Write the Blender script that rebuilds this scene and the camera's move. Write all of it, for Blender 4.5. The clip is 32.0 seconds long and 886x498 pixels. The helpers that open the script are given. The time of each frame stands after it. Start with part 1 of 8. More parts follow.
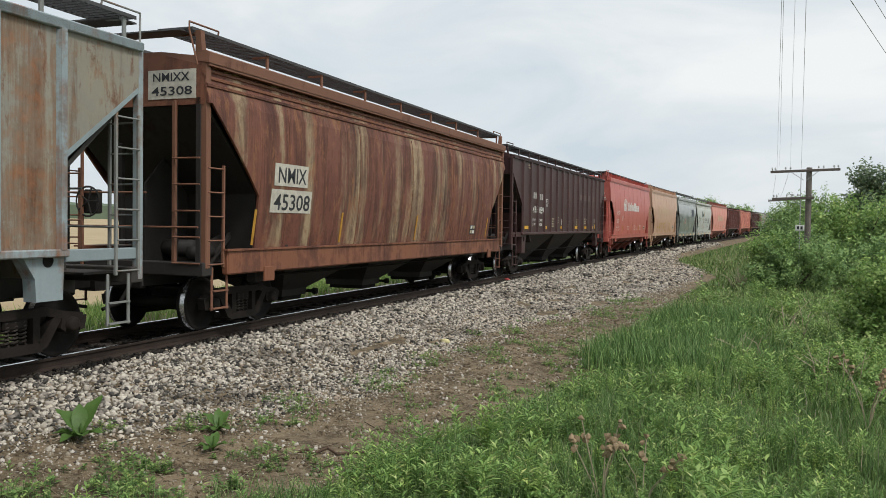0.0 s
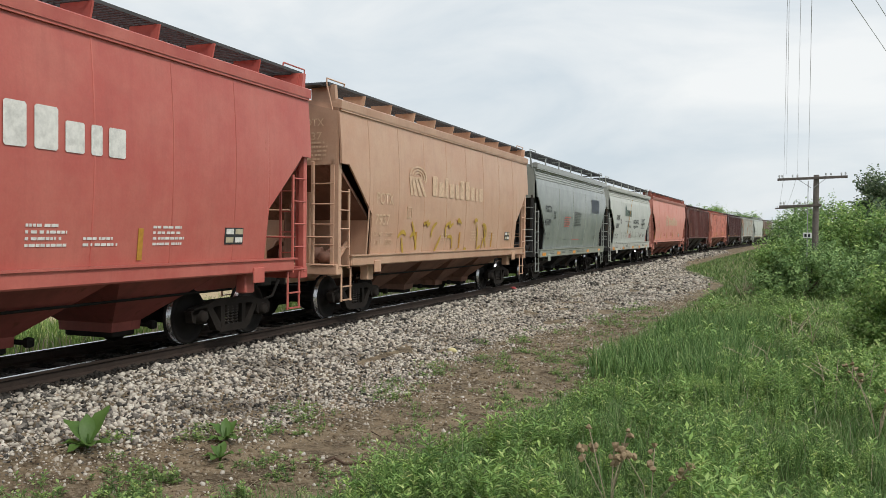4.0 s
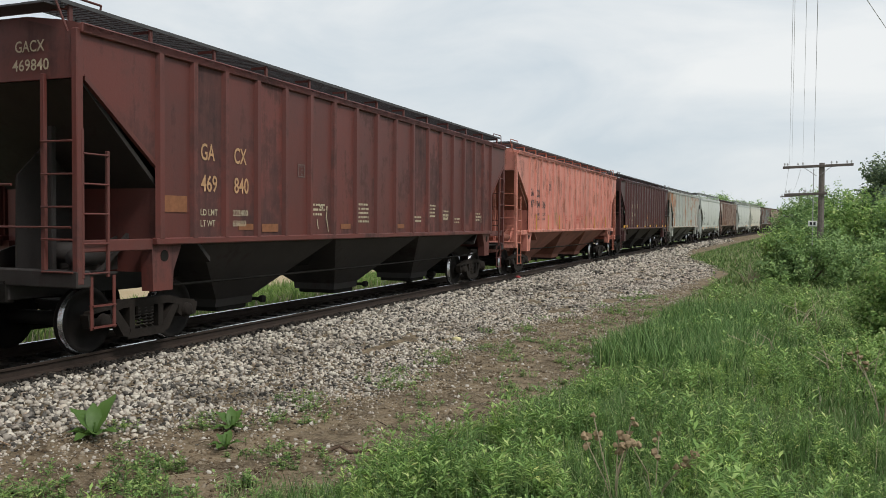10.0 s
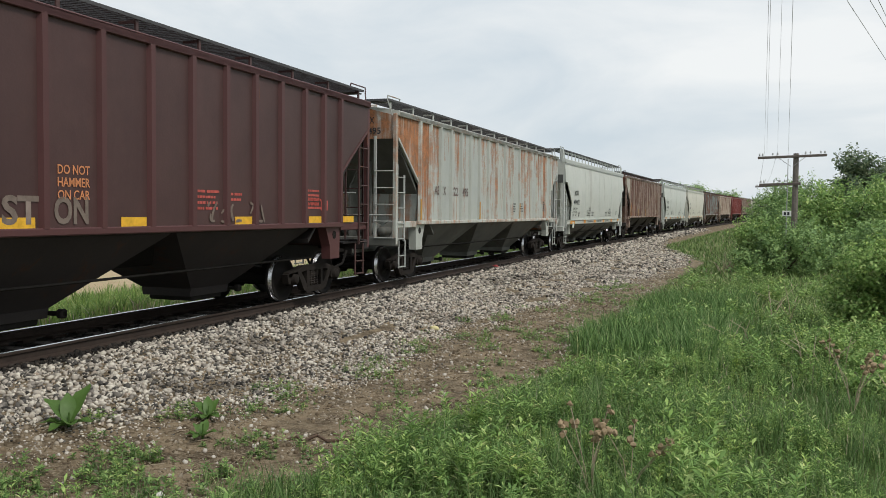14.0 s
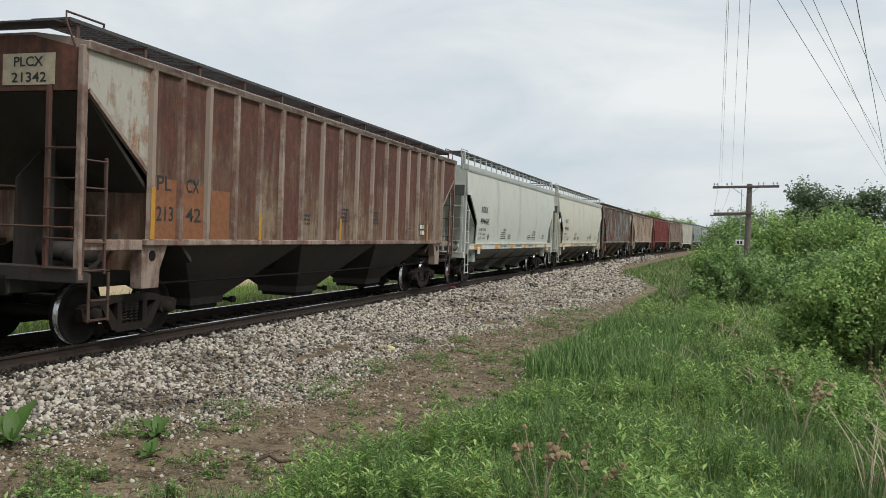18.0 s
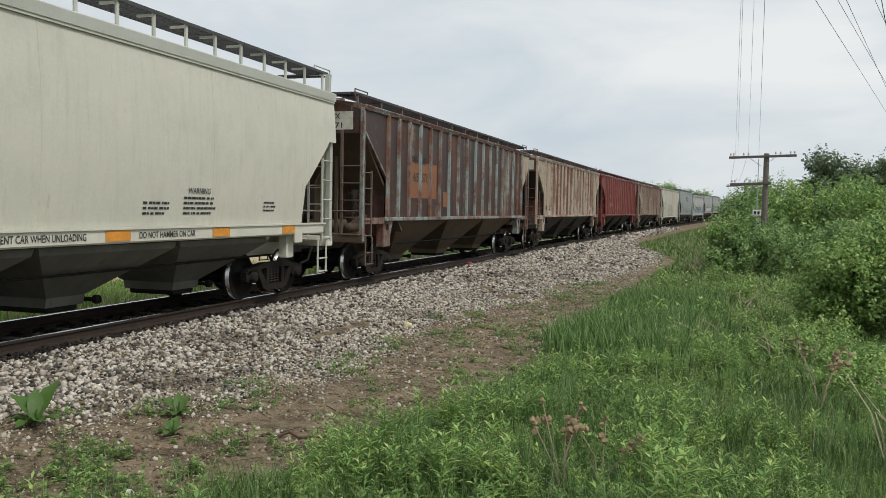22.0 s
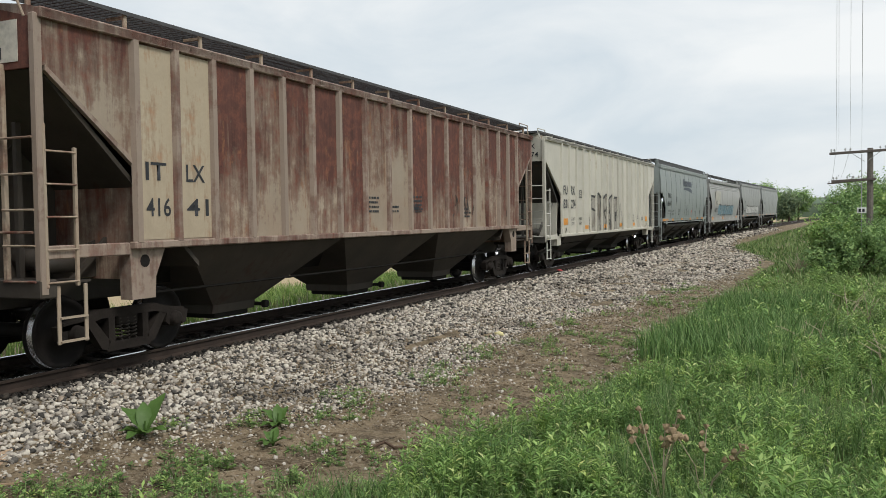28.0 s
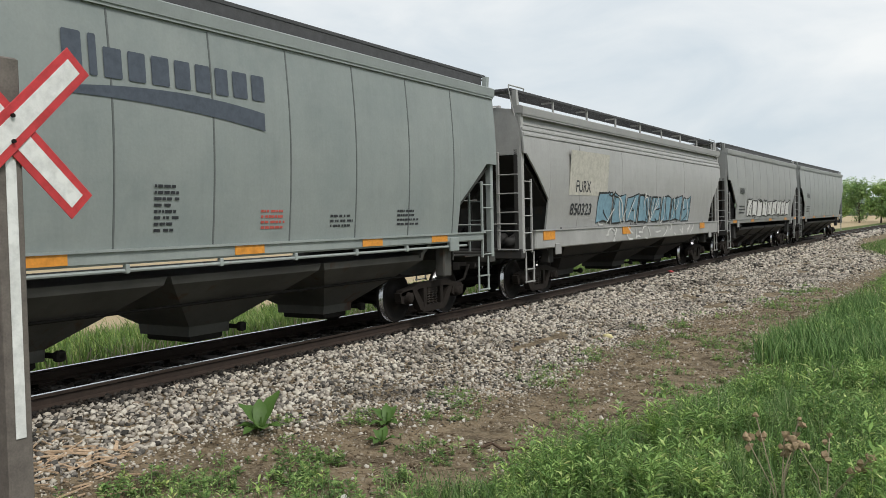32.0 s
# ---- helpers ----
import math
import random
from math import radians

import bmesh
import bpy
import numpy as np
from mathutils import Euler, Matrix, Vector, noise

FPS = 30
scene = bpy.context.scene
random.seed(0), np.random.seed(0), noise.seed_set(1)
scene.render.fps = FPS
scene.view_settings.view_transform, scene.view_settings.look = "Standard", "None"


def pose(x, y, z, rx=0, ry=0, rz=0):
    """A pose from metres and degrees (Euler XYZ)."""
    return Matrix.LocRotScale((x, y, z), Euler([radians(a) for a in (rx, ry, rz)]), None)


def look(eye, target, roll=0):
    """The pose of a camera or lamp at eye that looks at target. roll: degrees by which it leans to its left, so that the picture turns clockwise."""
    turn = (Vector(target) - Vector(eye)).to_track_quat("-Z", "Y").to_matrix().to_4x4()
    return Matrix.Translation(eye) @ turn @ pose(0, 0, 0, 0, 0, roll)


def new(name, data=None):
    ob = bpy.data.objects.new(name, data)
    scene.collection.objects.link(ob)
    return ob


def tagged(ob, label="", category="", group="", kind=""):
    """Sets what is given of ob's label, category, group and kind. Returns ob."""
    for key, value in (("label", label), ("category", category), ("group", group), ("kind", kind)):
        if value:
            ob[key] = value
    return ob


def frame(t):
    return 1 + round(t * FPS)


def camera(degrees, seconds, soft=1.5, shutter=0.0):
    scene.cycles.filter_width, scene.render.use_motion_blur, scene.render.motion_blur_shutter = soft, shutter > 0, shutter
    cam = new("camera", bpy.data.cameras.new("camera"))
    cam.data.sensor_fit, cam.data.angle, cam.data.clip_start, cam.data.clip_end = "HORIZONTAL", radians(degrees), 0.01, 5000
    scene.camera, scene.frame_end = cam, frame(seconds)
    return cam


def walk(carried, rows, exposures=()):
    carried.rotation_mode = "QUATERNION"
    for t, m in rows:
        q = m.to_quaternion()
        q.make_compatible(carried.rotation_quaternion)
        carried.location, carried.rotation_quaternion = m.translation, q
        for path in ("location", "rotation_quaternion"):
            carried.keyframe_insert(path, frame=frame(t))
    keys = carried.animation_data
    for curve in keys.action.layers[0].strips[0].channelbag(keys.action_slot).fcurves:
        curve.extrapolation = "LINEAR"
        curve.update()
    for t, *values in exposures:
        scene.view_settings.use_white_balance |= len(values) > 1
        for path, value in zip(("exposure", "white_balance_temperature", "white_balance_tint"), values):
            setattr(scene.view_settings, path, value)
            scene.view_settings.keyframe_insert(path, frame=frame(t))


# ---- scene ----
cam = camera(55.5, 32.0, soft=0.7)
walk(cam, [
    (0.0, pose(9.52, 0, 1.856, 88.322, -0.833, 19.937)),
    (0.5, pose(9.52, 0, 1.856, 88.527, -0.797, 20.143)),
    (1.0, pose(9.52, 0, 1.856, 88.572, -0.844, 20.127)),
    (1.5, pose(9.52, 0, 1.856, 88.587, -0.910, 19.990)),
    (2.0, pose(9.52, 0, 1.856, 88.598, -0.743, 20.064)),
    (2.5, pose(9.52, 0, 1.856, 88.657, -0.667, 20.298)),
    (3.0, pose(9.52, 0, 1.856, 88.772, -0.735, 20.310)),
    (3.5, pose(9.52, 0, 1.856, 88.920, -0.691, 20.344)),
    (5.5, pose(9.52, 0, 1.856, 88.732, -0.388, 20.341)),
    (6.0, pose(9.52, 0, 1.856, 88.494, -0.422, 20.231)),
    (6.5, pose(9.52, 0, 1.856, 88.345, -0.377, 20.258)),
    (7.0, pose(9.52, 0, 1.856, 88.169, -0.565, 20.301)),
    (7.5, pose(9.52, 0, 1.856, 88.119, -0.500, 20.419)),
    (8.0, pose(9.52, 0, 1.856, 88.091, -0.334, 20.570)),
    (8.5, pose(9.52, 0, 1.856, 88.140, -0.362, 20.665)),
    (9.0, pose(9.52, 0, 1.856, 88.258, -0.413, 20.724)),
    (9.5, pose(9.52, 0, 1.856, 88.261, -0.402, 20.767)),
    (10.0, pose(9.52, 0, 1.856, 88.180, -0.479, 20.672)),
    (10.5, pose(9.52, 0, 1.856, 88.098, -0.453, 20.502)),
    (11.0, pose(9.52, 0, 1.856, 87.986, -0.344, 20.439)),
    (11.5, pose(9.52, 0, 1.856, 87.841, -0.319, 20.527)),
    (12.0, pose(9.52, 0, 1.856, 87.605, -0.295, 20.547)),
    (12.5, pose(9.52, 0, 1.856, 87.301, -0.166, 20.498)),
    (13.0, pose(9.52, 0, 1.856, 87.052, -0.139, 20.387)),
    (13.5, pose(9.52, 0, 1.856, 87.149, -0.360, 19.961)),
    (14.0, pose(9.52, 0, 1.856, 87.453, -0.609, 19.164)),
    (14.5, pose(9.52, 0, 1.856, 87.741, -0.726, 18.538)),
    (16.5, pose(9.52, 0, 1.856, 87.971, -0.763, 17.620)),
    (17.0, pose(9.52, 0, 1.856, 88.292, -1.150, 17.358)),
    (17.5, pose(9.52, 0, 1.856, 88.748, -1.819, 16.860)),
    (18.0, pose(9.52, 0, 1.856, 88.932, -2.083, 16.398)),
    (18.5, pose(9.52, 0, 1.856, 88.869, -1.947, 16.275)),
    (19.0, pose(9.52, 0, 1.856, 88.710, -1.731, 16.369)),
    (19.5, pose(9.52, 0, 1.856, 88.639, -1.482, 16.553)),
    (20.0, pose(9.52, 0, 1.856, 88.544, -1.289, 16.809)),
    (20.5, pose(9.52, 0, 1.856, 88.132, -1.092, 16.895)),
    (21.0, pose(9.52, 0, 1.856, 87.598, -0.942, 16.982)),
    (21.5, pose(9.52, 0, 1.856, 87.312, -0.897, 17.194)),
    (22.0, pose(9.52, 0, 1.856, 87.254, -1.071, 17.404)),
    (22.5, pose(9.52, 0, 1.856, 87.160, -1.328, 17.430)),
    (23.0, pose(9.52, 0, 1.856, 87.126, -1.370, 17.385)),
    (23.5, pose(9.52, 0, 1.856, 87.177, -1.166, 17.472)),
    (24.0, pose(9.52, 0, 1.856, 87.159, -0.783, 17.741)),
    (24.5, pose(9.52, 0, 1.856, 87.188, -0.474, 18.597)),
    (25.0, pose(9.52, 0, 1.856, 87.256, -0.170, 19.558)),
    (25.5, pose(9.52, 0, 1.856, 87.296, 0.011, 20.190)),
    (27.5, pose(9.52, 0, 1.856, 87.793, 0.824, 22.727)),
    (28.0, pose(9.52, 0, 1.856, 87.871, 0.772, 23.393)),
    (28.5, pose(9.52, 0, 1.856, 87.869, 0.877, 24.033)),
    (29.0, pose(9.52, 0, 1.856, 87.766, 1.049, 25.072)),
    (29.5, pose(9.52, 0, 1.856, 87.717, 1.165, 26.861)),
    (30.0, pose(9.52, 0, 1.856, 87.832, 1.176, 28.312)),
    (30.5, pose(9.52, 0, 1.856, 87.960, 1.032, 29.020)),
    (31.0, pose(9.52, 0, 1.856, 87.994, 1.191, 29.824)),
    (31.5, pose(9.52, 0, 1.856, 88.036, 1.237, 30.542)),
    (32.0, pose(9.52, 0, 1.856, 88.087, 1.269, 30.619)),
], exposures=((0, 0.04), (1, 0.02), (2, 0.04), (3, 0.08), (6, 0.00), (8, -0.04), (9, -0.04), (10, 0.00), (11, 0.06), (13, 0.04), (14, 0.04), (17, -0.04), (18, -0.02), (19, 0.00), (20, -0.04), (21, -0.06), (22, -0.06), (23, -0.02), (25, 0.06), (28, 0.08), (29, 0.06), (30, 0.02), (31, -0.02), (32, 0.08)))

# ---- world and light ----
world = bpy.data.worlds.new("overcast_sky")
scene.world = world
world.use_nodes = True
wt = world.node_tree
wt.nodes.clear()
w_out = wt.nodes.new("ShaderNodeOutputWorld")
w_bg = wt.nodes.new("ShaderNodeBackground")
w_sky = wt.nodes.new("ShaderNodeTexSky")
w_sky.sky_type = "NISHITA"
w_sky.sun_disc = False
w_sky.sun_elevation = radians(48)
w_sky.sun_rotation = radians(200)
w_sky.dust_density = 3.0
w_co = wt.nodes.new("ShaderNodeTexCoord")
w_map = wt.nodes.new("ShaderNodeMapping")
w_map.inputs["Scale"].default_value = (1.7, 1.7, 4.6)
w_n1 = wt.nodes.new("ShaderNodeTexNoise")
w_n1.inputs["Scale"].default_value = 1.9
w_n1.inputs["Detail"].default_value = 7
w_n1.inputs["Roughness"].default_value = 0.52
w_n1.inputs["Distortion"].default_value = 0.4
w_r1 = wt.nodes.new("ShaderNodeValToRGB")
w_r1.color_ramp.elements[0].position = 0.34
w_r1.color_ramp.elements[0].color = (0.62, 0.70, 0.76, 1)
w_r1.color_ramp.elements[1].position = 0.66
w_r1.color_ramp.elements[1].color = (0.90, 0.92, 0.92, 1)
w_mul = wt.nodes.new("ShaderNodeMix")
w_mul.data_type = "RGBA"
w_mul.inputs[0].default_value = 0.93
w_gain = wt.nodes.new("ShaderNodeMix")
w_gain.data_type = "RGBA"
w_gain.blend_type = "MULTIPLY"
w_gain.inputs[0].default_value = 1.0
w_gain.inputs[7].default_value = (0.10, 0.10, 0.10, 1)
wt.links.new(w_co.outputs["Generated"], w_map.inputs["Vector"])
wt.links.new(w_map.outputs[0], w_n1.inputs["Vector"])
wt.links.new(w_n1.outputs["Fac"], w_r1.inputs[0])
wt.links.new(w_sky.outputs[0], w_gain.inputs[6])
wt.links.new(w_gain.outputs[2], w_mul.inputs[6])
wt.links.new(w_r1.outputs[0], w_mul.inputs[7])
wt.links.new(w_mul.outputs[2], w_bg.inputs["Color"])
w_bg.inputs["Strength"].default_value = 1.0
wt.links.new(w_bg.outputs[0], w_out.inputs["Surface"])

sun_data = bpy.data.lights.new("sun", "SUN")
sun_data.energy = 2.3
sun_data.angle = radians(14)
sun_data.color = (1.0, 0.96, 0.9)
sun = new("sun", sun_data)
sun.matrix_world = look((0, 0, 0), (-0.62, 0.25, -0.85))

# ---- plan of the track ----
def track_x(y):
    """Sideways place of the track's centre line at y: straight behind, a long bend ahead."""
    if y <= 0:
        return 0.0
    if y <= 180:
        return 3.66e-4 * y * y - 3.5e-7 * y ** 3
    return 9.817 + 0.0977 * (y - 180)


def track_z(y):
    """Height of the rail tops."""
    if y <= 0:
        return 0.0
    if y <= 180:
        return 1.8e-5 * y * y
    return 0.583 + 0.0065 * (y - 180)


def track_turn(y):
    return math.degrees(-math.atan2(track_x(y + 0.5) - track_x(y - 0.5), 1.0))


def track_tilt(y):
    return math.degrees(math.atan2(track_z(y + 0.5) - track_z(y - 0.5), 1.0))


# ---- mesh kit ----
class Geo:
    def __init__(self):
        self.v, self.f = [], []

    def poly(self, pts):
        n = len(self.v)
        self.v += [tuple(p) for p in pts]
        self.f.append(tuple(range(n, n + len(pts))))
        return self

    def box(self, x0, x1, y0, y1, z0, z1):
        n = len(self.v)
        self.v += [(x0, y0, z0), (x1, y0, z0), (x1, y1, z0), (x0, y1, z0), (x0, y0, z1), (x1, y0, z1), (x1, y1, z1), (x0, y1, z1)]
        self.f += [tuple(n + i for i in q) for q in ((3, 2, 1, 0), (4, 5, 6, 7), (0, 1, 5, 4), (1, 2, 6, 5), (2, 3, 7, 6), (3, 0, 4, 7))]
        return self

    def cbox(self, x0, x1, y0, y1, z0, z1, c=0.012):
        """A box with cut edges."""
        n = len(self.v)
        for z, k in ((z0, c), (z0 + c, 0), (z1 - c, 0), (z1, c)):
            a, b, d, e = x0 + k, x1 - k, y0 + k, y1 - k
            self.v += [(a + c, d, z), (b - c, d, z), (b, d + c, z), (b, e - c, z), (b - c, e, z), (a + c, e, z), (a, e - c, z), (a, d + c, z)]
        for k in range(3):
            for i in range(8):
                j = (i + 1) % 8
                self.f.append((n + 8 * k + i, n + 8 * k + j, n + 8 * k + 8 + j, n + 8 * k + 8 + i))
        self.f.append(tuple(n + 7 - i for i in range(8)))
        self.f.append(tuple(n + 24 + i for i in range(8)))
        return self

    def extrude(self, pts, axis, c0, c1):
        """A flat outline, pushed along an axis. Outlines: axis x (y, z), axis y (x, z), axis z (x, y)."""
        n, m = len(self.v), len(pts)
        for c in (c0, c1):
            for a, b in pts:
                self.v.append((c, a, b) if axis == "x" else (a, c, b) if axis == "y" else (a, b, c))
        for i in range(m):
            j = (i + 1) % m
            self.f.append((n + i, n + j, n + m + j, n + m + i))
        self.f.append(tuple(n + m - 1 - i for i in range(m)))
        self.f.append(tuple(n + m + i for i in range(m)))
        return self

    def tube(self, p, q, r, n=6, r2=None):
        p, q = Vector(p), Vector(q)
        d = (q - p).normalized()
        a = d.orthogonal().normalized()
        b = d.cross(a)
        k = len(self.v)
        for c, rr in ((p, r), (q, r if r2 is None else r2)):
            for i in range(n):
                w = 2 * math.pi * i / n
                self.v.append(tuple(c + a * math.cos(w) * rr + b * math.sin(w) * rr))
        for i in range(n):
            j = (i + 1) % n
            self.f.append((k + i, k + j, k + n + j, k + n + i))
        self.f.append(tuple(k + n - 1 - i for i in range(n)))
        self.f.append(tuple(k + n + i for i in range(n)))
        return self

    def line(self, pts, r, n=6):
        """One bent round bar through all points."""
        pts = [Vector(p) for p in pts]
        k = len(self.v)
        ref = None
        for i, p in enumerate(pts):
            d = (pts[min(i + 1, len(pts) - 1)] - pts[max(i - 1, 0)]).normalized()
            a = d.orthogonal().normalized() if ref is None else (ref - d * ref.dot(d)).normalized()
            ref = a
            b = d.cross(a)
            for j in range(n):
                w = 2 * math.pi * j / n
                self.v.append(tuple(p + a * math.cos(w) * r + b * math.sin(w) * r))
        for i in range(len(pts) - 1):
            for j in range(n):
                j2 = (j + 1) % n
                self.f.append((k + i * n + j, k + i * n + j2, k + i * n + n + j2, k + i * n + n + j))
        self.f.append(tuple(k + n - 1 - j for j in range(n)))
        e = k + (len(pts) - 1) * n
        self.f.append(tuple(e + j for j in range(n)))
        return self

    def lathe(self, prof, n, axis="x", at=(0, 0, 0)):
        """Rings (along, radius) round an axis."""
        k = len(self.v)
        for a, r in prof:
            for i in range(n):
                w = 2 * math.pi * i / n
                c, s = math.cos(w) * r, math.sin(w) * r
                p = (a, c, s) if axis == "x" else (c, a, s) if axis == "y" else (c, s, a)
                self.v.append((p[0] + at[0], p[1] + at[1], p[2] + at[2]))
        m = len(prof)
        for j in range(m - 1):
            for i in range(n):
                i2 = (i + 1) % n
                self.f.append((k + j * n + i, k + j * n + i2, k + j * n + n + i2, k + j * n + n + i))
        return self

    def mesh(self, name, material, smooth=False, fix=True):
        me = bpy.data.meshes.new(name)
        me.from_pydata(self.v, [], self.f)
        if fix:
            bm = bmesh.new()
            bm.from_mesh(me)
            bmesh.ops.recalc_face_normals(bm, faces=bm.faces)
            bm.to_mesh(me)
            bm.free()
        me.materials.append(material)
        if smooth:
            me.shade_smooth()
        return me


def part(name, me, parent, label="", m=None):
    ob = new(name, me)
    ob.parent = parent
    if m is not None:
        ob.matrix_basis = m
    if label:
        ob["label"] = label
    return ob


def geo_part(name, geo, material, parent, label="", m=None, smooth=False):
    return part(name, geo.mesh(name, material, smooth), parent, label, m)


def empty(name, m=None):
    ob = new(name)
    ob.empty_display_size = 0.3
    if m is not None:
        ob.matrix_world = m
    return ob


def fast_mesh(name, verts, faces, material, smooth=False):
    """A mesh from number arrays; all faces have the same count of corners."""
    verts, faces = np.asarray(verts, np.float32), np.asarray(faces, np.int32)
    me = bpy.data.meshes.new(name)
    me.vertices.add(len(verts))
    me.vertices.foreach_set("co", verts.ravel())
    n = faces.shape[1]
    me.loops.add(faces.size)
    me.loops.foreach_set("vertex_index", faces.ravel())
    me.polygons.add(len(faces))
    me.polygons.foreach_set("loop_start", np.arange(0, faces.size, n, dtype=np.int32))
    me.update(calc_edges=True)
    me.materials.append(material)
    if smooth:
        me.shade_smooth()
    return me


# ---- materials ----
class Nodes:
    def __init__(self, name):
        self.m = bpy.data.materials.new(name)
        self.m.use_nodes = True
        self.t = self.m.node_tree
        self.b = self.t.nodes["Principled BSDF"]

    def add(self, kind, **values):
        n = self.t.nodes.new(kind)
        for k, v in values.items():
            n.inputs[k.replace("_", " ")].default_value = v
        return n

    def link(self, a, b):
        self.t.links.new(a, b)

    def coords(self, scale=(1, 1, 1), shift=True, world_space=False):
        c = self.add("ShaderNodeTexCoord")
        mp = self.add("ShaderNodeMapping")
        mp.inputs["Scale"].default_value = scale
        if world_space:
            g = self.add("ShaderNodeNewGeometry")
            self.link(g.outputs["Position"], mp.inputs["Vector"])
            return mp.outputs[0]
        self.link(c.outputs["Object"], mp.inputs["Vector"])
        if shift:
            info = self.add("ShaderNodeObjectInfo")
            sc = self.add("ShaderNodeMath")
            sc.operation = "MULTIPLY"
            sc.inputs[1].default_value = 37.0
            self.link(info.outputs["Random"], sc.inputs[0])
            self.link(sc.outputs[0], mp.inputs["Location"])
        return mp.outputs[0]

    def noise(self, vec, scale, detail=4, rough=0.55, twist=0.0):
        n = self.add("ShaderNodeTexNoise", Scale=scale, Detail=detail, Roughness=rough, Distortion=twist)
        self.link(vec, n.inputs["Vector"])
        return n.outputs["Fac"]

    def steep(self, fac, k=1.45):
        """More contrast about the middle."""
        return self.math("ADD", self.math("MULTIPLY", self.math("SUBTRACT", fac, 0.5), k), 0.5)

    def ramp(self, fac, *stops):
        r = self.add("ShaderNodeValToRGB")
        e = r.color_ramp.elements
        while len(e) < len(stops):
            e.new(0.5)
        for el, (p, c) in zip(e, stops):
            el.position = p
            el.color = (c, c, c, 1) if isinstance(c, (int, float)) else (*c, 1)
        self.link(fac, r.inputs[0])
        return r.outputs[0]

    def mix(self, fac, a, b, mode="MIX"):
        n = self.add("ShaderNodeMix")
        n.data_type, n.blend_type = "RGBA", mode
        for i, v in ((0, fac), (6, a), (7, b)):
            if isinstance(v, (int, float)):
                n.inputs[i].default_value = v
            elif isinstance(v, tuple):
                n.inputs[i].default_value = (*v, 1)
            else:
                self.link(v, n.inputs[i])
        return n.outputs[2]

    def math(self, op, a, b):
        n = self.add("ShaderNodeMath")
        n.operation = op
        for i, v in ((0, a), (1, b)):
            if isinstance(v, (int, float)):
                n.inputs[i].default_value = v
            else:
                self.link(v, n.inputs[i])
        return n.outputs[0]

    def bump(self, height, strength=0.3, distance=0.02):
        n = self.add("ShaderNodeBump", Strength=strength, Distance=distance)
        self.link(height, n.inputs["Height"])
        self.link(n.outputs[0], self.b.inputs["Normal"])

    def done(self, color, rough=0.6, metal=0.0, spec=0.4):
        for key, v in (("Base Color", color), ("Roughness", rough)):
            if isinstance(v, tuple):
                self.b.inputs[key].default_value = (*v, 1)
            elif isinstance(v, (int, float)):
                self.b.inputs[key].default_value = v
            else:
                self.link(v, self.b.inputs[key])
        self.b.inputs["Metallic"].default_value = metal
        self.b.inputs["Specular IOR Level"].default_value = spec
        return self.m


def plain(name, color, rough=0.6, metal=0.0, vary=0.25, scale=6.0, spec=0.4):
    """Paint, steel or wood with a soft mottle at two scales."""
    n = Nodes(name)
    v = n.coords()
    a = n.noise(v, scale, 5)
    b = n.noise(v, scale * 7, 3)
    f = n.math("ADD", n.math("MULTIPLY", a, 0.6), n.math("MULTIPLY", b, 0.4))
    dark = tuple(c * (1 - vary) for c in color)
    light = tuple(min(1, c * (1 + vary * 0.7)) for c in color)
    n.bump(b, 0.15, 0.01)
    return n.done(n.ramp(f, (0.3, dark), (0.7, light)), rough, metal, spec)


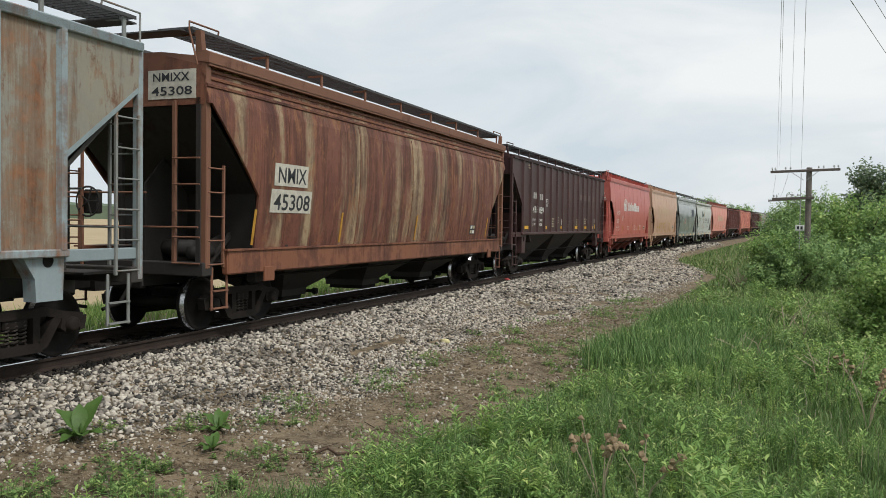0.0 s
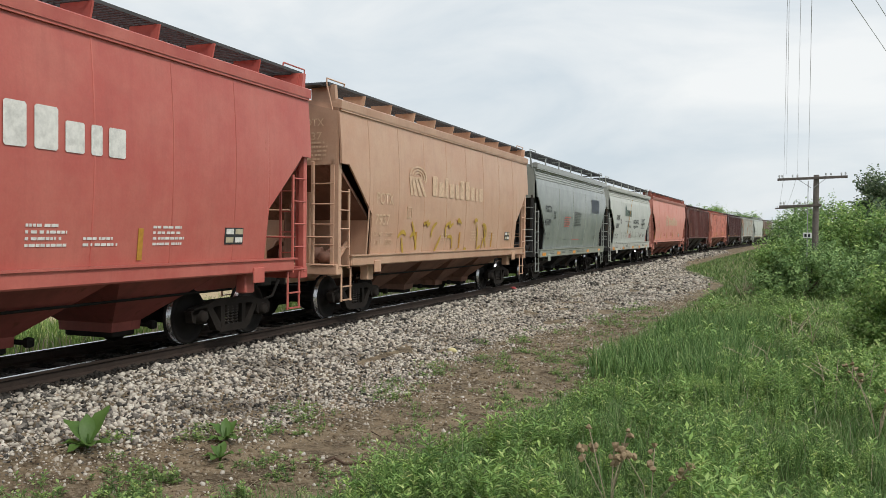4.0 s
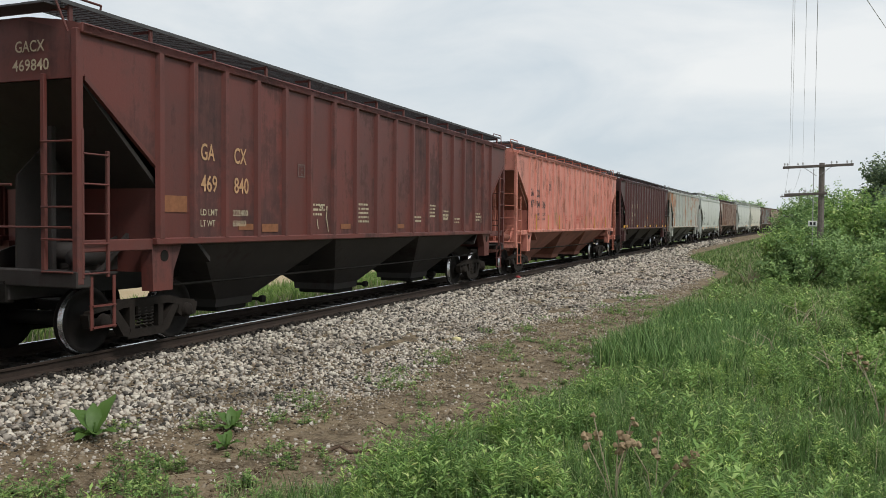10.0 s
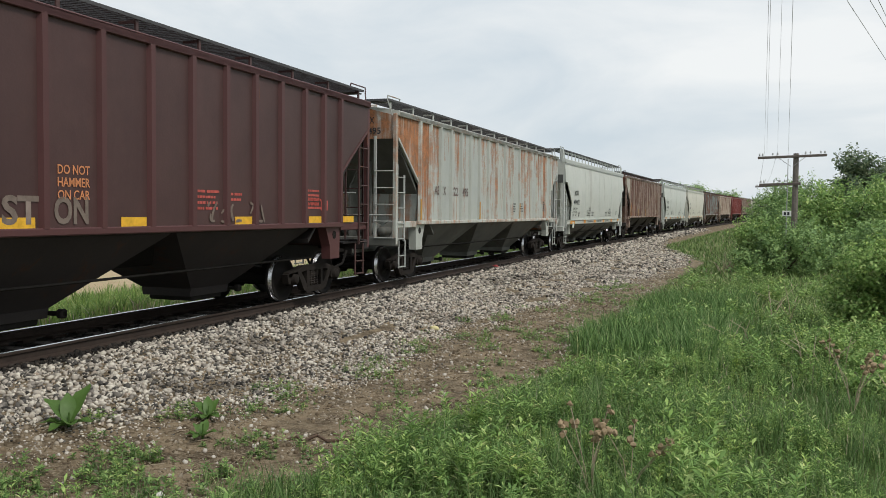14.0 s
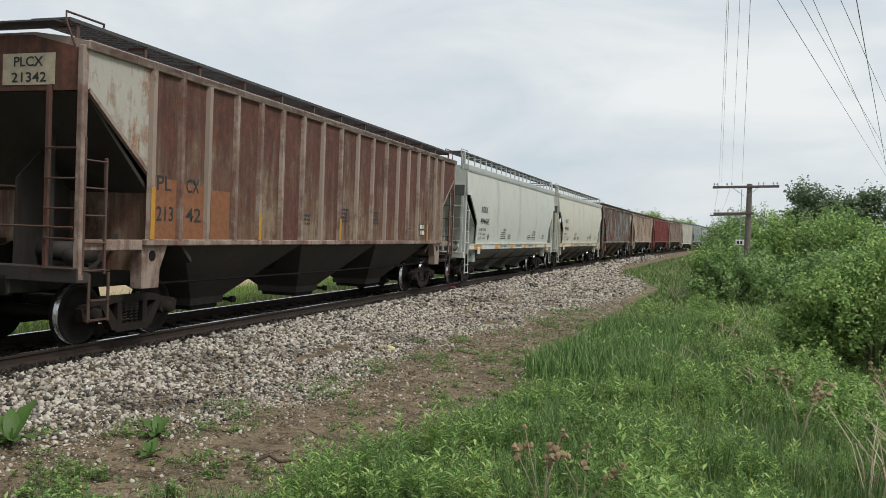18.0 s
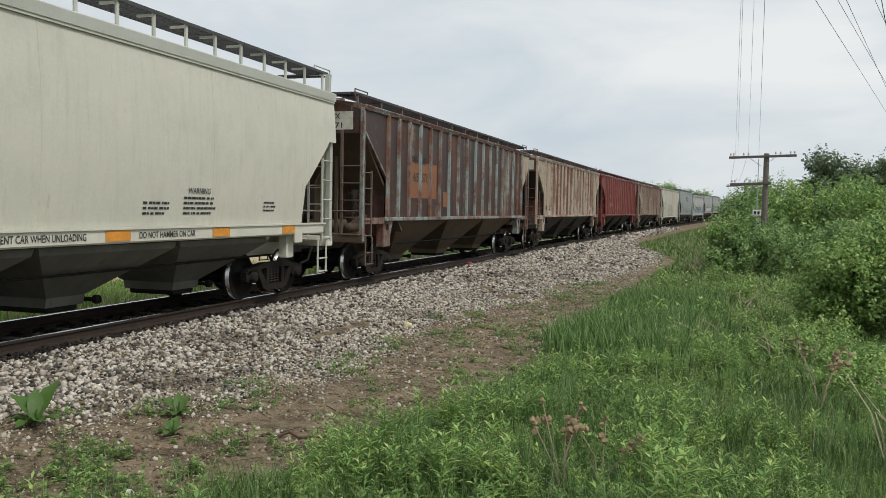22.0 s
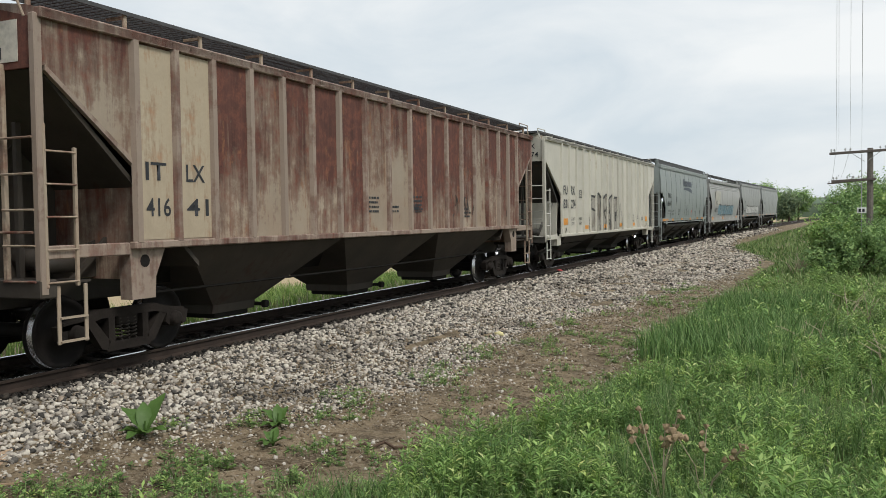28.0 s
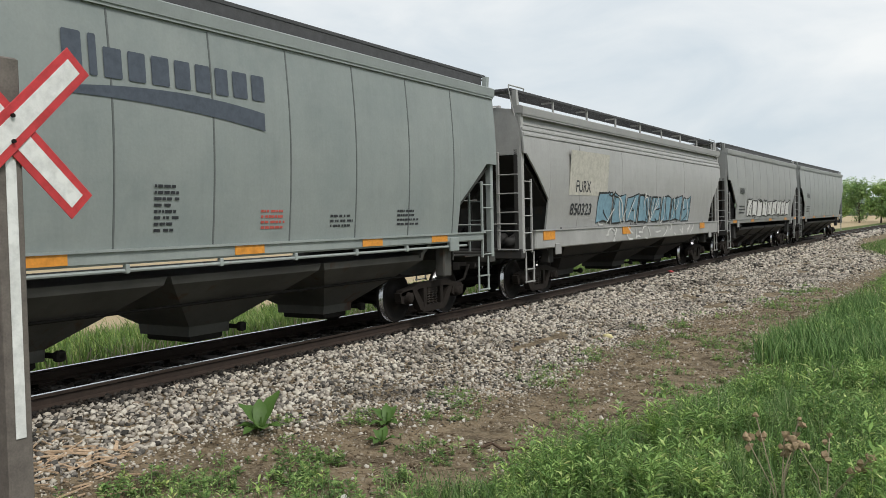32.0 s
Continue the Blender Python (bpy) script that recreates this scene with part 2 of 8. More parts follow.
def car_paint(name, base, fade, rust, amount, streak=0.5, panel=0.0, rough=0.5, second=None, seed=0.0, second_at=0.53, blot=None, blot_at=0.56, top=0.0):
    """Weathered freight car paint: faded patches, vertical streaks and rust. amount: how much of it has rusted, 0 to 1."""
    n = Nodes(name)
    v = n.coords((1, 1, 1), shift=panel > 0)
    mp = n.add("ShaderNodeMapping")
    mp.inputs["Location"].default_value = (seed * 7.1, seed * 3.7, seed * 1.9)
    n.link(v, mp.inputs["Vector"])
    v = mp.outputs[0]
    st = n.add("ShaderNodeMapping")
    st.inputs["Scale"].default_value = (3.2, 3.2, 0.28)
    n.link(v, st.inputs["Vector"])
    bands = n.add("ShaderNodeMapping")
    bands.inputs["Scale"].default_value = (1.9, 1.9, 0.11)
    n.link(v, bands.inputs["Vector"])
    patches = n.steep(n.noise(v, 0.8, 9, 0.68), 1.5)
    streaks = n.steep(n.noise(st.outputs[0], 1.2, 9, 0.72, 0.5), 1.5)
    thin = n.noise(st.outputs[0], 2.6, 6, 0.66, 0.3)
    wide = n.steep(n.noise(bands.outputs[0], 0.8, 3, 0.5), 1.5)
    fine = n.noise(v, 26, 4, 0.6)
    crumb = n.noise(v, 4.5, 9, 0.72)
    cloud = n.noise(v, 1.7, 5, 0.6)
    col = n.mix(n.ramp(patches, (0.32, 0.0), (0.70, 1.0)), base, fade)
    col = n.mix(n.math("MULTIPLY", n.ramp(thin, (0.50, 0.0), (0.78, 1.0)), streak * 0.30), col, tuple(c * 0.5 for c in base))
    col = n.mix(n.math("MULTIPLY", n.ramp(cloud, (0.50, 0.0), (0.72, 1.0)), 0.22), col, tuple(c * 0.62 for c in base))
    if second:
        w2 = n.math("ADD", wide, n.math("MULTIPLY", n.math("SUBTRACT", crumb, 0.5), 0.55))
        col = n.mix(n.math("MULTIPLY", n.ramp(w2, (second_at - 0.03, 0.0), (second_at + 0.13, 1.0)), n.ramp(patches, (0.25, 0.35), (0.60, 0.95))), col, second)
    f = n.math("ADD", n.math("MULTIPLY", streaks, streak), n.math("MULTIPLY", patches, 1 - streak))
    f = n.math("ADD", n.math("MULTIPLY", f, 0.72), n.math("MULTIPLY", crumb, 0.28))
    if panel > 0:
        info = n.add("ShaderNodeObjectInfo")
        f = n.math("ADD", f, n.math("MULTIPLY", n.math("SUBTRACT", info.outputs["Random"], 0.5), panel * 1.25))
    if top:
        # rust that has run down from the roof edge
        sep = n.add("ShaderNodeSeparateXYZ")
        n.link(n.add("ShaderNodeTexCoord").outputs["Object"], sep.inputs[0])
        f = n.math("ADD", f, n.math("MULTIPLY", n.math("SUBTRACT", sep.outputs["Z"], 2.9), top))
    edge = 0.70 - 0.42 * amount
    mask = n.ramp(f, (edge - 0.02, 0.0), (edge + 0.05, 0.55), (edge + 0.16, 1.0))
    rusty = n.mix(n.ramp(thin, (0.3, 0.0), (0.7, 1.0)), rust, tuple(c * 0.5 for c in rust))
    rusty = n.mix(n.math("MULTIPLY", n.ramp(crumb, (0.46, 0.0), (0.66, 1.0)), 0.7), rusty, tuple(min(1.0, c * q) for c, q in zip(rust, (1.7, 1.5, 1.3))))
    col = n.mix(mask, col, rusty)
    if blot:
        bl = n.add("ShaderNodeMapping")
        bl.inputs["Scale"].default_value = (2.6, 2.6, 1.0)
        bl.inputs["Location"].default_value = (seed, 4.0, 9.0)
        n.link(v, bl.inputs["Vector"])
        spots = n.steep(n.noise(bl.outputs[0], 1.35, 9, 0.72, 0.3), 1.6)
        col = n.mix(n.math("MULTIPLY", n.ramp(spots, (blot_at - 0.02, 0.0), (blot_at + 0.12, 1.0)), n.ramp(fine, (0.3, 0.5), (0.6, 0.95))), col, blot)
    if panel > 0:
        tone = n.ramp(n.add("ShaderNodeObjectInfo").outputs["Random"], (0.0, 0.86), (0.5, 0.97), (1.0, 1.08))
        col = n.mix(1.0, col, tone, "MULTIPLY")
    col = n.mix(n.math("MULTIPLY", fine, 0.20), col, (0.06, 0.05, 0.045))
    n.bump(n.math("ADD", n.math("MULTIPLY", mask, 0.4), n.math("ADD", fine, n.math("MULTIPLY", cloud, 2.0))), 0.14, 0.012)
    return n.done(col, n.ramp(mask, (0.0, rough), (1.0, 0.85)), 0.0, 0.35)


def flat_paint(name, color, rough=0.55):
    n = Nodes(name)
    v = n.coords()
    f = n.noise(v, 9, 4, 0.65)
    return n.done(n.ramp(f, (0.3, tuple(c * 0.72 for c in color)), (0.6, color)), rough, 0.0, 0.3)


STEEL_DARK = plain("dark_grimy_steel", (0.018, 0.0165, 0.015), 0.9, 0.0, 0.4, 5, 0.12)
TRUCK_IRON = plain("cast_iron_brown_grime", (0.020, 0.016, 0.0135), 0.85, 0.0, 0.45, 5, 0.2)
WHEEL_STEEL = plain("wheel_steel", (0.012, 0.010, 0.009), 0.75, 0.0, 0.35, 4, 0.2)
TREAD = plain("bright_wheel_tread", (0.55, 0.55, 0.56), 0.25, 0.9, 0.1, 8)
GRATE = plain("galvanised_grating", (0.075, 0.075, 0.078), 0.7, 0.2, 0.3, 8)
SPRING = plain("coil_spring_steel", (0.04, 0.032, 0.026), 0.7, 0.2, 0.3, 9)
WHITE_INK = flat_paint("white_stencil_paint", (0.74, 0.73, 0.69))
CREAM_INK = flat_paint("faded_cream_stencil_paint", (0.50, 0.44, 0.31))
BLACK_INK = flat_paint("black_stencil_paint", (0.035, 0.037, 0.042))
RED_INK = flat_paint("red_stencil_paint", (0.50, 0.10, 0.08))
BLUE_INK = flat_paint("slate_blue_paint", (0.075, 0.09, 0.115))
ORANGE_TAPE = flat_paint("orange_reflector_tape", (0.72, 0.30, 0.05), 0.35)
YELLOW_TAPE = flat_paint("yellow_reflector_tape", (0.78, 0.44, 0.04), 0.35)

# ---- ground and track ----
def lerp_table(table, v):
    if v <= table[0][0]:
        return table[0][1]
    for (a, b), (c, d) in zip(table, table[1:]):
        if v <= c:
            return b + (d - b) * (v - a) / (c - a)
    return table[-1][1]


CROSS = ((-400, 3.0), (-160, 0.2), (-60, -0.9), (-14, -1.35), (-6.5, -1.1), (-3.2, -0.50), (-1.9, -0.24), (-1.35, -0.17), (-0.86, -0.17), (-0.70, -0.23), (0.70, -0.23), (0.86, -0.17), (1.35, -0.18), (1.9, -0.26), (3.3, -0.44), (4.4, -0.53), (6.2, -0.60), (9.0, -0.62), (14, -0.75), (26, -0.5), (60, 1.0), (400, 6.0))


def ground_z(x, y):
    u = x - track_x(y)
    z = track_z(y) + lerp_table(CROSS, u)
    # the bank on which the road crosses the line
    d = math.hypot(x - 10.0, y + 1.0)
    if u > 3:
        z += 0.75 * max(0.0, 1 - d / 6.5) ** 2
        z += 0.05 * noise.noise(Vector((x * 0.5, y * 0.5, 0))) * min(1, (u - 3) / 3)
    return z


def make_ground():
    n = Nodes("soil_and_turf")
    v = n.coords(world_space=True)
    big = n.noise(v, 0.35, 5)
    mid = n.noise(v, 2.3, 6, 0.62)
    fine = n.noise(v, 24, 5, 0.7)
    soil = n.mix(n.ramp(mid, (0.40, 0.0), (0.62, 1.0)), (0.080, 0.060, 0.038), (0.225, 0.172, 0.110))
    soil = n.mix(n.ramp(fine, (0.45, 0.0), (0.75, 0.8)), soil, (0.33, 0.275, 0.20))
    turf = n.mix(n.ramp(mid, (0.3, 0.0), (0.7, 1.0)), (0.045, 0.075, 0.018), (0.085, 0.125, 0.033))
    turf = n.mix(n.ramp(fine, (0.4, 0.0), (0.7, 0.6)), turf, (0.10, 0.085, 0.04))
    at = n.add("ShaderNodeAttribute")
    at.attribute_name = "turf"
    mask = n.ramp(n.math("ADD", at.outputs["Fac"], n.math("MULTIPLY", n.math("SUBTRACT", mid, 0.5), 0.9)), (0.42, 0.0), (0.62, 1.0))
    at2 = n.add("ShaderNodeAttribute")
    at2.attribute_name = "field"
    col = n.mix(mask, soil, turf)
    col = n.mix(at2.outputs["Fac"], col, n.mix(n.ramp(big, (0.3, 0.0), (0.7, 1.0)), (0.36, 0.28, 0.17), (0.42, 0.34, 0.22)))
    # near-black band along the middle of the track
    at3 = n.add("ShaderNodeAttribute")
    at3.attribute_name = "track_dark"
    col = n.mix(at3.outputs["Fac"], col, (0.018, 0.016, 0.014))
    n.bump(n.math("ADD", mid, n.math("MULTIPLY", fine, 0.6)), 0.9, 0.06)
    m = n.done(col, 0.95, 0.0, 0.15)
    xs = np.unique(np.concatenate([np.linspace(-14, 14, 113), np.linspace(14, 40, 27), np.linspace(-60, -14, 24), np.array([-700, -400, -200, -120, -90, 60, 90, 150, 300, 700])]))
    ys = np.unique(np.concatenate([np.linspace(-6, 32, 127), np.linspace(32, 120, 89), np.linspace(120, 200, 21), np.array([-700, -300, -120, -60, -30, -14, 260, 360, 500, 800, 1400])]))
    verts, turf_a, field_a, dark_a = [], [], [], []
    for y in ys:
        for u in xs:
            x = u + (track_x(y) if abs(u) < 60 else track_x(y) * max(0, 1 - (abs(u) - 60) / 300))
            verts.append((x, y, ground_z(x, y)))
            edge = lerp_table(((-6, 4.6), (4, 5.2), (7, 5.9), (9.5, 6.4), (12, 6.9), (16, 6.4), (21, 6.6), (28, 6.8), (44, 7.4), (50, 6.0), (60, 3.6), (200, 3.2)), y)
            turf_a.append(1.0 if u < -4.2 else min(1.0, max(0.0, (u - edge) / 0.8 + 0.5)))
            dark_a.append(max(0.0, min(1.0, (1.45 - abs(u)) / 0.3)))
            field_a.append(max(0.0, min(1.0, (-u - 12.0) / 2)))
    nx, ny = len(xs), len(ys)
    i = np.arange(nx * (ny - 1)).reshape(ny - 1, nx)[:, :-1].ravel()
    me = fast_mesh("ground", verts, np.stack([i, i + 1, i + nx + 1, i + nx], 1), m, True)
    for name, data in (("turf", turf_a), ("field", field_a), ("track_dark", dark_a)):
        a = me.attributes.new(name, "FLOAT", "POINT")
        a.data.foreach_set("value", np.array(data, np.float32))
    g = new("ground", me)
    tagged(g, "bare brown soil passing into rough green turf beside the line", "ground", kind="structure")
    return g


ground = make_ground()

RAIL_MAT = plain("rusty_rail_steel", (0.034, 0.022, 0.016), 0.8, 0.1, 0.4, 7)
RAIL_TOP = plain("polished_rail_head", (0.62, 0.63, 0.65), 0.22, 1.0, 0.08, 5)
TIE_WOOD = plain("creosoted_tie_wood", (0.045, 0.036, 0.03), 0.9, 0.0, 0.45, 6)


def make_track():
    track = empty("railway_track")
    tagged(track, "single railway track with rusty rails, bright heads and dark wooden ties", "railway track", kind="structure")
    prof = [(-0.07, -0.165), (0.07, -0.165), (0.068, -0.15), (0.016, -0.125), (0.011, -0.05), (0.036, -0.036), (0.036, -0.008), (0.028, -0.002), (-0.028, -0.002), (-0.036, -0.008), (-0.036, -0.036), (-0.011, -0.05), (-0.016, -0.125), (-0.068, -0.15)]
    ys = [-60, -30, -10] + [i * 4.0 for i in range(0, 56)] + [260, 340, 460]
    for s in (1, -1):
        g = Geo()
        for y in ys:
            for a, b in prof:
                g.v.append((track_x(y) + s * 0.7525 + a, y, track_z(y) + b))
        m = len(prof)
        for k in range(len(ys) - 1):
            for i in range(m):
                j = (i + 1) % m
                g.f.append((k * m + i, k * m + j, k * m + m + j, k * m + m + i))
        rail = geo_part("rail", g, RAIL_MAT, track)
        g = Geo()
        for y in ys:
            for a, b in ((-0.030, 0.0), (0.0, 0.001), (0.030, 0.0)):
                g.v.append((track_x(y) + s * 0.7525 + a, y, track_z(y) + b))
        for k in range(len(ys) - 1):
            for i in range(2):
                g.f.append((k * 3 + i, k * 3 + i + 1, k * 3 + i + 4, k * 3 + i + 3))
        geo_part("rail_head", g, RAIL_TOP, rail, "bright worn running surface")
    tie = Geo().cbox(-1.28, 1.28, -0.115, 0.115, -0.36, -0.20, 0.012).mesh("tie", TIE_WOOD)
    plate = Geo().box(-0.10, 0.10, -0.13, 0.13, -0.200, -0.164).mesh("tie_plate", RAIL_MAT)
    rnd = random.Random(5)
    for i in range(290):
        y = -4 + i * 0.54
        t = part("tie", tie, track, "", pose(track_x(y) + rnd.uniform(-0.04, 0.04), y, track_z(y) + rnd.uniform(-0.01, 0.004), 0, 0, track_turn(y) + rnd.uniform(-1, 1)))
        for q in (-0.7525, 0.7525):
            part("tie_plate", plate, t, "", pose(q, 0, 0))
    return track


track = make_track()

# ---- the train ----
SHARED = {}


def shared(key, make):
    if key not in SHARED:
        SHARED[key] = make()
    return SHARED[key]


def wheelset_mesh():
    g = Geo()
    for s in (1, -1):
        prof = [(0.665, 0.06), (0.665, 0.15), (0.69, 0.17), (0.70, 0.38), (0.675, 0.405), (0.675, 0.482), (0.705, 0.485), (0.722, 0.458), (0.805, 0.452),
                (0.81, 0.44), (0.81, 0.395), (0.765, 0.37), (0.755, 0.19), (0.80, 0.16), (0.80, 0.09)]
        g.lathe([(s * a, r) for a, r in prof], 28)
    g.lathe([(-1.02, 0.001), (-1.02, 0.075), (-0.80, 0.085), (-0.66, 0.10), (0.66, 0.10), (0.80, 0.085), (1.02, 0.075), (1.02, 0.001)], 14)
    me = g.mesh("wheelset", WHEEL_STEEL, True)
    me.materials.append(TREAD)
    for q in (0, 14):
        for i in range(28):
            me.polygons[(q + 7) * 28 + i].material_index = 1
    return me


def side_frame_mesh():
    """A cast bogie side: arched top and bottom, two windows, a middle opening for the springs."""
    g = Geo()
    bars = [
        [(-1.12, 0.50), (-1.08, 0.60), (-0.72, 0.65), (-0.50, 0.71), (0.50, 0.71), (0.72, 0.65), (1.08, 0.60), (1.12, 0.50), (0.70, 0.55), (0.48, 0.60), (-0.48, 0.60), (-0.70, 0.55)],
        [(-0.74, 0.58), (-0.62, 0.62), (-0.30, 0.24), (-0.38, 0.17), (-0.48, 0.20)],
        [(0.74, 0.58), (0.62, 0.62), (0.30, 0.24), (0.38, 0.17), (0.48, 0.20)],
        [(-0.40, 0.15), (0.40, 0.15), (0.34, 0.27), (-0.34, 0.27)],
        [(-0.36, 0.62), (-0.25, 0.62), (-0.25, 0.25), (-0.36, 0.25)],
        [(0.36, 0.62), (0.25, 0.62), (0.25, 0.25), (0.36, 0.25)],
        [(-1.16, 0.56), (-0.74, 0.60), (-0.70, 0.42), (-0.78, 0.36), (-0.80, 0.50), (-1.02, 0.50), (-1.04, 0.36), (-1.12, 0.38)],
        [(1.16, 0.56), (0.74, 0.60), (0.70, 0.42), (0.78, 0.36), (0.80, 0.50), (1.02, 0.50), (1.04, 0.36), (1.12, 0.38)],
    ]
    for i, b in enumerate(bars):
        g.extrude(b, "x", 0.93 + 0.003 * (i % 3), 1.07 - 0.003 * (i % 3))
    return g.mesh("side_frame", TRUCK_IRON)


def bearing_mesh():
    g = Geo()
    g.lathe([(0.86, 0.001), (0.86, 0.12), (1.06, 0.12), (1.08, 0.10), (1.12, 0.10), (1.14, 0.07), (1.14, 0.001)], 14)
    return g.mesh("bearing_cap", TRUCK_IRON, True)


def spring_mesh():
    """One coil spring: a helix of round bar."""
    g = Geo()
    n = 54
    g.line([(1.0 + 0.046 * math.cos(k * 0.7), 0.046 * math.sin(k * 0.7), 0.275 + 0.29 * k / n) for k in range(n + 1)], 0.014, 5)
    return g.mesh("coil_spring", SPRING)


def bolster_mesh():
    g = Geo()
    g.cbox(-1.05, 1.05, -0.19, 0.19, 0.47, 0.63, 0.02)
    g.lathe([(0.62, 0.20), (0.80, 0.20), (0.80, 0.001)], 14, "z")
    g.cbox(-0.85, 0.85, -0.70, -0.60, 0.30, 0.42, 0.015)
    g.cbox(-0.85, 0.85, 0.60, 0.70, 0.30, 0.42, 0.015)
    for s in (1, -1):
        g.cbox(s * 0.75 - 0.06, s * 0.75 + 0.06, -0.40, -0.33, 0.28, 0.60, 0.01)
        g.cbox(s * 0.75 - 0.06, s * 0.75 + 0.06, 0.33, 0.40, 0.28, 0.60, 0.01)
    return g.mesh("truck", TRUCK_IRON)


def add_truck(car, y):
    truck = part("truck", shared("bolster", bolster_mesh), car, "dark cast-iron two-axle truck", pose(0, y, 0))
    for s in (0, 180):
        part("side_frame", shared("side_frame", side_frame_mesh), truck, "", pose(0, 0, 0, 0, 0, s))
        for cy in (-0.13, 0.0, 0.13):
            part("coil_spring", shared("spring", spring_mesh), truck, "", pose(0, cy, 0, 0, 0, s))
    for a in (-0.885, 0.885):
        w = part("wheelset", shared("wheelset", wheelset_mesh), truck, "", pose(0, a, 0.457))
        WHEELS.append((w, a))
        for s in (0, 180):
            part("bearing_cap", shared("bearing", bearing_mesh), truck, "", pose(0, a, 0.457, 0, 0, s))
    return truck


def coupler_mesh():
    g = Geo()
    g.cbox(-0.09, 0.09, -0.55, 0.30, 0.80, 0.98, 0.02)
    g.extrude([(-0.16, -0.55), (0.15, -0.55), (0.17, -0.72), (0.05, -0.84), (-0.02, -0.72), (-0.10, -0.70), (-0.17, -0.86), (-0.20, -0.70)], "z", 0.76, 1.02)
    g.cbox(-0.30, 0.30, -0.02, 0.12, 0.74, 1.06, 0.02)
    g.line([(0.22, -0.15, 0.85), (0.26, -0.45, 0.55), (0.24, -0.80, 0.48)], 0.03)
    return g.mesh("coupler", STEEL_DARK)


def rung_mesh(mat_):
    g = Geo()
    g.tube((0, -0.22, 0), (0, 0.22, 0), 0.013)
    g.tube((-0.05, -0.22, 0), (0, -0.22, 0), 0.012)
    g.tube((-0.05, 0.22, 0), (0, 0.22, 0), 0.012)
    return g.mesh("rung", mat_)


def cross_rung_mesh(mat_):
    g = Geo()
    g.tube((-0.22, 0, 0), (0.22, 0, 0), 0.013)
    return g.mesh("rung", mat_)


def ladder(car, tag, mat_, x, y, z0, z1, step=0.40, across=False, lean=0.0):
    """A ladder on a car's side (along y) or end (across x): two stiles and its rungs."""
    g = Geo()
    h = 0.022
    if across:
        for dx in (-0.22, 0.22):
            g.cbox(x + dx - h, x + dx + h, y - h, y + h, z0, z1, 0.006)
    else:
        for dy in (-0.22, 0.22):
            g.cbox(x - h, x + h, y + dy - h, y + dy + h, z0, z1 + (lean if dy < 0 else 0), 0.006)
    lad = geo_part("ladder", g, mat_, car)
    n = int((z1 - z0) / step)
    me = shared(("cross_rung" if across else "rung", tag), lambda: (cross_rung_mesh if across else rung_mesh)(mat_))
    for i in range(n + 1):
        z = z0 + 0.06 + i * (z1 - z0 - 0.12) / max(1, n)
        part("rung", me, lad, "", pose(x + (0 if across else math.copysign(0.02, x)), y, z))
    return lad


def grating(length, x0, x1, z):
    """A roof walk: edge bars, long bars and many thin cross bars."""
    g = Geo()
    for x in (x0, x1 - 0.02):
        g.box(x, x + 0.02, -length / 2, length / 2, z - 0.05, z)
    k = 4
    for i in range(1, k):
        x = x0 + (x1 - x0) * i / k
        g.box(x - 0.008, x + 0.008, -length / 2, length / 2, z - 0.03, z - 0.006)
    n = int(length / 0.11)
    for i in range(n + 1):
        y = -length / 2 + length * i / n
        g.box(x0 + 0.02, x1 - 0.02, y - 0.016, y + 0.016, z - 0.034, z - 0.004)
    return g


def text_mesh(body, height, material, width=0.0, bold=0.0):
    """Stencilled letters as a flat mesh that stands in the y-z plane; its lower left corner is the origin."""
    cu = bpy.data.curves.new("lettering", "FONT")
    cu.body, cu.size, cu.offset, cu.resolution_u = body, 1.0, bold, 3
    ob = bpy.data.objects.new("lettering", cu)
    me = bpy.data.meshes.new_from_object(ob)
    bpy.data.objects.remove(ob)
    n = len(me.vertices)
    co = np.empty(n * 3, np.float32)
    me.vertices.foreach_get("co", co)
    co = co.reshape(-1, 3)
    k = height / 0.73
    w = width / max(1e-4, co[:, 0].max() - co[:, 0].min()) if width else k
    out = np.stack([np.zeros(n), (co[:, 0] - co[:, 0].min()) * w, co[:, 1] * k], 1).astype(np.float32)
    me.vertices.foreach_set("co", out.ravel())
    me.update()
    me.materials.clear()
    me.materials.append(material)
    return me


def bars_geo(rows, width, height, seed, thick=0.46):
    """Writing too small to read: rows of short dashes."""
    rnd = random.Random(seed)
    g = Geo()
    for r in range(rows):
        z1 = height * (1 - r / rows)
        z0 = z1 - height / rows * thick
        y, end = 0.0, width * rnd.uniform(0.72, 1.0)
        while y < end - 0.02:
            w = min(end - y, rnd.uniform(0.03, 0.11))
            g.poly([(0, y, z0), (0, y + w, z0), (0, y + w, z1), (0, y, z1)])
            y += w + rnd.choice((0.014, 0.014, 0.04))
    return g


def blocks_geo(widths, height, gap=0.14, tall=()):
    """A painted name as plain blocks, one to a letter."""
    g = Geo()
    y = 0.0
    for i, w in enumerate(widths):
        z1 = height * (1.0 if i in tall else 0.74)
        c = min(0.14 * w, 0.1 * z1) * height
        w = w * height
        g.poly([(0, y + c, 0), (0, y + w - c, 0), (0, y + w, c), (0, y + w, z1 - c), (0, y + w - c, z1), (0, y + c, z1), (0, y, z1 - c), (0, y, c)])
        y += w + gap * height * 0.5
    return g


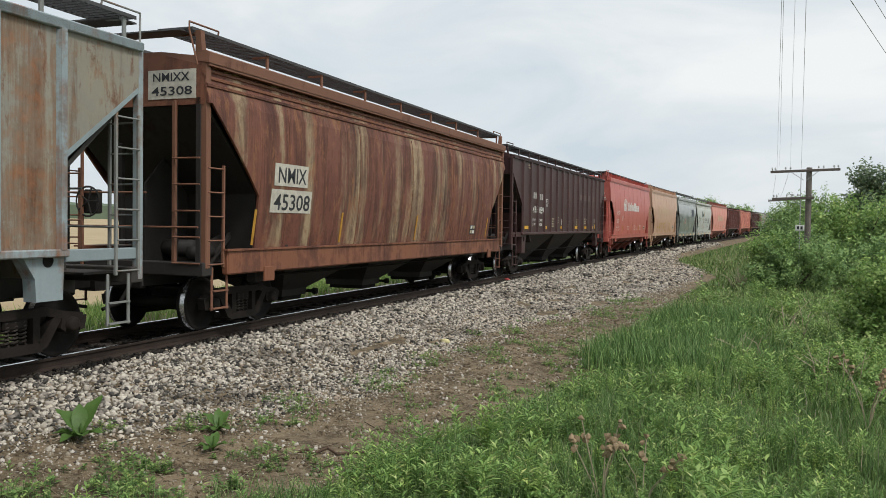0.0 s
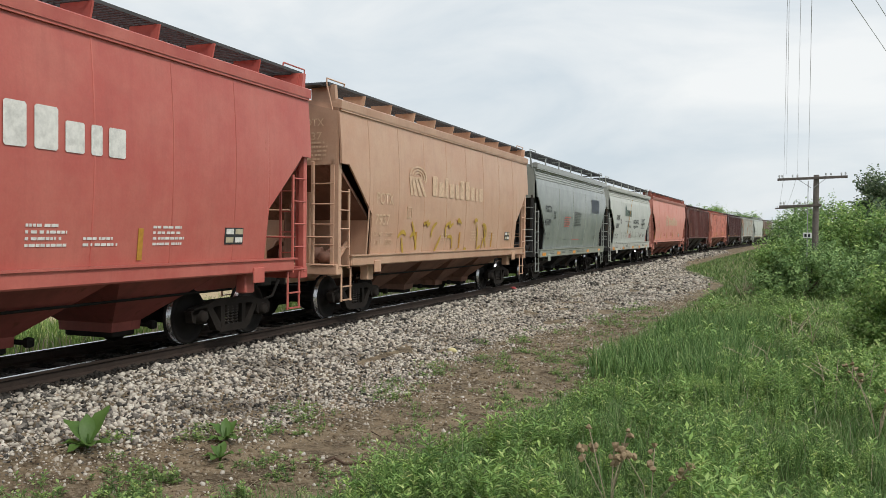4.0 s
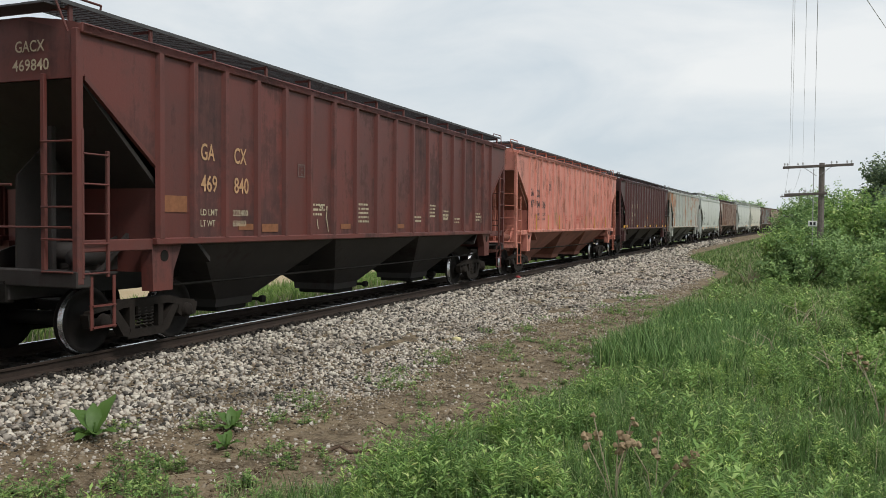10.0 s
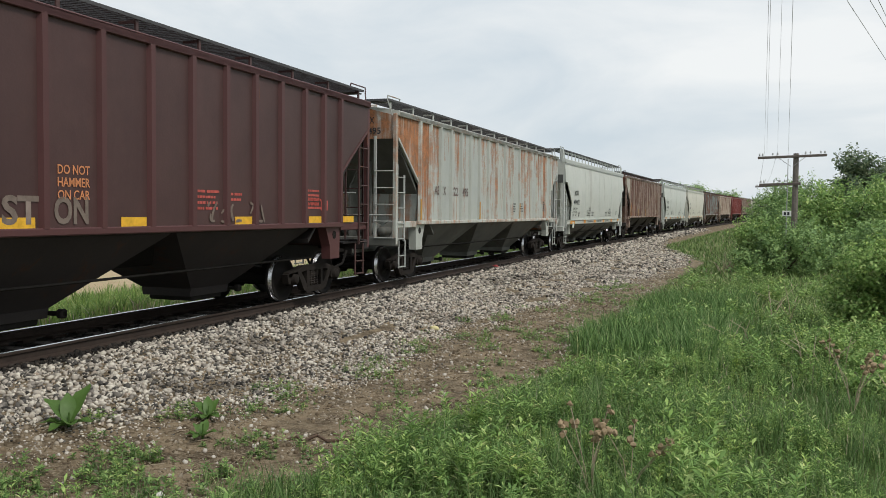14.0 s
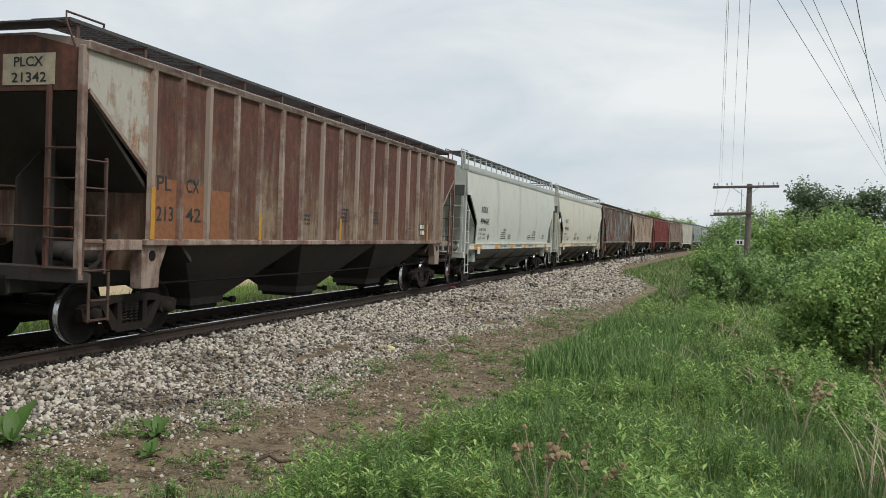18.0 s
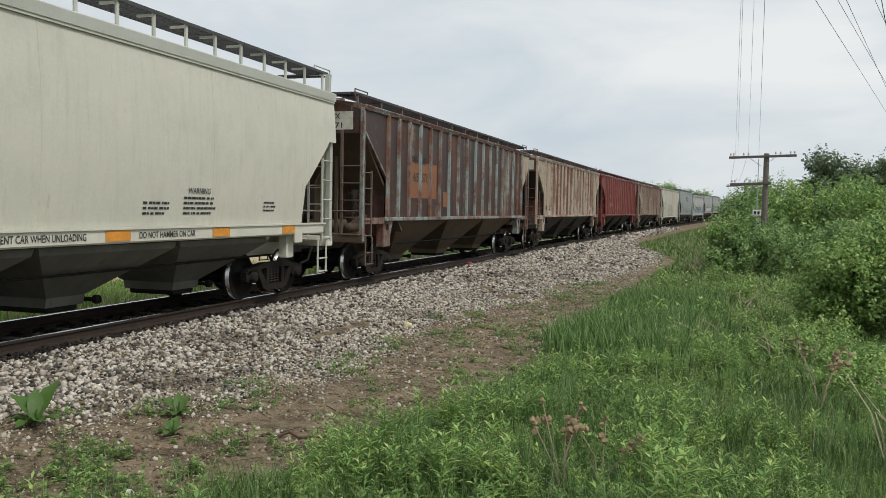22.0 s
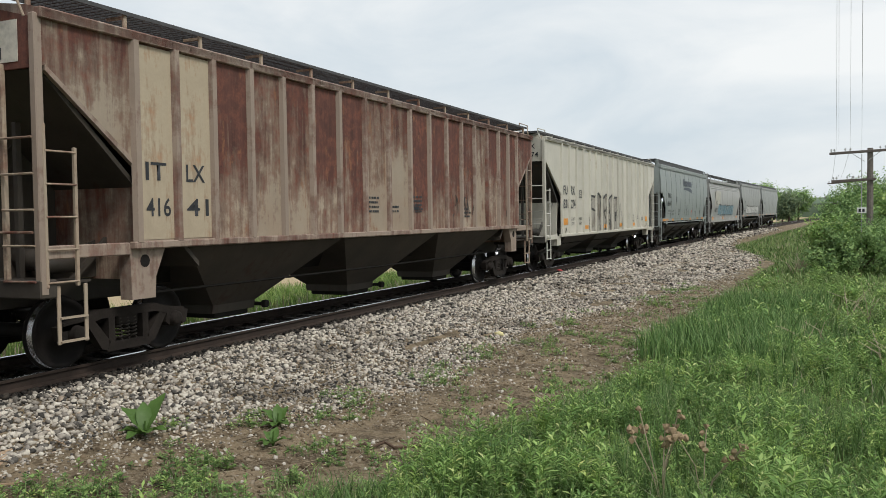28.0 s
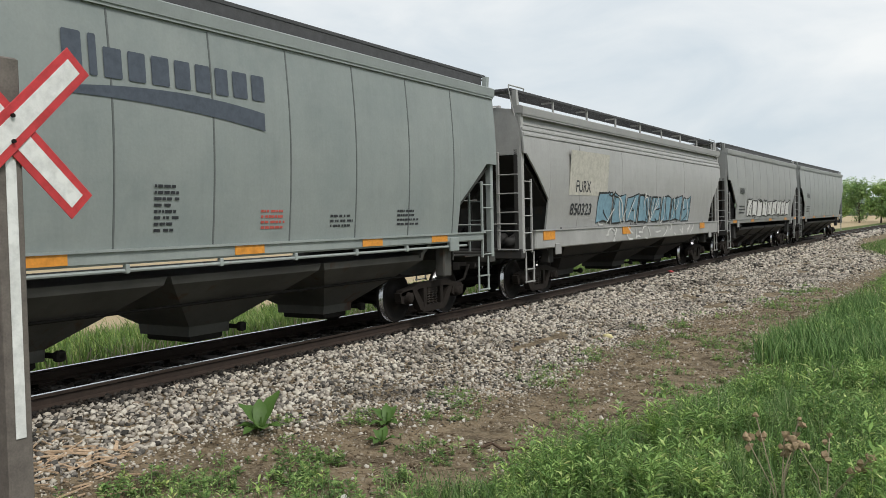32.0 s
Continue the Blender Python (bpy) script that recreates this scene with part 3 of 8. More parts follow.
def graffiti_geo(width, height, seed, n=6, stroke=0.05):
    """Loose sprayed strokes with uneven hooks and slants, no letters."""
    rnd = random.Random(seed)
    g = Geo()
    for i in range(n):
        w = width / n
        y0 = w * i + rnd.uniform(-0.12, 0.12) * w
        for q in range(rnd.randint(2, 3)):
            a0, b0 = rnd.uniform(0.0, 0.75), rnd.choice((0.02, 0.08, 0.45, 0.9, 0.98))
            a1, b1 = min(1.1, a0 + rnd.uniform(0.05, 0.6)), rnd.choice((0.0, 0.1, 0.5, 0.9, 1.0))
            am, bm_ = (a0 + a1) / 2 + rnd.uniform(-0.45, 0.45), (b0 + b1) / 2 + rnd.uniform(-0.35, 0.35)
            pts = []
            for k in range(8):
                t = k / 7
                pts.append((y0 + w * ((1 - t) ** 2 * a0 + 2 * t * (1 - t) * am + t * t * a1), height * min(1.05, max(-0.03, (1 - t) ** 2 * b0 + 2 * t * (1 - t) * bm_ + t * t * b1))))
            lay = 0.0006 * len(g.f) / 8
            k0 = len(g.v)
            for k, (a, b) in enumerate(pts):
                c, d = pts[min(k + 1, 7)]
                e, f = pts[max(k - 1, 0)]
                h_ = math.hypot(c - e, d - f) + 1e-6
                ws = stroke * (0.35 + 0.65 * math.sin(math.pi * (0.15 + 0.7 * k / 7))) / 2
                g.v += [(lay, a - (d - f) / h_ * ws, b + (c - e) / h_ * ws), (lay, a + (d - f) / h_ * ws, b - (c - e) / h_ * ws)]
            for k in range(7):
                g.f.append((k0 + 2 * k, k0 + 2 * k + 1, k0 + 2 * k + 3, k0 + 2 * k + 2))
    return g


def rect_geo(w, h):
    return Geo().box(-0.003, 0.003, 0, w, 0, h)


class Car:
    """A covered hopper car; its front end points to -y, the side that faces the field path is +x."""

    def __init__(self, f, r, label, mats, ribbed, zb, eave, walk_z, cut, top_w=1.53, hip=0.0, sill=None, ribs=0, bays=3, posts=1.9, frame=False, painted_ends=False, hoops=True, plates=None, see_through=False):
        self.f, self.r, self.L = f, r, r - f
        self.ribbed, self.zb, self.eave, self.sill = ribbed, zb, eave, sill
        self.paint, self.rib_paint, self.under, self.trim = mats
        self.hip, self.plates = hip, plates or {}
        self.ob = empty("hopper_car")
        tagged(self.ob, label, "freight car", "cars of the train")
        CARS.append(self)
        car, H = self.ob, self.L / 2
        self.zt, self.cl, self.zc = cut          # height and length of the cut corners
        # side walls
        if ribbed:
            self.flat_sides(ribs)
        else:
            self.round_sides()
        # roof
        w, e = top_w, eave
        g = Geo()
        g.extrude([(w + 0.03, e - 0.10), (w + 0.03, e), (w - 0.25, e + 0.07), (0.62, e + 0.16), (-0.62, e + 0.16), (-w + 0.25, e + 0.07), (-w - 0.03, e), (-w - 0.03, e - 0.10), (0, e - 0.02)], "y", -H + 0.05, H - 0.05)
        geo_part("roof", g, self.trim if not ribbed else self.rib_paint, car)
        g = Geo()
        g.cbox(-0.34, 0.34, -H + 0.9, H - 0.9, e + 0.15, e + 0.30, 0.03)
        n = int(self.L / 1.6)
        for i in range(n):
            y = -H + 1.2 + (self.L - 2.4) * i / (n - 1)
            g.cbox(-0.40, 0.40, y - 0.05, y + 0.05, e + 0.20, e + 0.34, 0.01)
        geo_part("roof_hatch", g, self.trim, car)
        if not ribbed:
            # deep rolled edge of the roof
            for q in (1, -1):
                g = Geo().extrude([(q * (w + 0.045), e - 0.06), (q * (w + 0.055), e + 0.10), (q * (w - 0.03), e + 0.14), (q * (w - 0.20), e + 0.12), (q * (w - 0.20), e - 0.02)], "y", -H + 0.02, H - 0.02)
                geo_part("eave_edge", g, self.trim, car)
        # roof walk
        wl = self.L + 0.15
        for s in (1, -1):
            x0, x1 = (0.66, 1.32) if s > 0 else (-1.32, -0.66)
            me = shared(("walk", round(wl, 1), s, walk_z), lambda: grating(wl, x0, x1, walk_z).mesh("roof_walk", GRATE))
            wk = part("roof_walk", me, car, "dark perforated steel roof walk")
            n = max(4, int(self.L / posts))
            pm = shared(("post", walk_z, e, id(self.trim)), lambda: Geo().extrude([(-0.45, e + 0.08), (0.02, e + 0.05), (0.10, walk_z - 0.054), (-0.45, walk_z - 0.054)], "y", -0.015, 0.015).mesh("walk_post", self.trim) if painted_ends == 1 and not ribbed else Geo().cbox(-0.02, 0.02, -0.03, 0.03, e + 0.03, walk_z - 0.03, 0.006).box(-0.30, 0.0, -0.02, 0.02, walk_z - 0.09, walk_z - 0.052).mesh("walk_post", self.trim))
            for i in range(n + 1):
                part("walk_post", pm, wk, "", pose(s * 1.27, -H + 0.12 + (self.L - 0.24) * i / n, 0, 0, 0, 0 if s > 0 else 180))
        if not hoops:
            # added dark strip that stands for the shade beneath the roof walk
            for q in (1, -1):
                g = Geo().box(q * 1.30 - 0.01, q * 1.30 + 0.01, -H + 0.1, H - 0.1, e + 0.05, walk_z - 0.052)
                geo_part("walk_bracket", g, GRATE, car)
        for s in (1, -1):
            g = Geo().box(-1.2, 1.2, s * (H + 0.02) - 0.2, s * (H + 0.02) + 0.2, walk_z - 0.075, walk_z - 0.052)
            geo_part("end_walk", g, GRATE, car)
            for q in (1, -1) if hoops else ():
                g = Geo()
                g.line([(q * 1.3, s * (H - 0.6), walk_z - 0.03), (q * 1.32, s * (H - 0.6), walk_z + 0.06), (q * 1.32, s * (H + 0.15), walk_z + 0.06), (q * 1.32, s * (H + 0.15), walk_z - 0.06), (q * 1.40, s * (H + 0.05), e - 0.1)], 0.016)
                geo_part("grab_rail", g, self.trim, car)
        # ends: upper bulkhead, sloping floor, frame below
        for s in (1, -1):
            y0 = s * (H - 0.06)
            g = Geo().extrude([(-1.46, self.zt - 0.02), (1.46, self.zt - 0.02), (1.46, e - 0.1), (0.95 if not hoops else 0.6, e + (0.12 if hoops else 0.32)), (-0.95 if not hoops else -0.6, e + (0.12 if hoops else 0.32)), (-1.46, e - 0.1)], "y", y0 - 0.03, y0 + 0.03)
            geo_part("end_panel", g, self.rib_paint if not ribbed else self.paint, car)
            g = Geo()
            ya, yb = s * (H - 0.10), s * (H - 2.75)
            g.extrude([(ya, self.zt + 0.03), (yb, 1.28), (yb, 1.20), (ya + s * 0.03, self.zt - 0.03)], "x", -1.44, 1.44)
            # the under coat carries the shade of the end recess in its colour
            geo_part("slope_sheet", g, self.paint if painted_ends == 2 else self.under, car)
            g = Geo()
            g.cbox(-1.50, 1.50, s * (H - 0.10) - 0.12, s * (H - 0.10) + 0.12, 0.98, 1.20, 0.015)
            g.cbox(-0.32, 0.32, s * (H - 1.5) - 1.5, s * (H - 1.5) + 1.5, 0.78, 1.12, 0.015)
            g.box(-1.3, 1.3, s * (H - 0.55) - 0.35, s * (H - 0.55) + 0.35, 1.12, 1.15)
            for q in (1, -1):
                if ribbed:
                    post = Geo().cbox(q * 1.455 - 0.05, q * 1.455 + 0.05, s * (H - 0.045) - 0.055, s * (H - 0.045) + 0.055, 1.02, e - 0.05, 0.012)
                    geo_part("corner_post", post, self.rib_paint, car)
                else:
                    g.cbox(q * 1.36 - 0.05, q * 1.36 + 0.05, s * (H - 0.08) - 0.05, s * (H - 0.08) + 0.05, 1.1, self.zt + 0.1, 0.01)
                g.cbox(q * 0.55 - 0.04, q * 0.55 + 0.04, s * (H - 0.5) - 0.04, s * (H - 0.5) + 0.04, 1.1, self.zt - 0.55, 0.01)
                g.extrude([(s * (H - 0.9), 1.12), (s * (H - 1.0), 1.12), (s * (H - 2.1), 2.0), (s * (H - 2.0), 2.06)], "x", q * 0.9 - 0.03, q * 0.9 + 0.03)
                if ribbed:
                    bracket = Geo().extrude([(s * (H - 1.40), self.zb - 0.05), (s * (H - 2.05), self.zb - 0.05), (s * (H - 1.86), 1.12), (s * (H - 1.84), 0.84), (s * (H - 1.42), 0.84)], "x", q * 1.36 - 0.10, q * 1.36 + 0.10)
                    arm = geo_part("bolster_bracket", bracket, self.rib_paint, car)
                    geo_part("bracket_hole", Geo().lathe([(q * 1.458, 0.001), (q * 1.458, 0.085), (q * 1.466, 0.085), (q * 1.466, 0.001)], 14, "x", (0, s * (H - 1.66), 1.34)), STEEL_DARK, arm)
                    geo_part("end_sill", Geo().cbox(q * 1.43 - 0.05, q * 1.43 + 0.05, min(s * (H - 0.1), s * (H - 1.40)), max(s * (H - 0.1), s * (H - 1.40)), self.zb - 0.14, self.zb + 0.02, 0.012), self.rib_paint, car)
                else:
                    g.cbox(q * 1.30 - 0.10, q * 1.30 + 0.10, s * (H - 1.75) - 0.14, s * (H - 1.75) + 0.14, 0.80, 1.35, 0.02)
            # upright bulkhead over the bolster, below the sloping floor
            zs = self.zt - (self.zt - 1.28) * 1.45 / 2.65 - 0.05
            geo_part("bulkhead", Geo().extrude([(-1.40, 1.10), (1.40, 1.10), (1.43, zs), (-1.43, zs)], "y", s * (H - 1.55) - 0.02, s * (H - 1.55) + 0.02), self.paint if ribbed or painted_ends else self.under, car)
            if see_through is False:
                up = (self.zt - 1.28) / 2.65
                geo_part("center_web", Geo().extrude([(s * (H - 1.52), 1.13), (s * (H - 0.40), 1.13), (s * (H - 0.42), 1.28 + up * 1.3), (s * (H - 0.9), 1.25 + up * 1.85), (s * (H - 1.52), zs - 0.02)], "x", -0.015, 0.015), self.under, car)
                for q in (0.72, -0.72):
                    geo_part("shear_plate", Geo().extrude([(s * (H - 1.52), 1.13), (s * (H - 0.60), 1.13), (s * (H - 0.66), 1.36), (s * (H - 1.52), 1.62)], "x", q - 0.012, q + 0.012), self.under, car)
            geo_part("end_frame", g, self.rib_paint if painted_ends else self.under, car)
            for z, x1 in ((1.75, 1.4), (2.3, 0.4)):
                geo_part("grab_rail", Geo().line([(-1.4, s * (H + 0.02), z), (x1, s * (H + 0.02), z)], 0.016), self.trim, car)
            part("coupler", shared("coupler", coupler_mesh), car, "", pose(0, s * H, 0, 0, 0, 0 if s < 0 else 180))
            for q in (1, -1):
                # side ladder, end ladder, step under the sill
                tag = id(self.trim)
                ladder(car, tag, self.trim, q * 1.49, s * (H - 0.30), 1.10, self.zt - 0.35 if s > 0 else min(self.zt - 0.35, 2.75), lean=0.25 if s < 0 else 0.0)
                if q * s > 0:
                    ladder(car, tag, self.trim, q * 1.10, s * (H + 0.05), 1.0, e - 0.15, across=True)
                else:
                    # one stout stile on the end; the rungs reach from it to the corner
                    stile = geo_part("end_stile", Geo().cbox(q * 0.92 - 0.035, q * 0.92 + 0.035, s * (H - 0.02) - 0.03, s * (H - 0.02) + 0.03, 1.0, self.zt + 0.05, 0.01), self.trim, car)
                    me = shared(("end_rung", tag), lambda: Geo().tube((-0.26, 0, 0), (0.26, 0, 0), 0.014).mesh("rung", self.trim))
                    for k in range(5):
                        part("rung", me, stile, "", pose(q * 1.18, s * (H + 0.03), 1.18 + 0.415 * k))
                g = Geo()
                for dy in (-0.2, 0.2):
                    g.cbox(q * 1.47 - 0.012, q * 1.47 + 0.012, s * (H - 0.45) + dy - 0.025, s * (H - 0.45) + dy + 0.025, 0.42, 1.12, 0.005)
                for z in (0.44, 0.72):
                    g.box(q * 1.47 - 0.04, q * 1.47 + 0.04, s * (H - 0.45) - 0.2, s * (H - 0.45) + 0.2, z, z + 0.02)
                geo_part("step", g, self.trim, car)
            add_truck(car, s * (H - 1.75))
        # brake wheel and gear at the front end
        g = Geo()
        g.lathe([(-0.012, 0.245), (0.0, 0.262), (0.012, 0.245), (0.0, 0.228), (-0.012, 0.245)], 18, "y", (-0.75, -H - 0.06, 2.15))
        for a in range(5):
            w_ = a * 2 * math.pi / 5
            g.tube((-0.75, -H - 0.06, 2.15), (-0.75 + 0.24 * math.cos(w_), -H - 0.06, 2.15 + 0.24 * math.sin(w_)), 0.012)
        g.cbox(-0.90, -0.60, -H - 0.02, -H + 0.12, 1.95, 2.35, 0.02)
        geo_part("brake_wheel", g, self.under, car)
        g = Geo()
        g.lathe([(-0.5, 0.001), (-0.5, 0.15), (0.5, 0.15), (0.5, 0.001)], 12, "x", (0.1, -H + 0.95, 1.38))
        g.lathe([(-0.22, 0.001), (-0.22, 0.11), (0.3, 0.11), (0.3, 0.001)], 12, "y", (0.85, -H + 0.75, 1.33))
        geo_part("brake_cylinder", g, self.under, car, "", None, True)
        # side sill
        if sill:
            s0, s1, sx = sill
            for s in (1, -1):
                g = Geo()
                a, b = (sx - 0.14, sx) if s > 0 else (-sx, -sx + 0.14)
                g.cbox(a, b, -H + 0.55, H - 0.55, s0, s1, 0.025)
                c, d = (sx - 0.10, sx + 0.03) if s > 0 else (-sx - 0.03, -sx + 0.10)
                g.box(c, d, -H + 0.5, H - 0.5, s1 - 0.03, s1 + 0.0)
                sl = geo_part("side_sill", g, self.rib_paint, car)
                for y in (-H + 1.75, H - 1.75):
                    g = Geo().cbox(s * (sx + 0.005) - 0.02, s * (sx + 0.005) + 0.02, y - 0.16, y + 0.16, s0 - 0.16, s0 + 0.10, 0.01)
                    geo_part("jacking_pad", g, self.rib_paint, sl)
        # hopper bays
        inner = self.L - 2 * 2.55
        top = self.zb if ribbed else 1.25
        bw = inner / bays
        for i in range(bays):
            yc = -inner / 2 + bw * (i + 0.5)
            ww = 1.40
            g = Geo()
            zl, k0 = 0.32, 0.26 * bw / 2
            ring = [((1.40, bw / 2 - 0.03), top), ((1.38, bw / 2 - 0.07), top - 0.10), ((0.52, k0), zl + 0.14), ((0.50, k0), zl)]
            n = len(g.v)
            for (xx, yy), z in ring:
                g.v += [(-xx, yc - yy, z), (xx, yc - yy, z), (xx, yc + yy, z), (-xx, yc + yy, z)]
            for lv in range(3):
                for k in range(4):
                    g.f.append((n + 4 * lv + k, n + 4 * lv + (k + 1) % 4, n + 4 * lv + 4 + (k + 1) % 4, n + 4 * lv + 4 + k))
            g.f.append((n + 12, n + 13, n + 14, n + 15))
            g.f.append((n + 3, n + 2, n + 1, n))
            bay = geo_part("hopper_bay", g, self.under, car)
            g = Geo().cbox(-0.46, 0.46, yc - k0 * 0.8, yc + k0 * 0.8, zl - 0.09, zl + 0.01, 0.02)
            g.tube((-0.75, yc + k0 + 0.06, zl + 0.06), (0.75, yc + k0 + 0.06, zl + 0.06), 0.035, 8)
            g.cbox(0.64, 0.75, yc + k0, yc + k0 + 0.12, zl, zl + 0.13, 0.02)
            geo_part("outlet_gate", g, STEEL_DARK, bay)
        geo_part("brake_pipe", Geo().line([(1.05, -H + 1.8, 0.86), (1.07, 0, 0.84), (1.05, H - 1.8, 0.86)], 0.02), STEEL_DARK, car)
        if ribbed and not see_through:
            geo_part("center_sill", Geo().cbox(-0.26, 0.26, -H + 1.2, H - 1.2, 0.90, 1.16, 0.02), STEEL_DARK, car)
            # dark steel here stands for the shade between the bays
            g = Geo().extrude([(-0.28, 0.93), (0.28, 0.93), (1.15, top), (-1.15, top)], "y", -inner / 2 + 0.2, inner / 2 - 0.2)
            geo_part("hopper_ridge", g, STEEL_DARK, car)
        if frame:
            # heavy white or coloured corner posts at the ends
            for s in (1, -1):
                for q in (1, -1):
                    g = Geo().cbox(q * 1.45 - 0.06, q * 1.45 + 0.06, s * (H - 0.10) - 0.06, s * (H - 0.10) + 0.06, 1.1, e + 0.02, 0.012)
                    g.extrude([(s * (H - 0.16), e - 0.06), (s * (H - 0.04), e - 0.06), (s * (H + 0.02), walk_z - 0.05), (s * (H - 0.08), walk_z - 0.05)], "x", q * 1.38 - 0.05, q * 1.38 + 0.05)
                    geo_part("corner_post", g, self.trim, car)

    # -- walls
    def side_x(self, z):
        if self.ribbed:
            return 1.50
        a, b = self.zb, self.eave
        t = (z - a) / (b - a)
        if self.hip:
            return 1.36 + 0.23 * math.sin(math.pi * (0.10 + 0.72 * min(1, max(0, t)))) - self.hip * max(0.0, t - 0.80) / 0.2
        return 1.49 + 0.10 * math.sin(math.pi * min(1, max(0, t * 0.9 + 0.05))) - self.hip * max(0.0, t - 0.80) / 0.2

    def low_edge(self, d):
        """Lower rim of the side wall at a distance d from the car's end."""
        if d < self.cl[0]:
            return self.zt
        if d < self.cl[1]:
            k = (d - self.cl[0]) / (self.cl[1] - self.cl[0])
            return self.zt + (self.zc - self.zt) * k
        return self.zb

    def flat_sides(self, ribs):
        H, e = self.L / 2, self.eave - 0.08
        d0, d1 = self.cl
        inner = self.L - 2 * d1
        if ribs == 18:
            bays_ = RIB_BAYS[:-1] + (2 * RIB_BAYS[-1],) + RIB_BAYS[-2::-1]
            ys = [-H + d1 + inner * sum(bays_[:i]) / sum(bays_) for i in range(18)]
        else:
            ys = [-H + d1 + inner * i / (ribs - 1) for i in range(ribs)]
        self.rib_d = [y + H for y in ys]
        for s in (1, -1):
            x0, x1 = (1.46, 1.50) if s > 0 else (-1.50, -1.46)
            for q in (1, -1):
                pts = [(q * (H - 0.02), self.zt), (q * (H - 0.02), e), (q * (H - d1), e), (q * (H - d1), self.zc), (q * (H - d0), self.zt)]
                geo_part("end_plate", Geo().extrude(pts, "x", x0, x1), self.plates.get(q, self.paint), self.ob)
                g = Geo().extrude([(q * (H - d0), self.zt + 0.02), (q * (H - d0), self.zt - 0.05), (q * (H - d1), self.zc - 0.05), (q * (H - d1), self.zc + 0.03)], "x", x0 - 0.012, x1 + 0.012)
                geo_part("edge_bar", g, self.rib_paint, self.ob)
            for a, b in zip(ys, ys[1:]):
                h = round((b - a) / 2, 3)
                pm = shared(("panel", h, self.zb, e, s, id(self.paint)), lambda: Geo().box(x0, x1, -h + 0.002, h - 0.002, self.zb, e).mesh("panel", self.paint))
                part("panel", pm, self.ob, "", pose(0, (a + b) / 2, 0))
            rm = shared(("rib", self.zb, e, id(self.rib_paint)), lambda: Geo().extrude([(-0.075, 1.499), (-0.045, 1.565), (0.045, 1.565), (0.075, 1.499)], "z", self.zb + 0.02, e - 0.02).mesh("rib", self.rib_paint))
            for y in ys:
                # the outline was laid out as (across, out): turned so that it stands out from this side
                part("rib", rm, self.ob, "", pose(0, y, 0, 0, 0, -90 if s > 0 else 90))
            g = Geo()
            a, b = (1.44, 1.56) if s > 0 else (-1.56, -1.44)
            g.cbox(a, b, -H + 0.04, H - 0.04, e - 0.03, e + 0.10, 0.015)
            geo_part("top_chord", g, self.rib_paint, self.ob)
            g = Geo().cbox(a, b, -H + d1 - 0.1, H - d1 + 0.1, self.zb - 0.07, self.zb + 0.03, 0.015)
            geo_part("bottom_chord", g, self.rib_paint, self.ob)

    def round_sides(self):
        H = self.L / 2
        ds = [0.03, self.cl[0]] + [self.cl[0] + (self.cl[1] - self.cl[0]) * k / 6 for k in range(1, 6)] + [self.cl[1] - 0.002, self.cl[1] + 0.05]
        mid = [self.cl[1] + 0.05 + (self.L - 2 * self.cl[1] - 0.1) * k / 16 for k in range(1, 16)]
        cols = [(-H + d, self.low_edge(d)) for d in ds] + [(-H + d, self.zb) for d in mid] + [(H - d, self.low_edge(d)) for d in reversed(ds)]
        rows_ = 14
        for s in (1, -1):
            g = Geo()
            for depth in (0.0, 0.04):
                for y, zl in cols:
                    for k in range(rows_ + 1):
                        z = zl + (self.eave - zl) * k / rows_
                        g.v.append((s * (self.side_x(z) - depth), y, z))
            n, m = rows_ + 1, len(cols)
            for o in (0, n * m):
                for c in range(m - 1):
                    for k in range(rows_):
                        g.f.append((o + c * n + k, o + (c + 1) * n + k, o + (c + 1) * n + k + 1, o + c * n + k + 1))
            for c in range(m - 1):
                g.f.append((c * n, (c + 1) * n, n * m + (c + 1) * n, n * m + c * n))
            for c in (0, m - 1):
                for k in range(rows_):
                    g.f.append((c * n + k, c * n + k + 1, n * m + c * n + k + 1, n * m + c * n + k))
            geo_part("side_wall", g, self.paint, self.ob)

    # -- marks on the side
    def place(self, d, z, lift=0.009):
        y = -self.L / 2 + d
        x = self.side_x(z) + lift
        if self.ribbed:
            return pose(x + (0.0), y, z)
        tilt = math.degrees(math.atan2(self.side_x(z - 0.1) - self.side_x(z + 0.3), 0.4))
        return pose(x, y, z, 0, -tilt, 0)

    def text(self, body, d, z, height, ink, width=0.0, bold=0.012, lift=0.012):
        key = ("text", body, height, id(ink), width, bold)
        part("lettering", shared(key, lambda: text_mesh(body, height, ink, width, bold)), self.ob, "", self.place(d, z, lift))

    def end_text(self, body, x, z, height, ink, width=0.0):
        key = ("text", body, height, id(ink), width, 0.012)
        part("lettering", shared(key, lambda: text_mesh(body, height, ink, width, 0.012)), self.ob, "", pose(x, -self.L / 2 + 0.014, z, 0, 0, -90))

    def dashes(self, rows_, d, z, w, h, ink, seed, thick=0.46):
        geo_part("stencil_block", bars_geo(rows_, w, h, seed, thick), ink, self.ob, "", self.place(d, z))["kind"] = "stuff"

    def mark(self, d, z, w, h, ink, name="patch", lift=0.010, label=""):
        geo_part(name, rect_geo(w, h), ink, self.ob, label, self.place(d, z, lift))

    def seams(self, ink_paint, ds, z0=None, z1=None):
        """Weld seams down a curved side: narrow raised strips that follow the curve."""
        z0, z1 = z0 or self.zb + 0.02, z1 or self.eave - 0.12
        g = Geo()
        n = 12
        for k in range(n + 1):
            z = z0 + (z1 - z0) * k / n
            x = self.side_x(z)
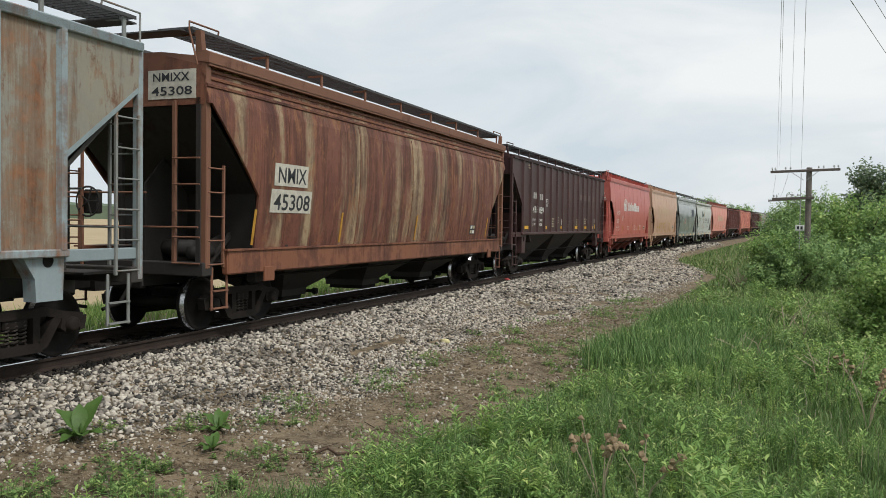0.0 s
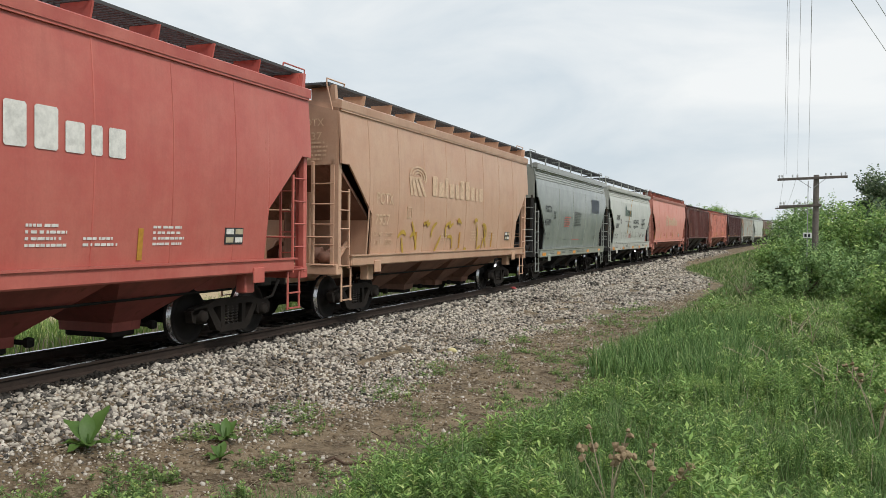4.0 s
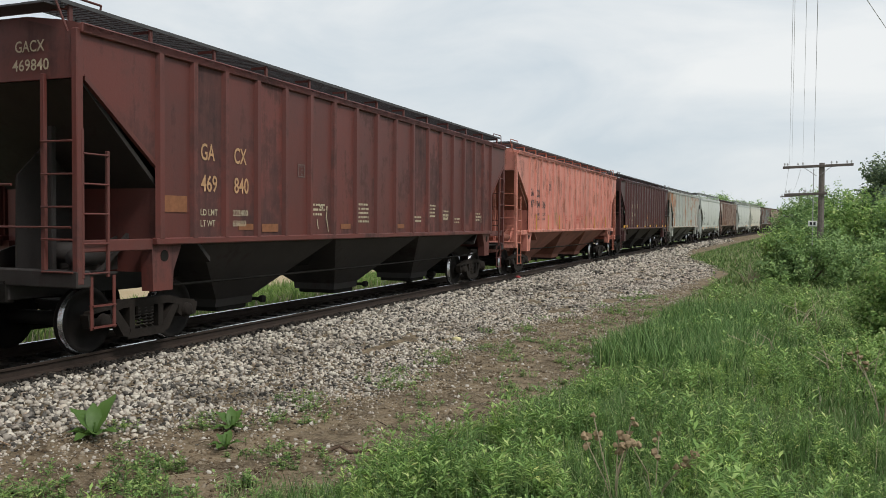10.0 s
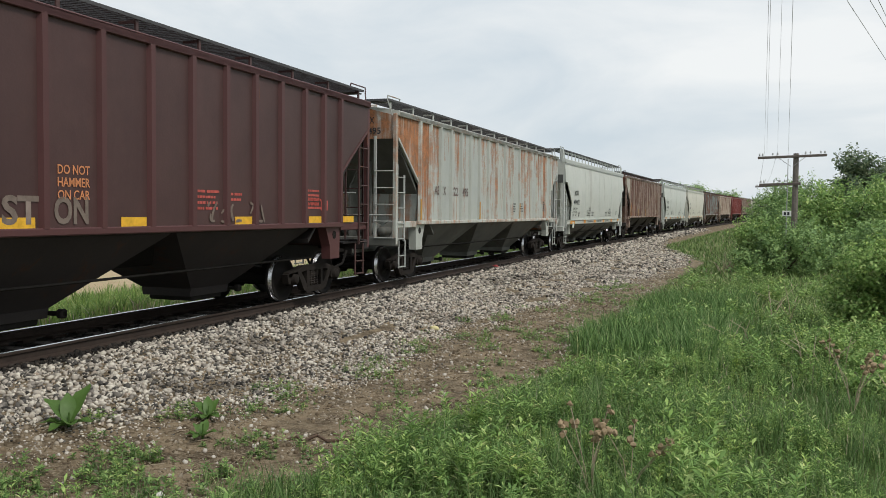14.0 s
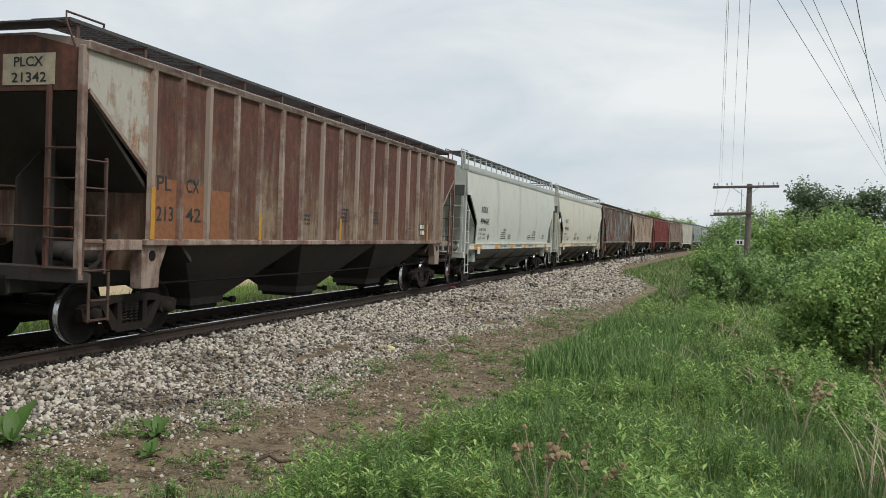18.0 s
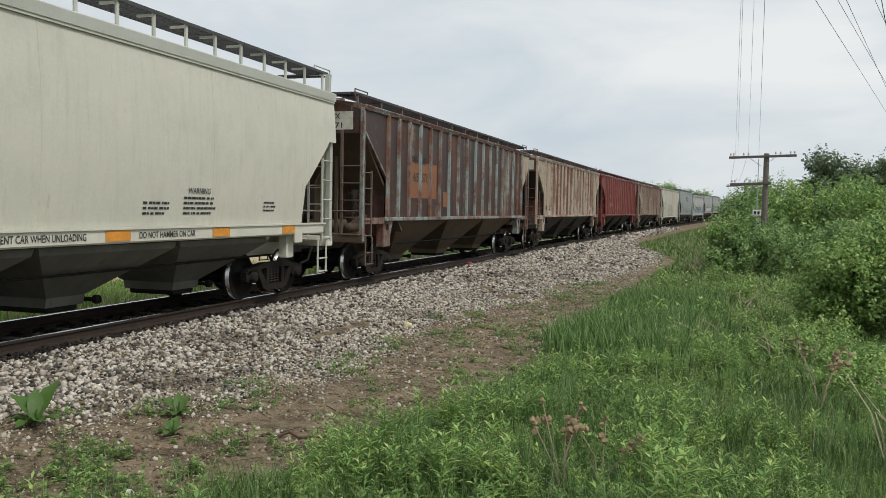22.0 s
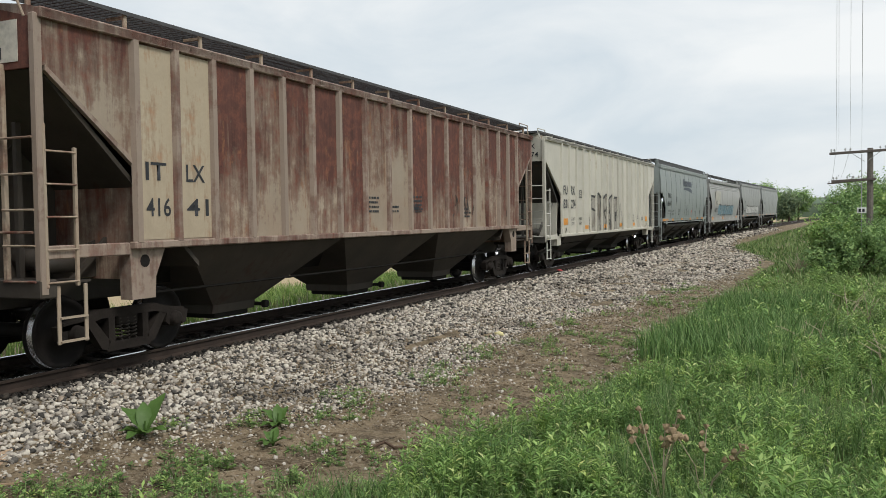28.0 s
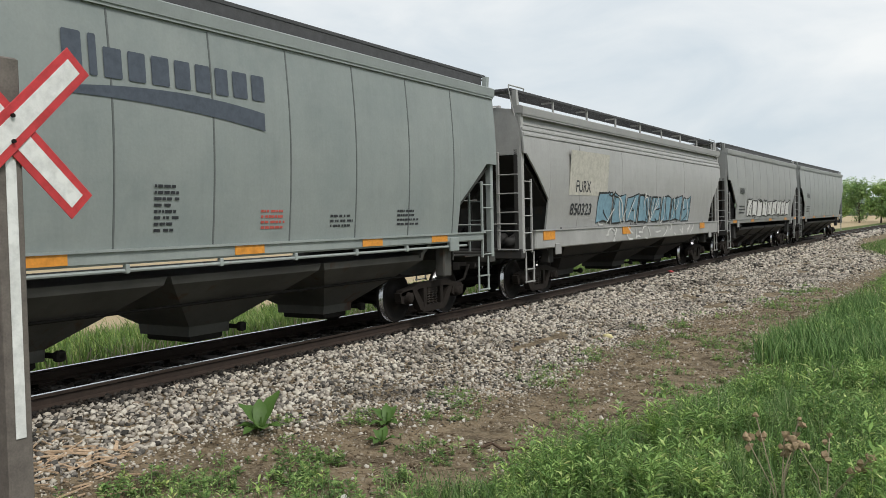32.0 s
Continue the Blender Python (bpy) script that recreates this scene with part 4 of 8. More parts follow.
            g.v += [(x - 0.01, -0.018, z), (x + 0.008, -0.010, z), (x + 0.008, 0.010, z), (x - 0.01, 0.018, z)]
        for k in range(n):
            for j in range(3):
                g.f.append((4 * k + j, 4 * k + j + 1, 4 * k + 5 + j, 4 * k + 4 + j))
        me = g.mesh("weld_seam", ink_paint)
        for d in ds:
            part("weld_seam", me, self.ob, "", pose(0, -self.L / 2 + d, 0))

    def belts(self, mat_, zs):
        """Long raised ridges below the eave."""
        H = self.L / 2
        for z in zs:
            x = self.side_x(z)
            g = Geo().extrude([(x - 0.02, z - 0.04), (x + 0.03, z - 0.02), (x + 0.03, z + 0.02), (x - 0.02, z + 0.04)], "y", -H + 0.04, H - 0.04)
            geo_part("ridge", g, mat_, self.ob)


CARS, WHEELS = [], []


def coats(name, base, fade, rust, amount, streak=0.5, panel=0.0, ribs=None, under=(0.05, 0.045, 0.04), trim=None, second=None, seed=0.0, rough=0.5, second_at=0.53, blot=None, blot_at=0.56, rib_rust=None, rib_blot=None, top=0.0):
    """The four coats of a car: walls, ribs and frame, underside darkened to hold its shade, ladders and roof."""
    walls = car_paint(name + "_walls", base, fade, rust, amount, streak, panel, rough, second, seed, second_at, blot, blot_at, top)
    frame_ = car_paint(name + "_frame", ribs or base, tuple(c * 1.1 for c in (ribs or fade)), rust, amount * 0.8 if rib_rust is None else rib_rust, 0.4, 0.12, rough, None, seed + 1, 0.53, rib_blot, 0.52)
    # underside coat: shade below the car is put into its colour
    low = car_paint(name + "_shaded_underside", tuple(c * 0.62 for c in under), tuple(c * 1.05 for c in under), tuple(c * 0.35 for c in rust), 0.30, 0.5, 0.0, 0.7, None, seed + 2)
    tr = car_paint(name + "_trim", trim or base, tuple(c * 1.1 for c in (trim or fade)), rust, amount * 0.6, 0.3, 0.1, rough, None, seed + 3)
    return walls, frame_, low, tr


RUST = (0.20, 0.075, 0.03)
RUSTY_PLATE = car_paint("pale_rust_edged_plate", (0.44, 0.42, 0.37), (0.47, 0.44, 0.38), (0.17, 0.07, 0.035), 0.40, 0.4, 0.0, 0.6, None, 31.0, 0.53, (0.28, 0.13, 0.06), 0.57)
TAN_PLATE = car_paint("tan_rust_plate", (0.40, 0.33, 0.24), (0.44, 0.38, 0.29), (0.26, 0.11, 0.05), 0.42, 0.4, 0.0, 0.6, None, 33.0, 0.53, (0.16, 0.065, 0.04), 0.57)
PS_CUT = (3.66, (0.12, 1.50), 2.60)
RIB_BAYS = (0.76, 0.79, 0.90, 0.88, 0.88, 0.92, 0.97, 1.00, 0.50)     # widths between ribs, from the end to the middle of the car
FLOW_CUT = (3.25, (0.35, 1.45), 2.25)


def ribbed_car(f, r, label, mats, ribs=16, zb=1.57, eave=4.30, walk_z=4.61, bays=3, cut=PS_CUT, posts=1.4, painted_ends=False, plates=None, see_through=False):
    return Car(f, r, label, mats, True, zb, eave, walk_z, cut, ribs=ribs, bays=bays, posts=posts, painted_ends=painted_ends, plates=plates, see_through=see_through)


def round_car(f, r, label, mats, eave=4.40, walk_z=4.85, sill=(1.14, 1.38, 1.56), hip=0.0, cut=FLOW_CUT, bays=4, posts=2.0, frame=True, top_w=1.52, painted_ends=False, hoops=True):
    return Car(f, r, label, mats, False, sill[1] - 0.02, eave, walk_z, cut, top_w=top_w, hip=hip, sill=sill, bays=bays, posts=posts, frame=frame, painted_ends=painted_ends, hoops=hoops)


c = ribbed_car(-8.1, 9.7, "grey ribbed hopper car with pale blue ribs and rust", coats("grey_rusted", (0.27, 0.26, 0.22), (0.33, 0.29, 0.21), (0.20, 0.10, 0.055), 0.44, 0.6, 0.15, blot=(0.16, 0.075, 0.04), blot_at=0.60, ribs=(0.28, 0.34, 0.36), trim=(0.22, 0.23, 0.22), seed=1), zb=1.45, walk_z=4.73, ribs=16)

c = round_car(11.12, 27.35, "rust-brown centre-flow hopper car with pale streaks and white number patches", coats("rusted_brown", (0.145, 0.050, 0.036), (0.245, 0.092, 0.050), (0.075, 0.032, 0.027), 0.52, 0.62, 0, ribs=(0.22, 0.085, 0.045), trim=(0.22, 0.10, 0.06), second=(0.43, 0.33, 0.20), second_at=0.585, blot=(0.27, 0.12, 0.055), blot_at=0.59, seed=2, rough=0.6, under=(0.03, 0.027, 0.025)), eave=4.38, walk_z=4.87, sill=(0.98, 1.40, 1.57), hip=0.10, cut=(3.70, (0.12, 1.45), 2.30), bays=3)

c = ribbed_car(28.45, 45.45, "dark brown ribbed hopper car with white stencils", coats("dark_brown", (0.054, 0.025, 0.025), (0.074, 0.036, 0.034), RUST, 0.12, 0.5, 0.05, under=(0.03, 0.026, 0.026), seed=3), ribs=15, walk_z=4.67, cut=(3.66, (0.12, 1.30), 2.60))

c = round_car(47, 61.6, "bright red round-sided hopper car with cream logo blocks", coats("potash_red", (0.50, 0.112, 0.092), (0.55, 0.165, 0.13), RUST, 0.10, 0.6, 0, under=(0.30, 0.075, 0.06), seed=4, rough=0.4), eave=4.42, walk_z=4.89, painted_ends=1, posts=1.3)
c = round_car(62.8, 76.85, "faded salmon round-sided hopper car with yellow graffiti", coats("potash_salmon", (0.56, 0.33, 0.22), (0.60, 0.39, 0.27), RUST, 0.08, 0.6, 0, under=(0.26, 0.13, 0.09), seed=5, rough=0.42), eave=4.42, walk_z=4.89, painted_ends=1, posts=1.3)
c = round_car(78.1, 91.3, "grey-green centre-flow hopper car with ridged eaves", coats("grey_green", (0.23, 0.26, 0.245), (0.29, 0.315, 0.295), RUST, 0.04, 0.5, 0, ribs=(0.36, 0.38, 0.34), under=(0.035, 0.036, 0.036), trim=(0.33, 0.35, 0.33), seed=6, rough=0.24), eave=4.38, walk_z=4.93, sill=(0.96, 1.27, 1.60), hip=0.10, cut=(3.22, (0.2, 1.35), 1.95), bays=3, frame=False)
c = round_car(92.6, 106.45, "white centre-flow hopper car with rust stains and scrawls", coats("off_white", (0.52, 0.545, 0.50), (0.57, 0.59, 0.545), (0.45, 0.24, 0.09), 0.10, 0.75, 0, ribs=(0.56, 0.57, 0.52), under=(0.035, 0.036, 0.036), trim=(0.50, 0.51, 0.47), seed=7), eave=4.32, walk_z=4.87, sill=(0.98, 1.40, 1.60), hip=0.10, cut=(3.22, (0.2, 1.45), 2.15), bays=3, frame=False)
c = round_car(107.7, 125.65, "faded pink round-sided hopper car with worn cream logo blocks", coats("faded_pink", (0.70, 0.275, 0.215), (0.73, 0.33, 0.265), RUST, 0.06, 0.6, 0, under=(0.36, 0.13, 0.10), trim=(0.40, 0.15, 0.11), seed=8), eave=4.40, painted_ends=1, walk_z=4.90, sill=(1.30, 1.50, 1.57), cut=(3.3, (0.3, 1.4), 2.2))
c = ribbed_car(127.1, 145.1, "dark oxide-brown ribbed hopper car with cream stencils", coats("oxide_brown", (0.135, 0.035, 0.028), (0.105, 0.036, 0.031), (0.06, 0.03, 0.03), 0.40, 0.4, 0.15, under=(0.03, 0.026, 0.025), seed=9), ribs=18)
c = ribbed_car(146.5, 164.5, "orange ribbed hopper car with brown blotches", coats("faded_orange", (0.61, 0.225, 0.175), (0.65, 0.275, 0.215), (0.20, 0.09, 0.06), 0.06, 0.45, 0.1, under=(0.34, 0.14, 0.10), trim=(0.42, 0.15, 0.10), seed=10, blot=(0.235, 0.10, 0.07), blot_at=0.545, rib_blot=(0.30, 0.12, 0.08)), ribs=18, painted_ends=1)
c = ribbed_car(165.9, 184, "dark brown ribbed hopper car with yellow reflectors", coats("plum_brown", (0.060, 0.0275, 0.0265), (0.077, 0.037, 0.034), RUST, 0.10, 0.5, 0.06, ribs=(0.088, 0.032, 0.032), under=(0.022, 0.018, 0.018), seed=11), ribs=18)
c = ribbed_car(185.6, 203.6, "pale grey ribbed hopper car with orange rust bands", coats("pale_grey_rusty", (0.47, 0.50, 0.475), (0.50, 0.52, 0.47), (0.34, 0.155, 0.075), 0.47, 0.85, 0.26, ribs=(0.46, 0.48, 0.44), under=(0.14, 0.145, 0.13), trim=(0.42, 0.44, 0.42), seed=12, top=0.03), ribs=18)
WHITE_COAT = coats("cement_white", (0.55, 0.58, 0.53), (0.59, 0.61, 0.56), (0.20, 0.17, 0.12), 0.07, 0.85, 0, under=(0.15, 0.155, 0.14), trim=(0.50, 0.53, 0.50), seed=13)
c = round_car(205, 221.75, "clean white round-sided hopper car with orange reflectors", WHITE_COAT, eave=4.21, walk_z=4.81, painted_ends=2, posts=0.82, sill=(1.27, 1.50, 1.56))
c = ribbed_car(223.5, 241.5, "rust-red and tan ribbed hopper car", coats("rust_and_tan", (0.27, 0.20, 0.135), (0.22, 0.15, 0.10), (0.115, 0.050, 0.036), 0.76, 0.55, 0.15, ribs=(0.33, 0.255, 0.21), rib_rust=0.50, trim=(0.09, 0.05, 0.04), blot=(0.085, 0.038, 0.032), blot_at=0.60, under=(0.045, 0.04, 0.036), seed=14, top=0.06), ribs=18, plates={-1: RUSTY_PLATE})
c = round_car(242.9, 259.95, "clean white round-sided hopper car with orange reflectors", WHITE_COAT, eave=4.21, walk_z=4.81, painted_ends=2, posts=0.82, sill=(1.27, 1.50, 1.56))
c = round_car(261.5, 278.5, "clean cream-white round-sided hopper car with orange reflectors", coats("cement_cream", (0.60, 0.59, 0.50), (0.64, 0.62, 0.53), (0.22, 0.17, 0.11), 0.06, 0.85, 0, under=(0.15, 0.15, 0.13), trim=(0.52, 0.53, 0.47), seed=24), eave=4.21, walk_z=4.81, painted_ends=2, posts=0.82, sill=(1.27, 1.50, 1.56))
c = ribbed_car(280.2, 298.15, "dark rusted ribbed hopper car with pale ribs", coats("black_rust", (0.046, 0.025, 0.023), (0.080, 0.035, 0.028), (0.165, 0.066, 0.032), 0.34, 0.55, 0.15, ribs=(0.29, 0.35, 0.34), rib_rust=0.60, rib_blot=(0.16, 0.05, 0.035), second=(0.33, 0.29, 0.22), second_at=0.63, blot=(0.030, 0.022, 0.021), blot_at=0.50, under=(0.12, 0.085, 0.055), trim=(0.14, 0.10, 0.08), seed=15), ribs=18, plates={1: TAN_PLATE})
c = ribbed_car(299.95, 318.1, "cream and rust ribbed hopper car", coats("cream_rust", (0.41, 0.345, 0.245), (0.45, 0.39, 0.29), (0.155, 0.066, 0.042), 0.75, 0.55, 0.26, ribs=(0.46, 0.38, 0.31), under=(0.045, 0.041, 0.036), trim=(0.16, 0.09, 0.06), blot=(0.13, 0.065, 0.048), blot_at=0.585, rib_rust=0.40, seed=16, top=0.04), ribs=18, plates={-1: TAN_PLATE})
c = ribbed_car(319.55, 338.1, "dark red ribbed hopper car", coats("dark_red", (0.185, 0.036, 0.033), (0.215, 0.05, 0.043), (0.09, 0.03, 0.03), 0.30, 0.3, 0.12, under=(0.04, 0.03, 0.028), blot=(0.10, 0.025, 0.025), blot_at=0.58, seed=17), ribs=18)
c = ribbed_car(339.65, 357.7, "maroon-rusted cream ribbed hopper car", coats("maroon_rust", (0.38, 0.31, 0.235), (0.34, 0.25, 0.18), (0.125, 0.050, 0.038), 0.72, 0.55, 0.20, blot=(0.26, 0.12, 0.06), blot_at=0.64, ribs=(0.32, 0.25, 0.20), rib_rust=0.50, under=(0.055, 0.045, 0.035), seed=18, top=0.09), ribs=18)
c = ribbed_car(359.05, 377.4, "cream ribbed hopper car with grey graffiti", coats("cream_grey", (0.53, 0.51, 0.44), (0.57, 0.545, 0.47), (0.25, 0.15, 0.09), 0.08, 0.75, 0.1, ribs=(0.52, 0.50, 0.43), under=(0.05, 0.048, 0.042), trim=(0.52, 0.51, 0.46), seed=19), zb=1.20, eave=4.42, ribs=17, walk_z=4.62, cut=(3.66, (0.12, 1.79), 2.60), see_through=True)
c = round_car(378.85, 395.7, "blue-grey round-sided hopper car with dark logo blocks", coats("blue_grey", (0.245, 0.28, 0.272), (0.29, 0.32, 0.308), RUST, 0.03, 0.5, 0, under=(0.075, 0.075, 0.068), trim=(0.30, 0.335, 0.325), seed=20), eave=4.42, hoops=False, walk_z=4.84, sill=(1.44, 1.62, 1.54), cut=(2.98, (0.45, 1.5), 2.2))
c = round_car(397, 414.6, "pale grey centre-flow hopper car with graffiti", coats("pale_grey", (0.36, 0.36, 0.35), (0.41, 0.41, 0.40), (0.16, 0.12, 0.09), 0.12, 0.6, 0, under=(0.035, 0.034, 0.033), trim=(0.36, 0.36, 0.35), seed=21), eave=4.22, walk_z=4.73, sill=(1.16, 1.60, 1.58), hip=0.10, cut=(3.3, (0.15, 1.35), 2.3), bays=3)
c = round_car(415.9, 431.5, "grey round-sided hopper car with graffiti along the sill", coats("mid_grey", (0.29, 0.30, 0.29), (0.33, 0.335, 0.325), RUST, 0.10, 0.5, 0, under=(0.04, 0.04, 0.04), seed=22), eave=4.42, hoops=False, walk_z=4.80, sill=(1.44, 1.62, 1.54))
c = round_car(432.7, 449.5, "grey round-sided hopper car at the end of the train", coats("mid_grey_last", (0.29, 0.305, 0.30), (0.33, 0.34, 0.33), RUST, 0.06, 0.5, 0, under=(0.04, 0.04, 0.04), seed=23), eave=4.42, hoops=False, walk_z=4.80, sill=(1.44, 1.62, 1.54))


# ---- lettering and marks on the cars ----
GRAF_BLACK = flat_paint("black_spray", (0.03, 0.03, 0.03))
GRAF_BLUE = flat_paint("pale_blue_spray", (0.20, 0.34, 0.42))
GRAF_WHITE = flat_paint("white_spray", (0.62, 0.62, 0.60))
GRAF_YELLOW = flat_paint("yellow_spray", (0.52, 0.34, 0.06))
GRAF_RED = flat_paint("dull_red_spray", (0.20, 0.04, 0.03))
OLD_WHITE = flat_paint("old_white_patch", (0.60, 0.57, 0.49))
ORANGE_PATCH = flat_paint("orange_primer_patch", (0.25, 0.105, 0.05))
PALE_TAN = flat_paint("pale_tan_patch", (0.50, 0.43, 0.31))
GREEN_DARK = flat_paint("dark_green_paint", (0.10, 0.145, 0.125))
PINK_CREAM = flat_paint("faded_cream_on_pink", (0.66, 0.47, 0.32))
OCHRE = flat_paint("ochre_stripe", (0.50, 0.26, 0.04))


def weights(car, d, z, limit, light, ink, h=0.105):
    car.text("LD LMT", d, z + 0.17, h, ink, bold=0.006)
    car.text(limit, d + 0.57, z + 0.17, h, ink, bold=0.006)
    car.text("LT WT", d, z, h, ink, bold=0.006)
    car.text(light, d + 0.62, z, h, ink, bold=0.006)


def plate(car, d, z, ink, s=0.28):
    for a, b, w, h in ((0, 0, s, 0.022), (0, s - 0.022, s, 0.022), (0, 0.022, 0.022, s - 0.044), (s - 0.022, 0.022, 0.022, s - 0.044)):
        car.mark(d + a, z + b, w, h, ink, "plate_mark")
    car.text("C", d + 0.09, z + 0.04, 0.11, ink)
    car.text("PLATE", d + 0.05, z + 0.18, 0.05, ink)


def tapes(car, ds, z, w, h, ink, sx=None):
    for d in ds:
        if sx:
            geo_part("reflector", rect_geo(w, h), ink, car.ob, "", pose(sx + 0.005, -car.L / 2 + d, z))
        else:
            car.mark(d, z, w, h, ink, "reflector", 0.008)


def data_box(car, d, z, w=0.45, h=0.27):
    car.mark(d, z, w, h, BLACK_INK, "data_box", 0.007)
    for k in range(2):
        for j in range(2):
            car.mark(d + 0.03 + k * w / 2, z + 0.03 + j * h / 2, w / 2 - 0.05, h / 2 - 0.05, WHITE_INK if (k + j) % 2 else CREAM_INK, "data_line", 0.012)


def fan_logo(car, d, z, w, h, ink):
    """A round badge of plain rays and arcs."""
    for k, (a, b) in enumerate(((0.0, 0.10), (0.16, 0.30), (0.38, 0.52), (0.62, 0.76))):
        g = Geo().poly([(0, w * (0.10 + a * 1.2), 0), (0, w * (0.10 + b * 1.2), 0), (0, w * (0.05 + b * 0.75), h * 0.62), (0, w * (0.0 + a * 0.75), h * 0.62)])
        geo_part("logo_ray", g, ink, car.ob, "", car.place(d, z, 0.012))
    for k in range(3):
        g = Geo()
        r0, r1 = 0.50 - 0.13 * k, 0.43 - 0.13 * k
        n = 14
        for i in range(n + 1):
            t = -0.5 + 3.5 * i / n
            for r in (r0, r1):
                g.v.append((0, w * (0.5 + r * math.cos(t)), h * (0.62 + r * 0.72 * math.sin(t))))
        for i in range(n):
            g.f.append((2 * i, 2 * i + 1, 2 * i + 3, 2 * i + 2))
        geo_part("logo_arc", g, ink, car.ob, "", car.place(d, z, 0.012))


def name_blocks(car, d, z, widths, total, height, ink, tall=()):
    g = blocks_geo(widths, height, 0.42, tall)
    k = total / max(v[1] for v in g.v)
    g.v = [(a, b * k, c_) for a, b, c_ in g.v]
    geo_part("logo_block", g, ink, car.ob, "painted name drawn as plain blocks", car.place(d, z, 0.012))


def add_strokes(g, ink, car, m):
    """Each sprayed stroke as a piece of its own."""
    for k in range(len(g.v) // 16):
        one = Geo()
        one.v = g.v[16 * k:16 * k + 16]
        one.f = [(2 * j, 2 * j + 1, 2 * j + 3, 2 * j + 2) for j in range(7)]
        geo_part("graffiti_stroke", one, ink, car.ob, "", m)


def graffiti(car, d, z, w, h, fill, line, seed, n=6, stroke=0.07, on_rib=False):
    lift = 0.012
    rnd = random.Random(seed)
    if fill:
        edge = 0.0
        for i in range(n):
            y0, y1 = edge, w * (i + 1) / n + (rnd.uniform(-0.1, 0.1) * w / n if i < n - 1 else 0)
            edge = y1
            g0, g1 = y0 + 0.02, y1 - 0.02
            pts = [(g0 + rnd.uniform(0, 0.12), h * rnd.uniform(0.0, 0.08)), ((g0 + g1) / 2, h * rnd.uniform(0.0, 0.12)), (g1 - rnd.uniform(0, 0.1), h * rnd.uniform(0.0, 0.08)), (g1, h * rnd.uniform(0.4, 0.6)),
                   (g1 - rnd.uniform(0, 0.08), h * rnd.uniform(0.86, 1.0)), ((g0 + g1) / 2 + rnd.uniform(-0.1, 0.1), h * rnd.uniform(0.84, 0.98)), (g0 + rnd.uniform(0, 0.08), h * rnd.uniform(0.82, 1.0)), (g0, h * rnd.uniform(0.45, 0.65))]
            g = Geo().poly([(0, a, b) for a, b in pts])
            geo_part("graffiti_fill", g, fill, car.ob, "", car.place(d, z, lift))
            g = Geo()
            ca, cb = (g0 + g1) / 2, h / 2
            ws = [stroke * rnd.uniform(0.35, 1.0) for _ in pts]
            for (a, b), t in zip(pts, ws):
                q = math.hypot(a - ca, b - cb)
                g.v += [(0, a, b), (0, a - (a - ca) / q * t, b - (b - cb) / q * t)]
            for k in range(8):
                j = (k + 1) % 8
                g.f.append((2 * k, 2 * j, 2 * j + 1, 2 * k + 1))
            geo_part("graffiti_outline", g, line, car.ob, "", car.place(d, z, lift + 0.003))
    add_strokes(graffiti_geo(w, h, seed, n, stroke * (0.55 if fill else 1.0)), line, car, car.place(d, z, lift + 0.004))


K = CARS
# 1: rusted centre-flow car
c = K[1]
c.belts(c.rib_paint, (3.98, 4.10, 4.22))
c.mark(1.90, 2.50, 1.16, 0.40, OLD_WHITE, "number_patch", 0.006)
c.mark(1.82, 2.02, 1.42, 0.42, OLD_WHITE, "number_patch", 0.006)
c.text("NMIX", 2.02, 2.56, 0.29, BLACK_INK, 0.98)
c.text("45308", 1.92, 2.07, 0.30, BLACK_INK, 1.26)
geo_part("number_patch", Geo().box(0.40, 1.32, -c.L / 2 + 0.020, -c.L / 2 + 0.026, 3.78, 4.24), OLD_WHITE, c.ob)
c.end_text("NMIXX", 0.50, 4.06, 0.14, BLACK_INK, 0.70)
c.end_text("45308", 0.47, 3.84, 0.14, BLACK_INK, 0.78)
data_box(c, 12.85, 1.56, 0.42, 0.28)
for d in (1.35, 4.55, 8.6, 14.4):
    c.mark(d, 1.45, 0.07, 0.62, OCHRE, "ochre_stripe")
c.seams(c.rib_paint, (2.4, 5.3, 8.2, 11.1, 13.8), None, 3.9)
# 2: dark brown ribbed
DULL_WHITE = flat_paint("dull_white_paint", (0.40, 0.38, 0.36))
FADED_INK = flat_paint("ghost_lettering", (0.15, 0.105, 0.095))
c = K[2]
for q, (d, z) in enumerate(((2.76, 2.87), (3.70, 2.84))):
    name_blocks(c, d, z, (0.8, 0.8), 0.45, 0.32, DULL_WHITE)
c.text("431", 2.68, 2.34, 0.25, WHITE_INK, 0.62)
c.text("059", 3.64, 2.32, 0.25, WHITE_INK, 0.66)
for q, (a_, b_) in enumerate((("LD LMT", "200800"), ("LT WT", "62200"))):
    c.text(a_, 2.68, 2.01 - 0.17 * q, 0.105, WHITE_INK, 0.46 if q == 0 else 0.40, 0.006)
    c.text(b_, 3.68, 2.01 - 0.17 * q, 0.105, WHITE_INK, 0.44 if q == 0 else 0.37, 0.006)
plate(c, 4.68, 2.62, WHITE_INK)
tapes(c, (1.6, 4.35, 7.2, 10.0, 12.1, 13.6), 1.71, 0.5, 0.12, YELLOW_TAPE)
c.mark(7.35, 1.87, 0.32, 0.25, WHITE_INK)
for k, d in enumerate((11.0, 11.95, 12.85, 13.8)):
    name_blocks(c, d, 3.05, (1.0,), 0.42, 0.36, FADED_INK)
for k, (d, z, r) in enumerate(((5.5, 1.75, 4), (8.4, 1.75, 3), (10.2, 1.75, 4), (12.0, 1.9, 3), (2.0, 3.9, 2), (6.4, 1.9, 3))):
    c.dashes(r, d, z, 0.55, 0.10 * r, CREAM_INK, 20 + k)
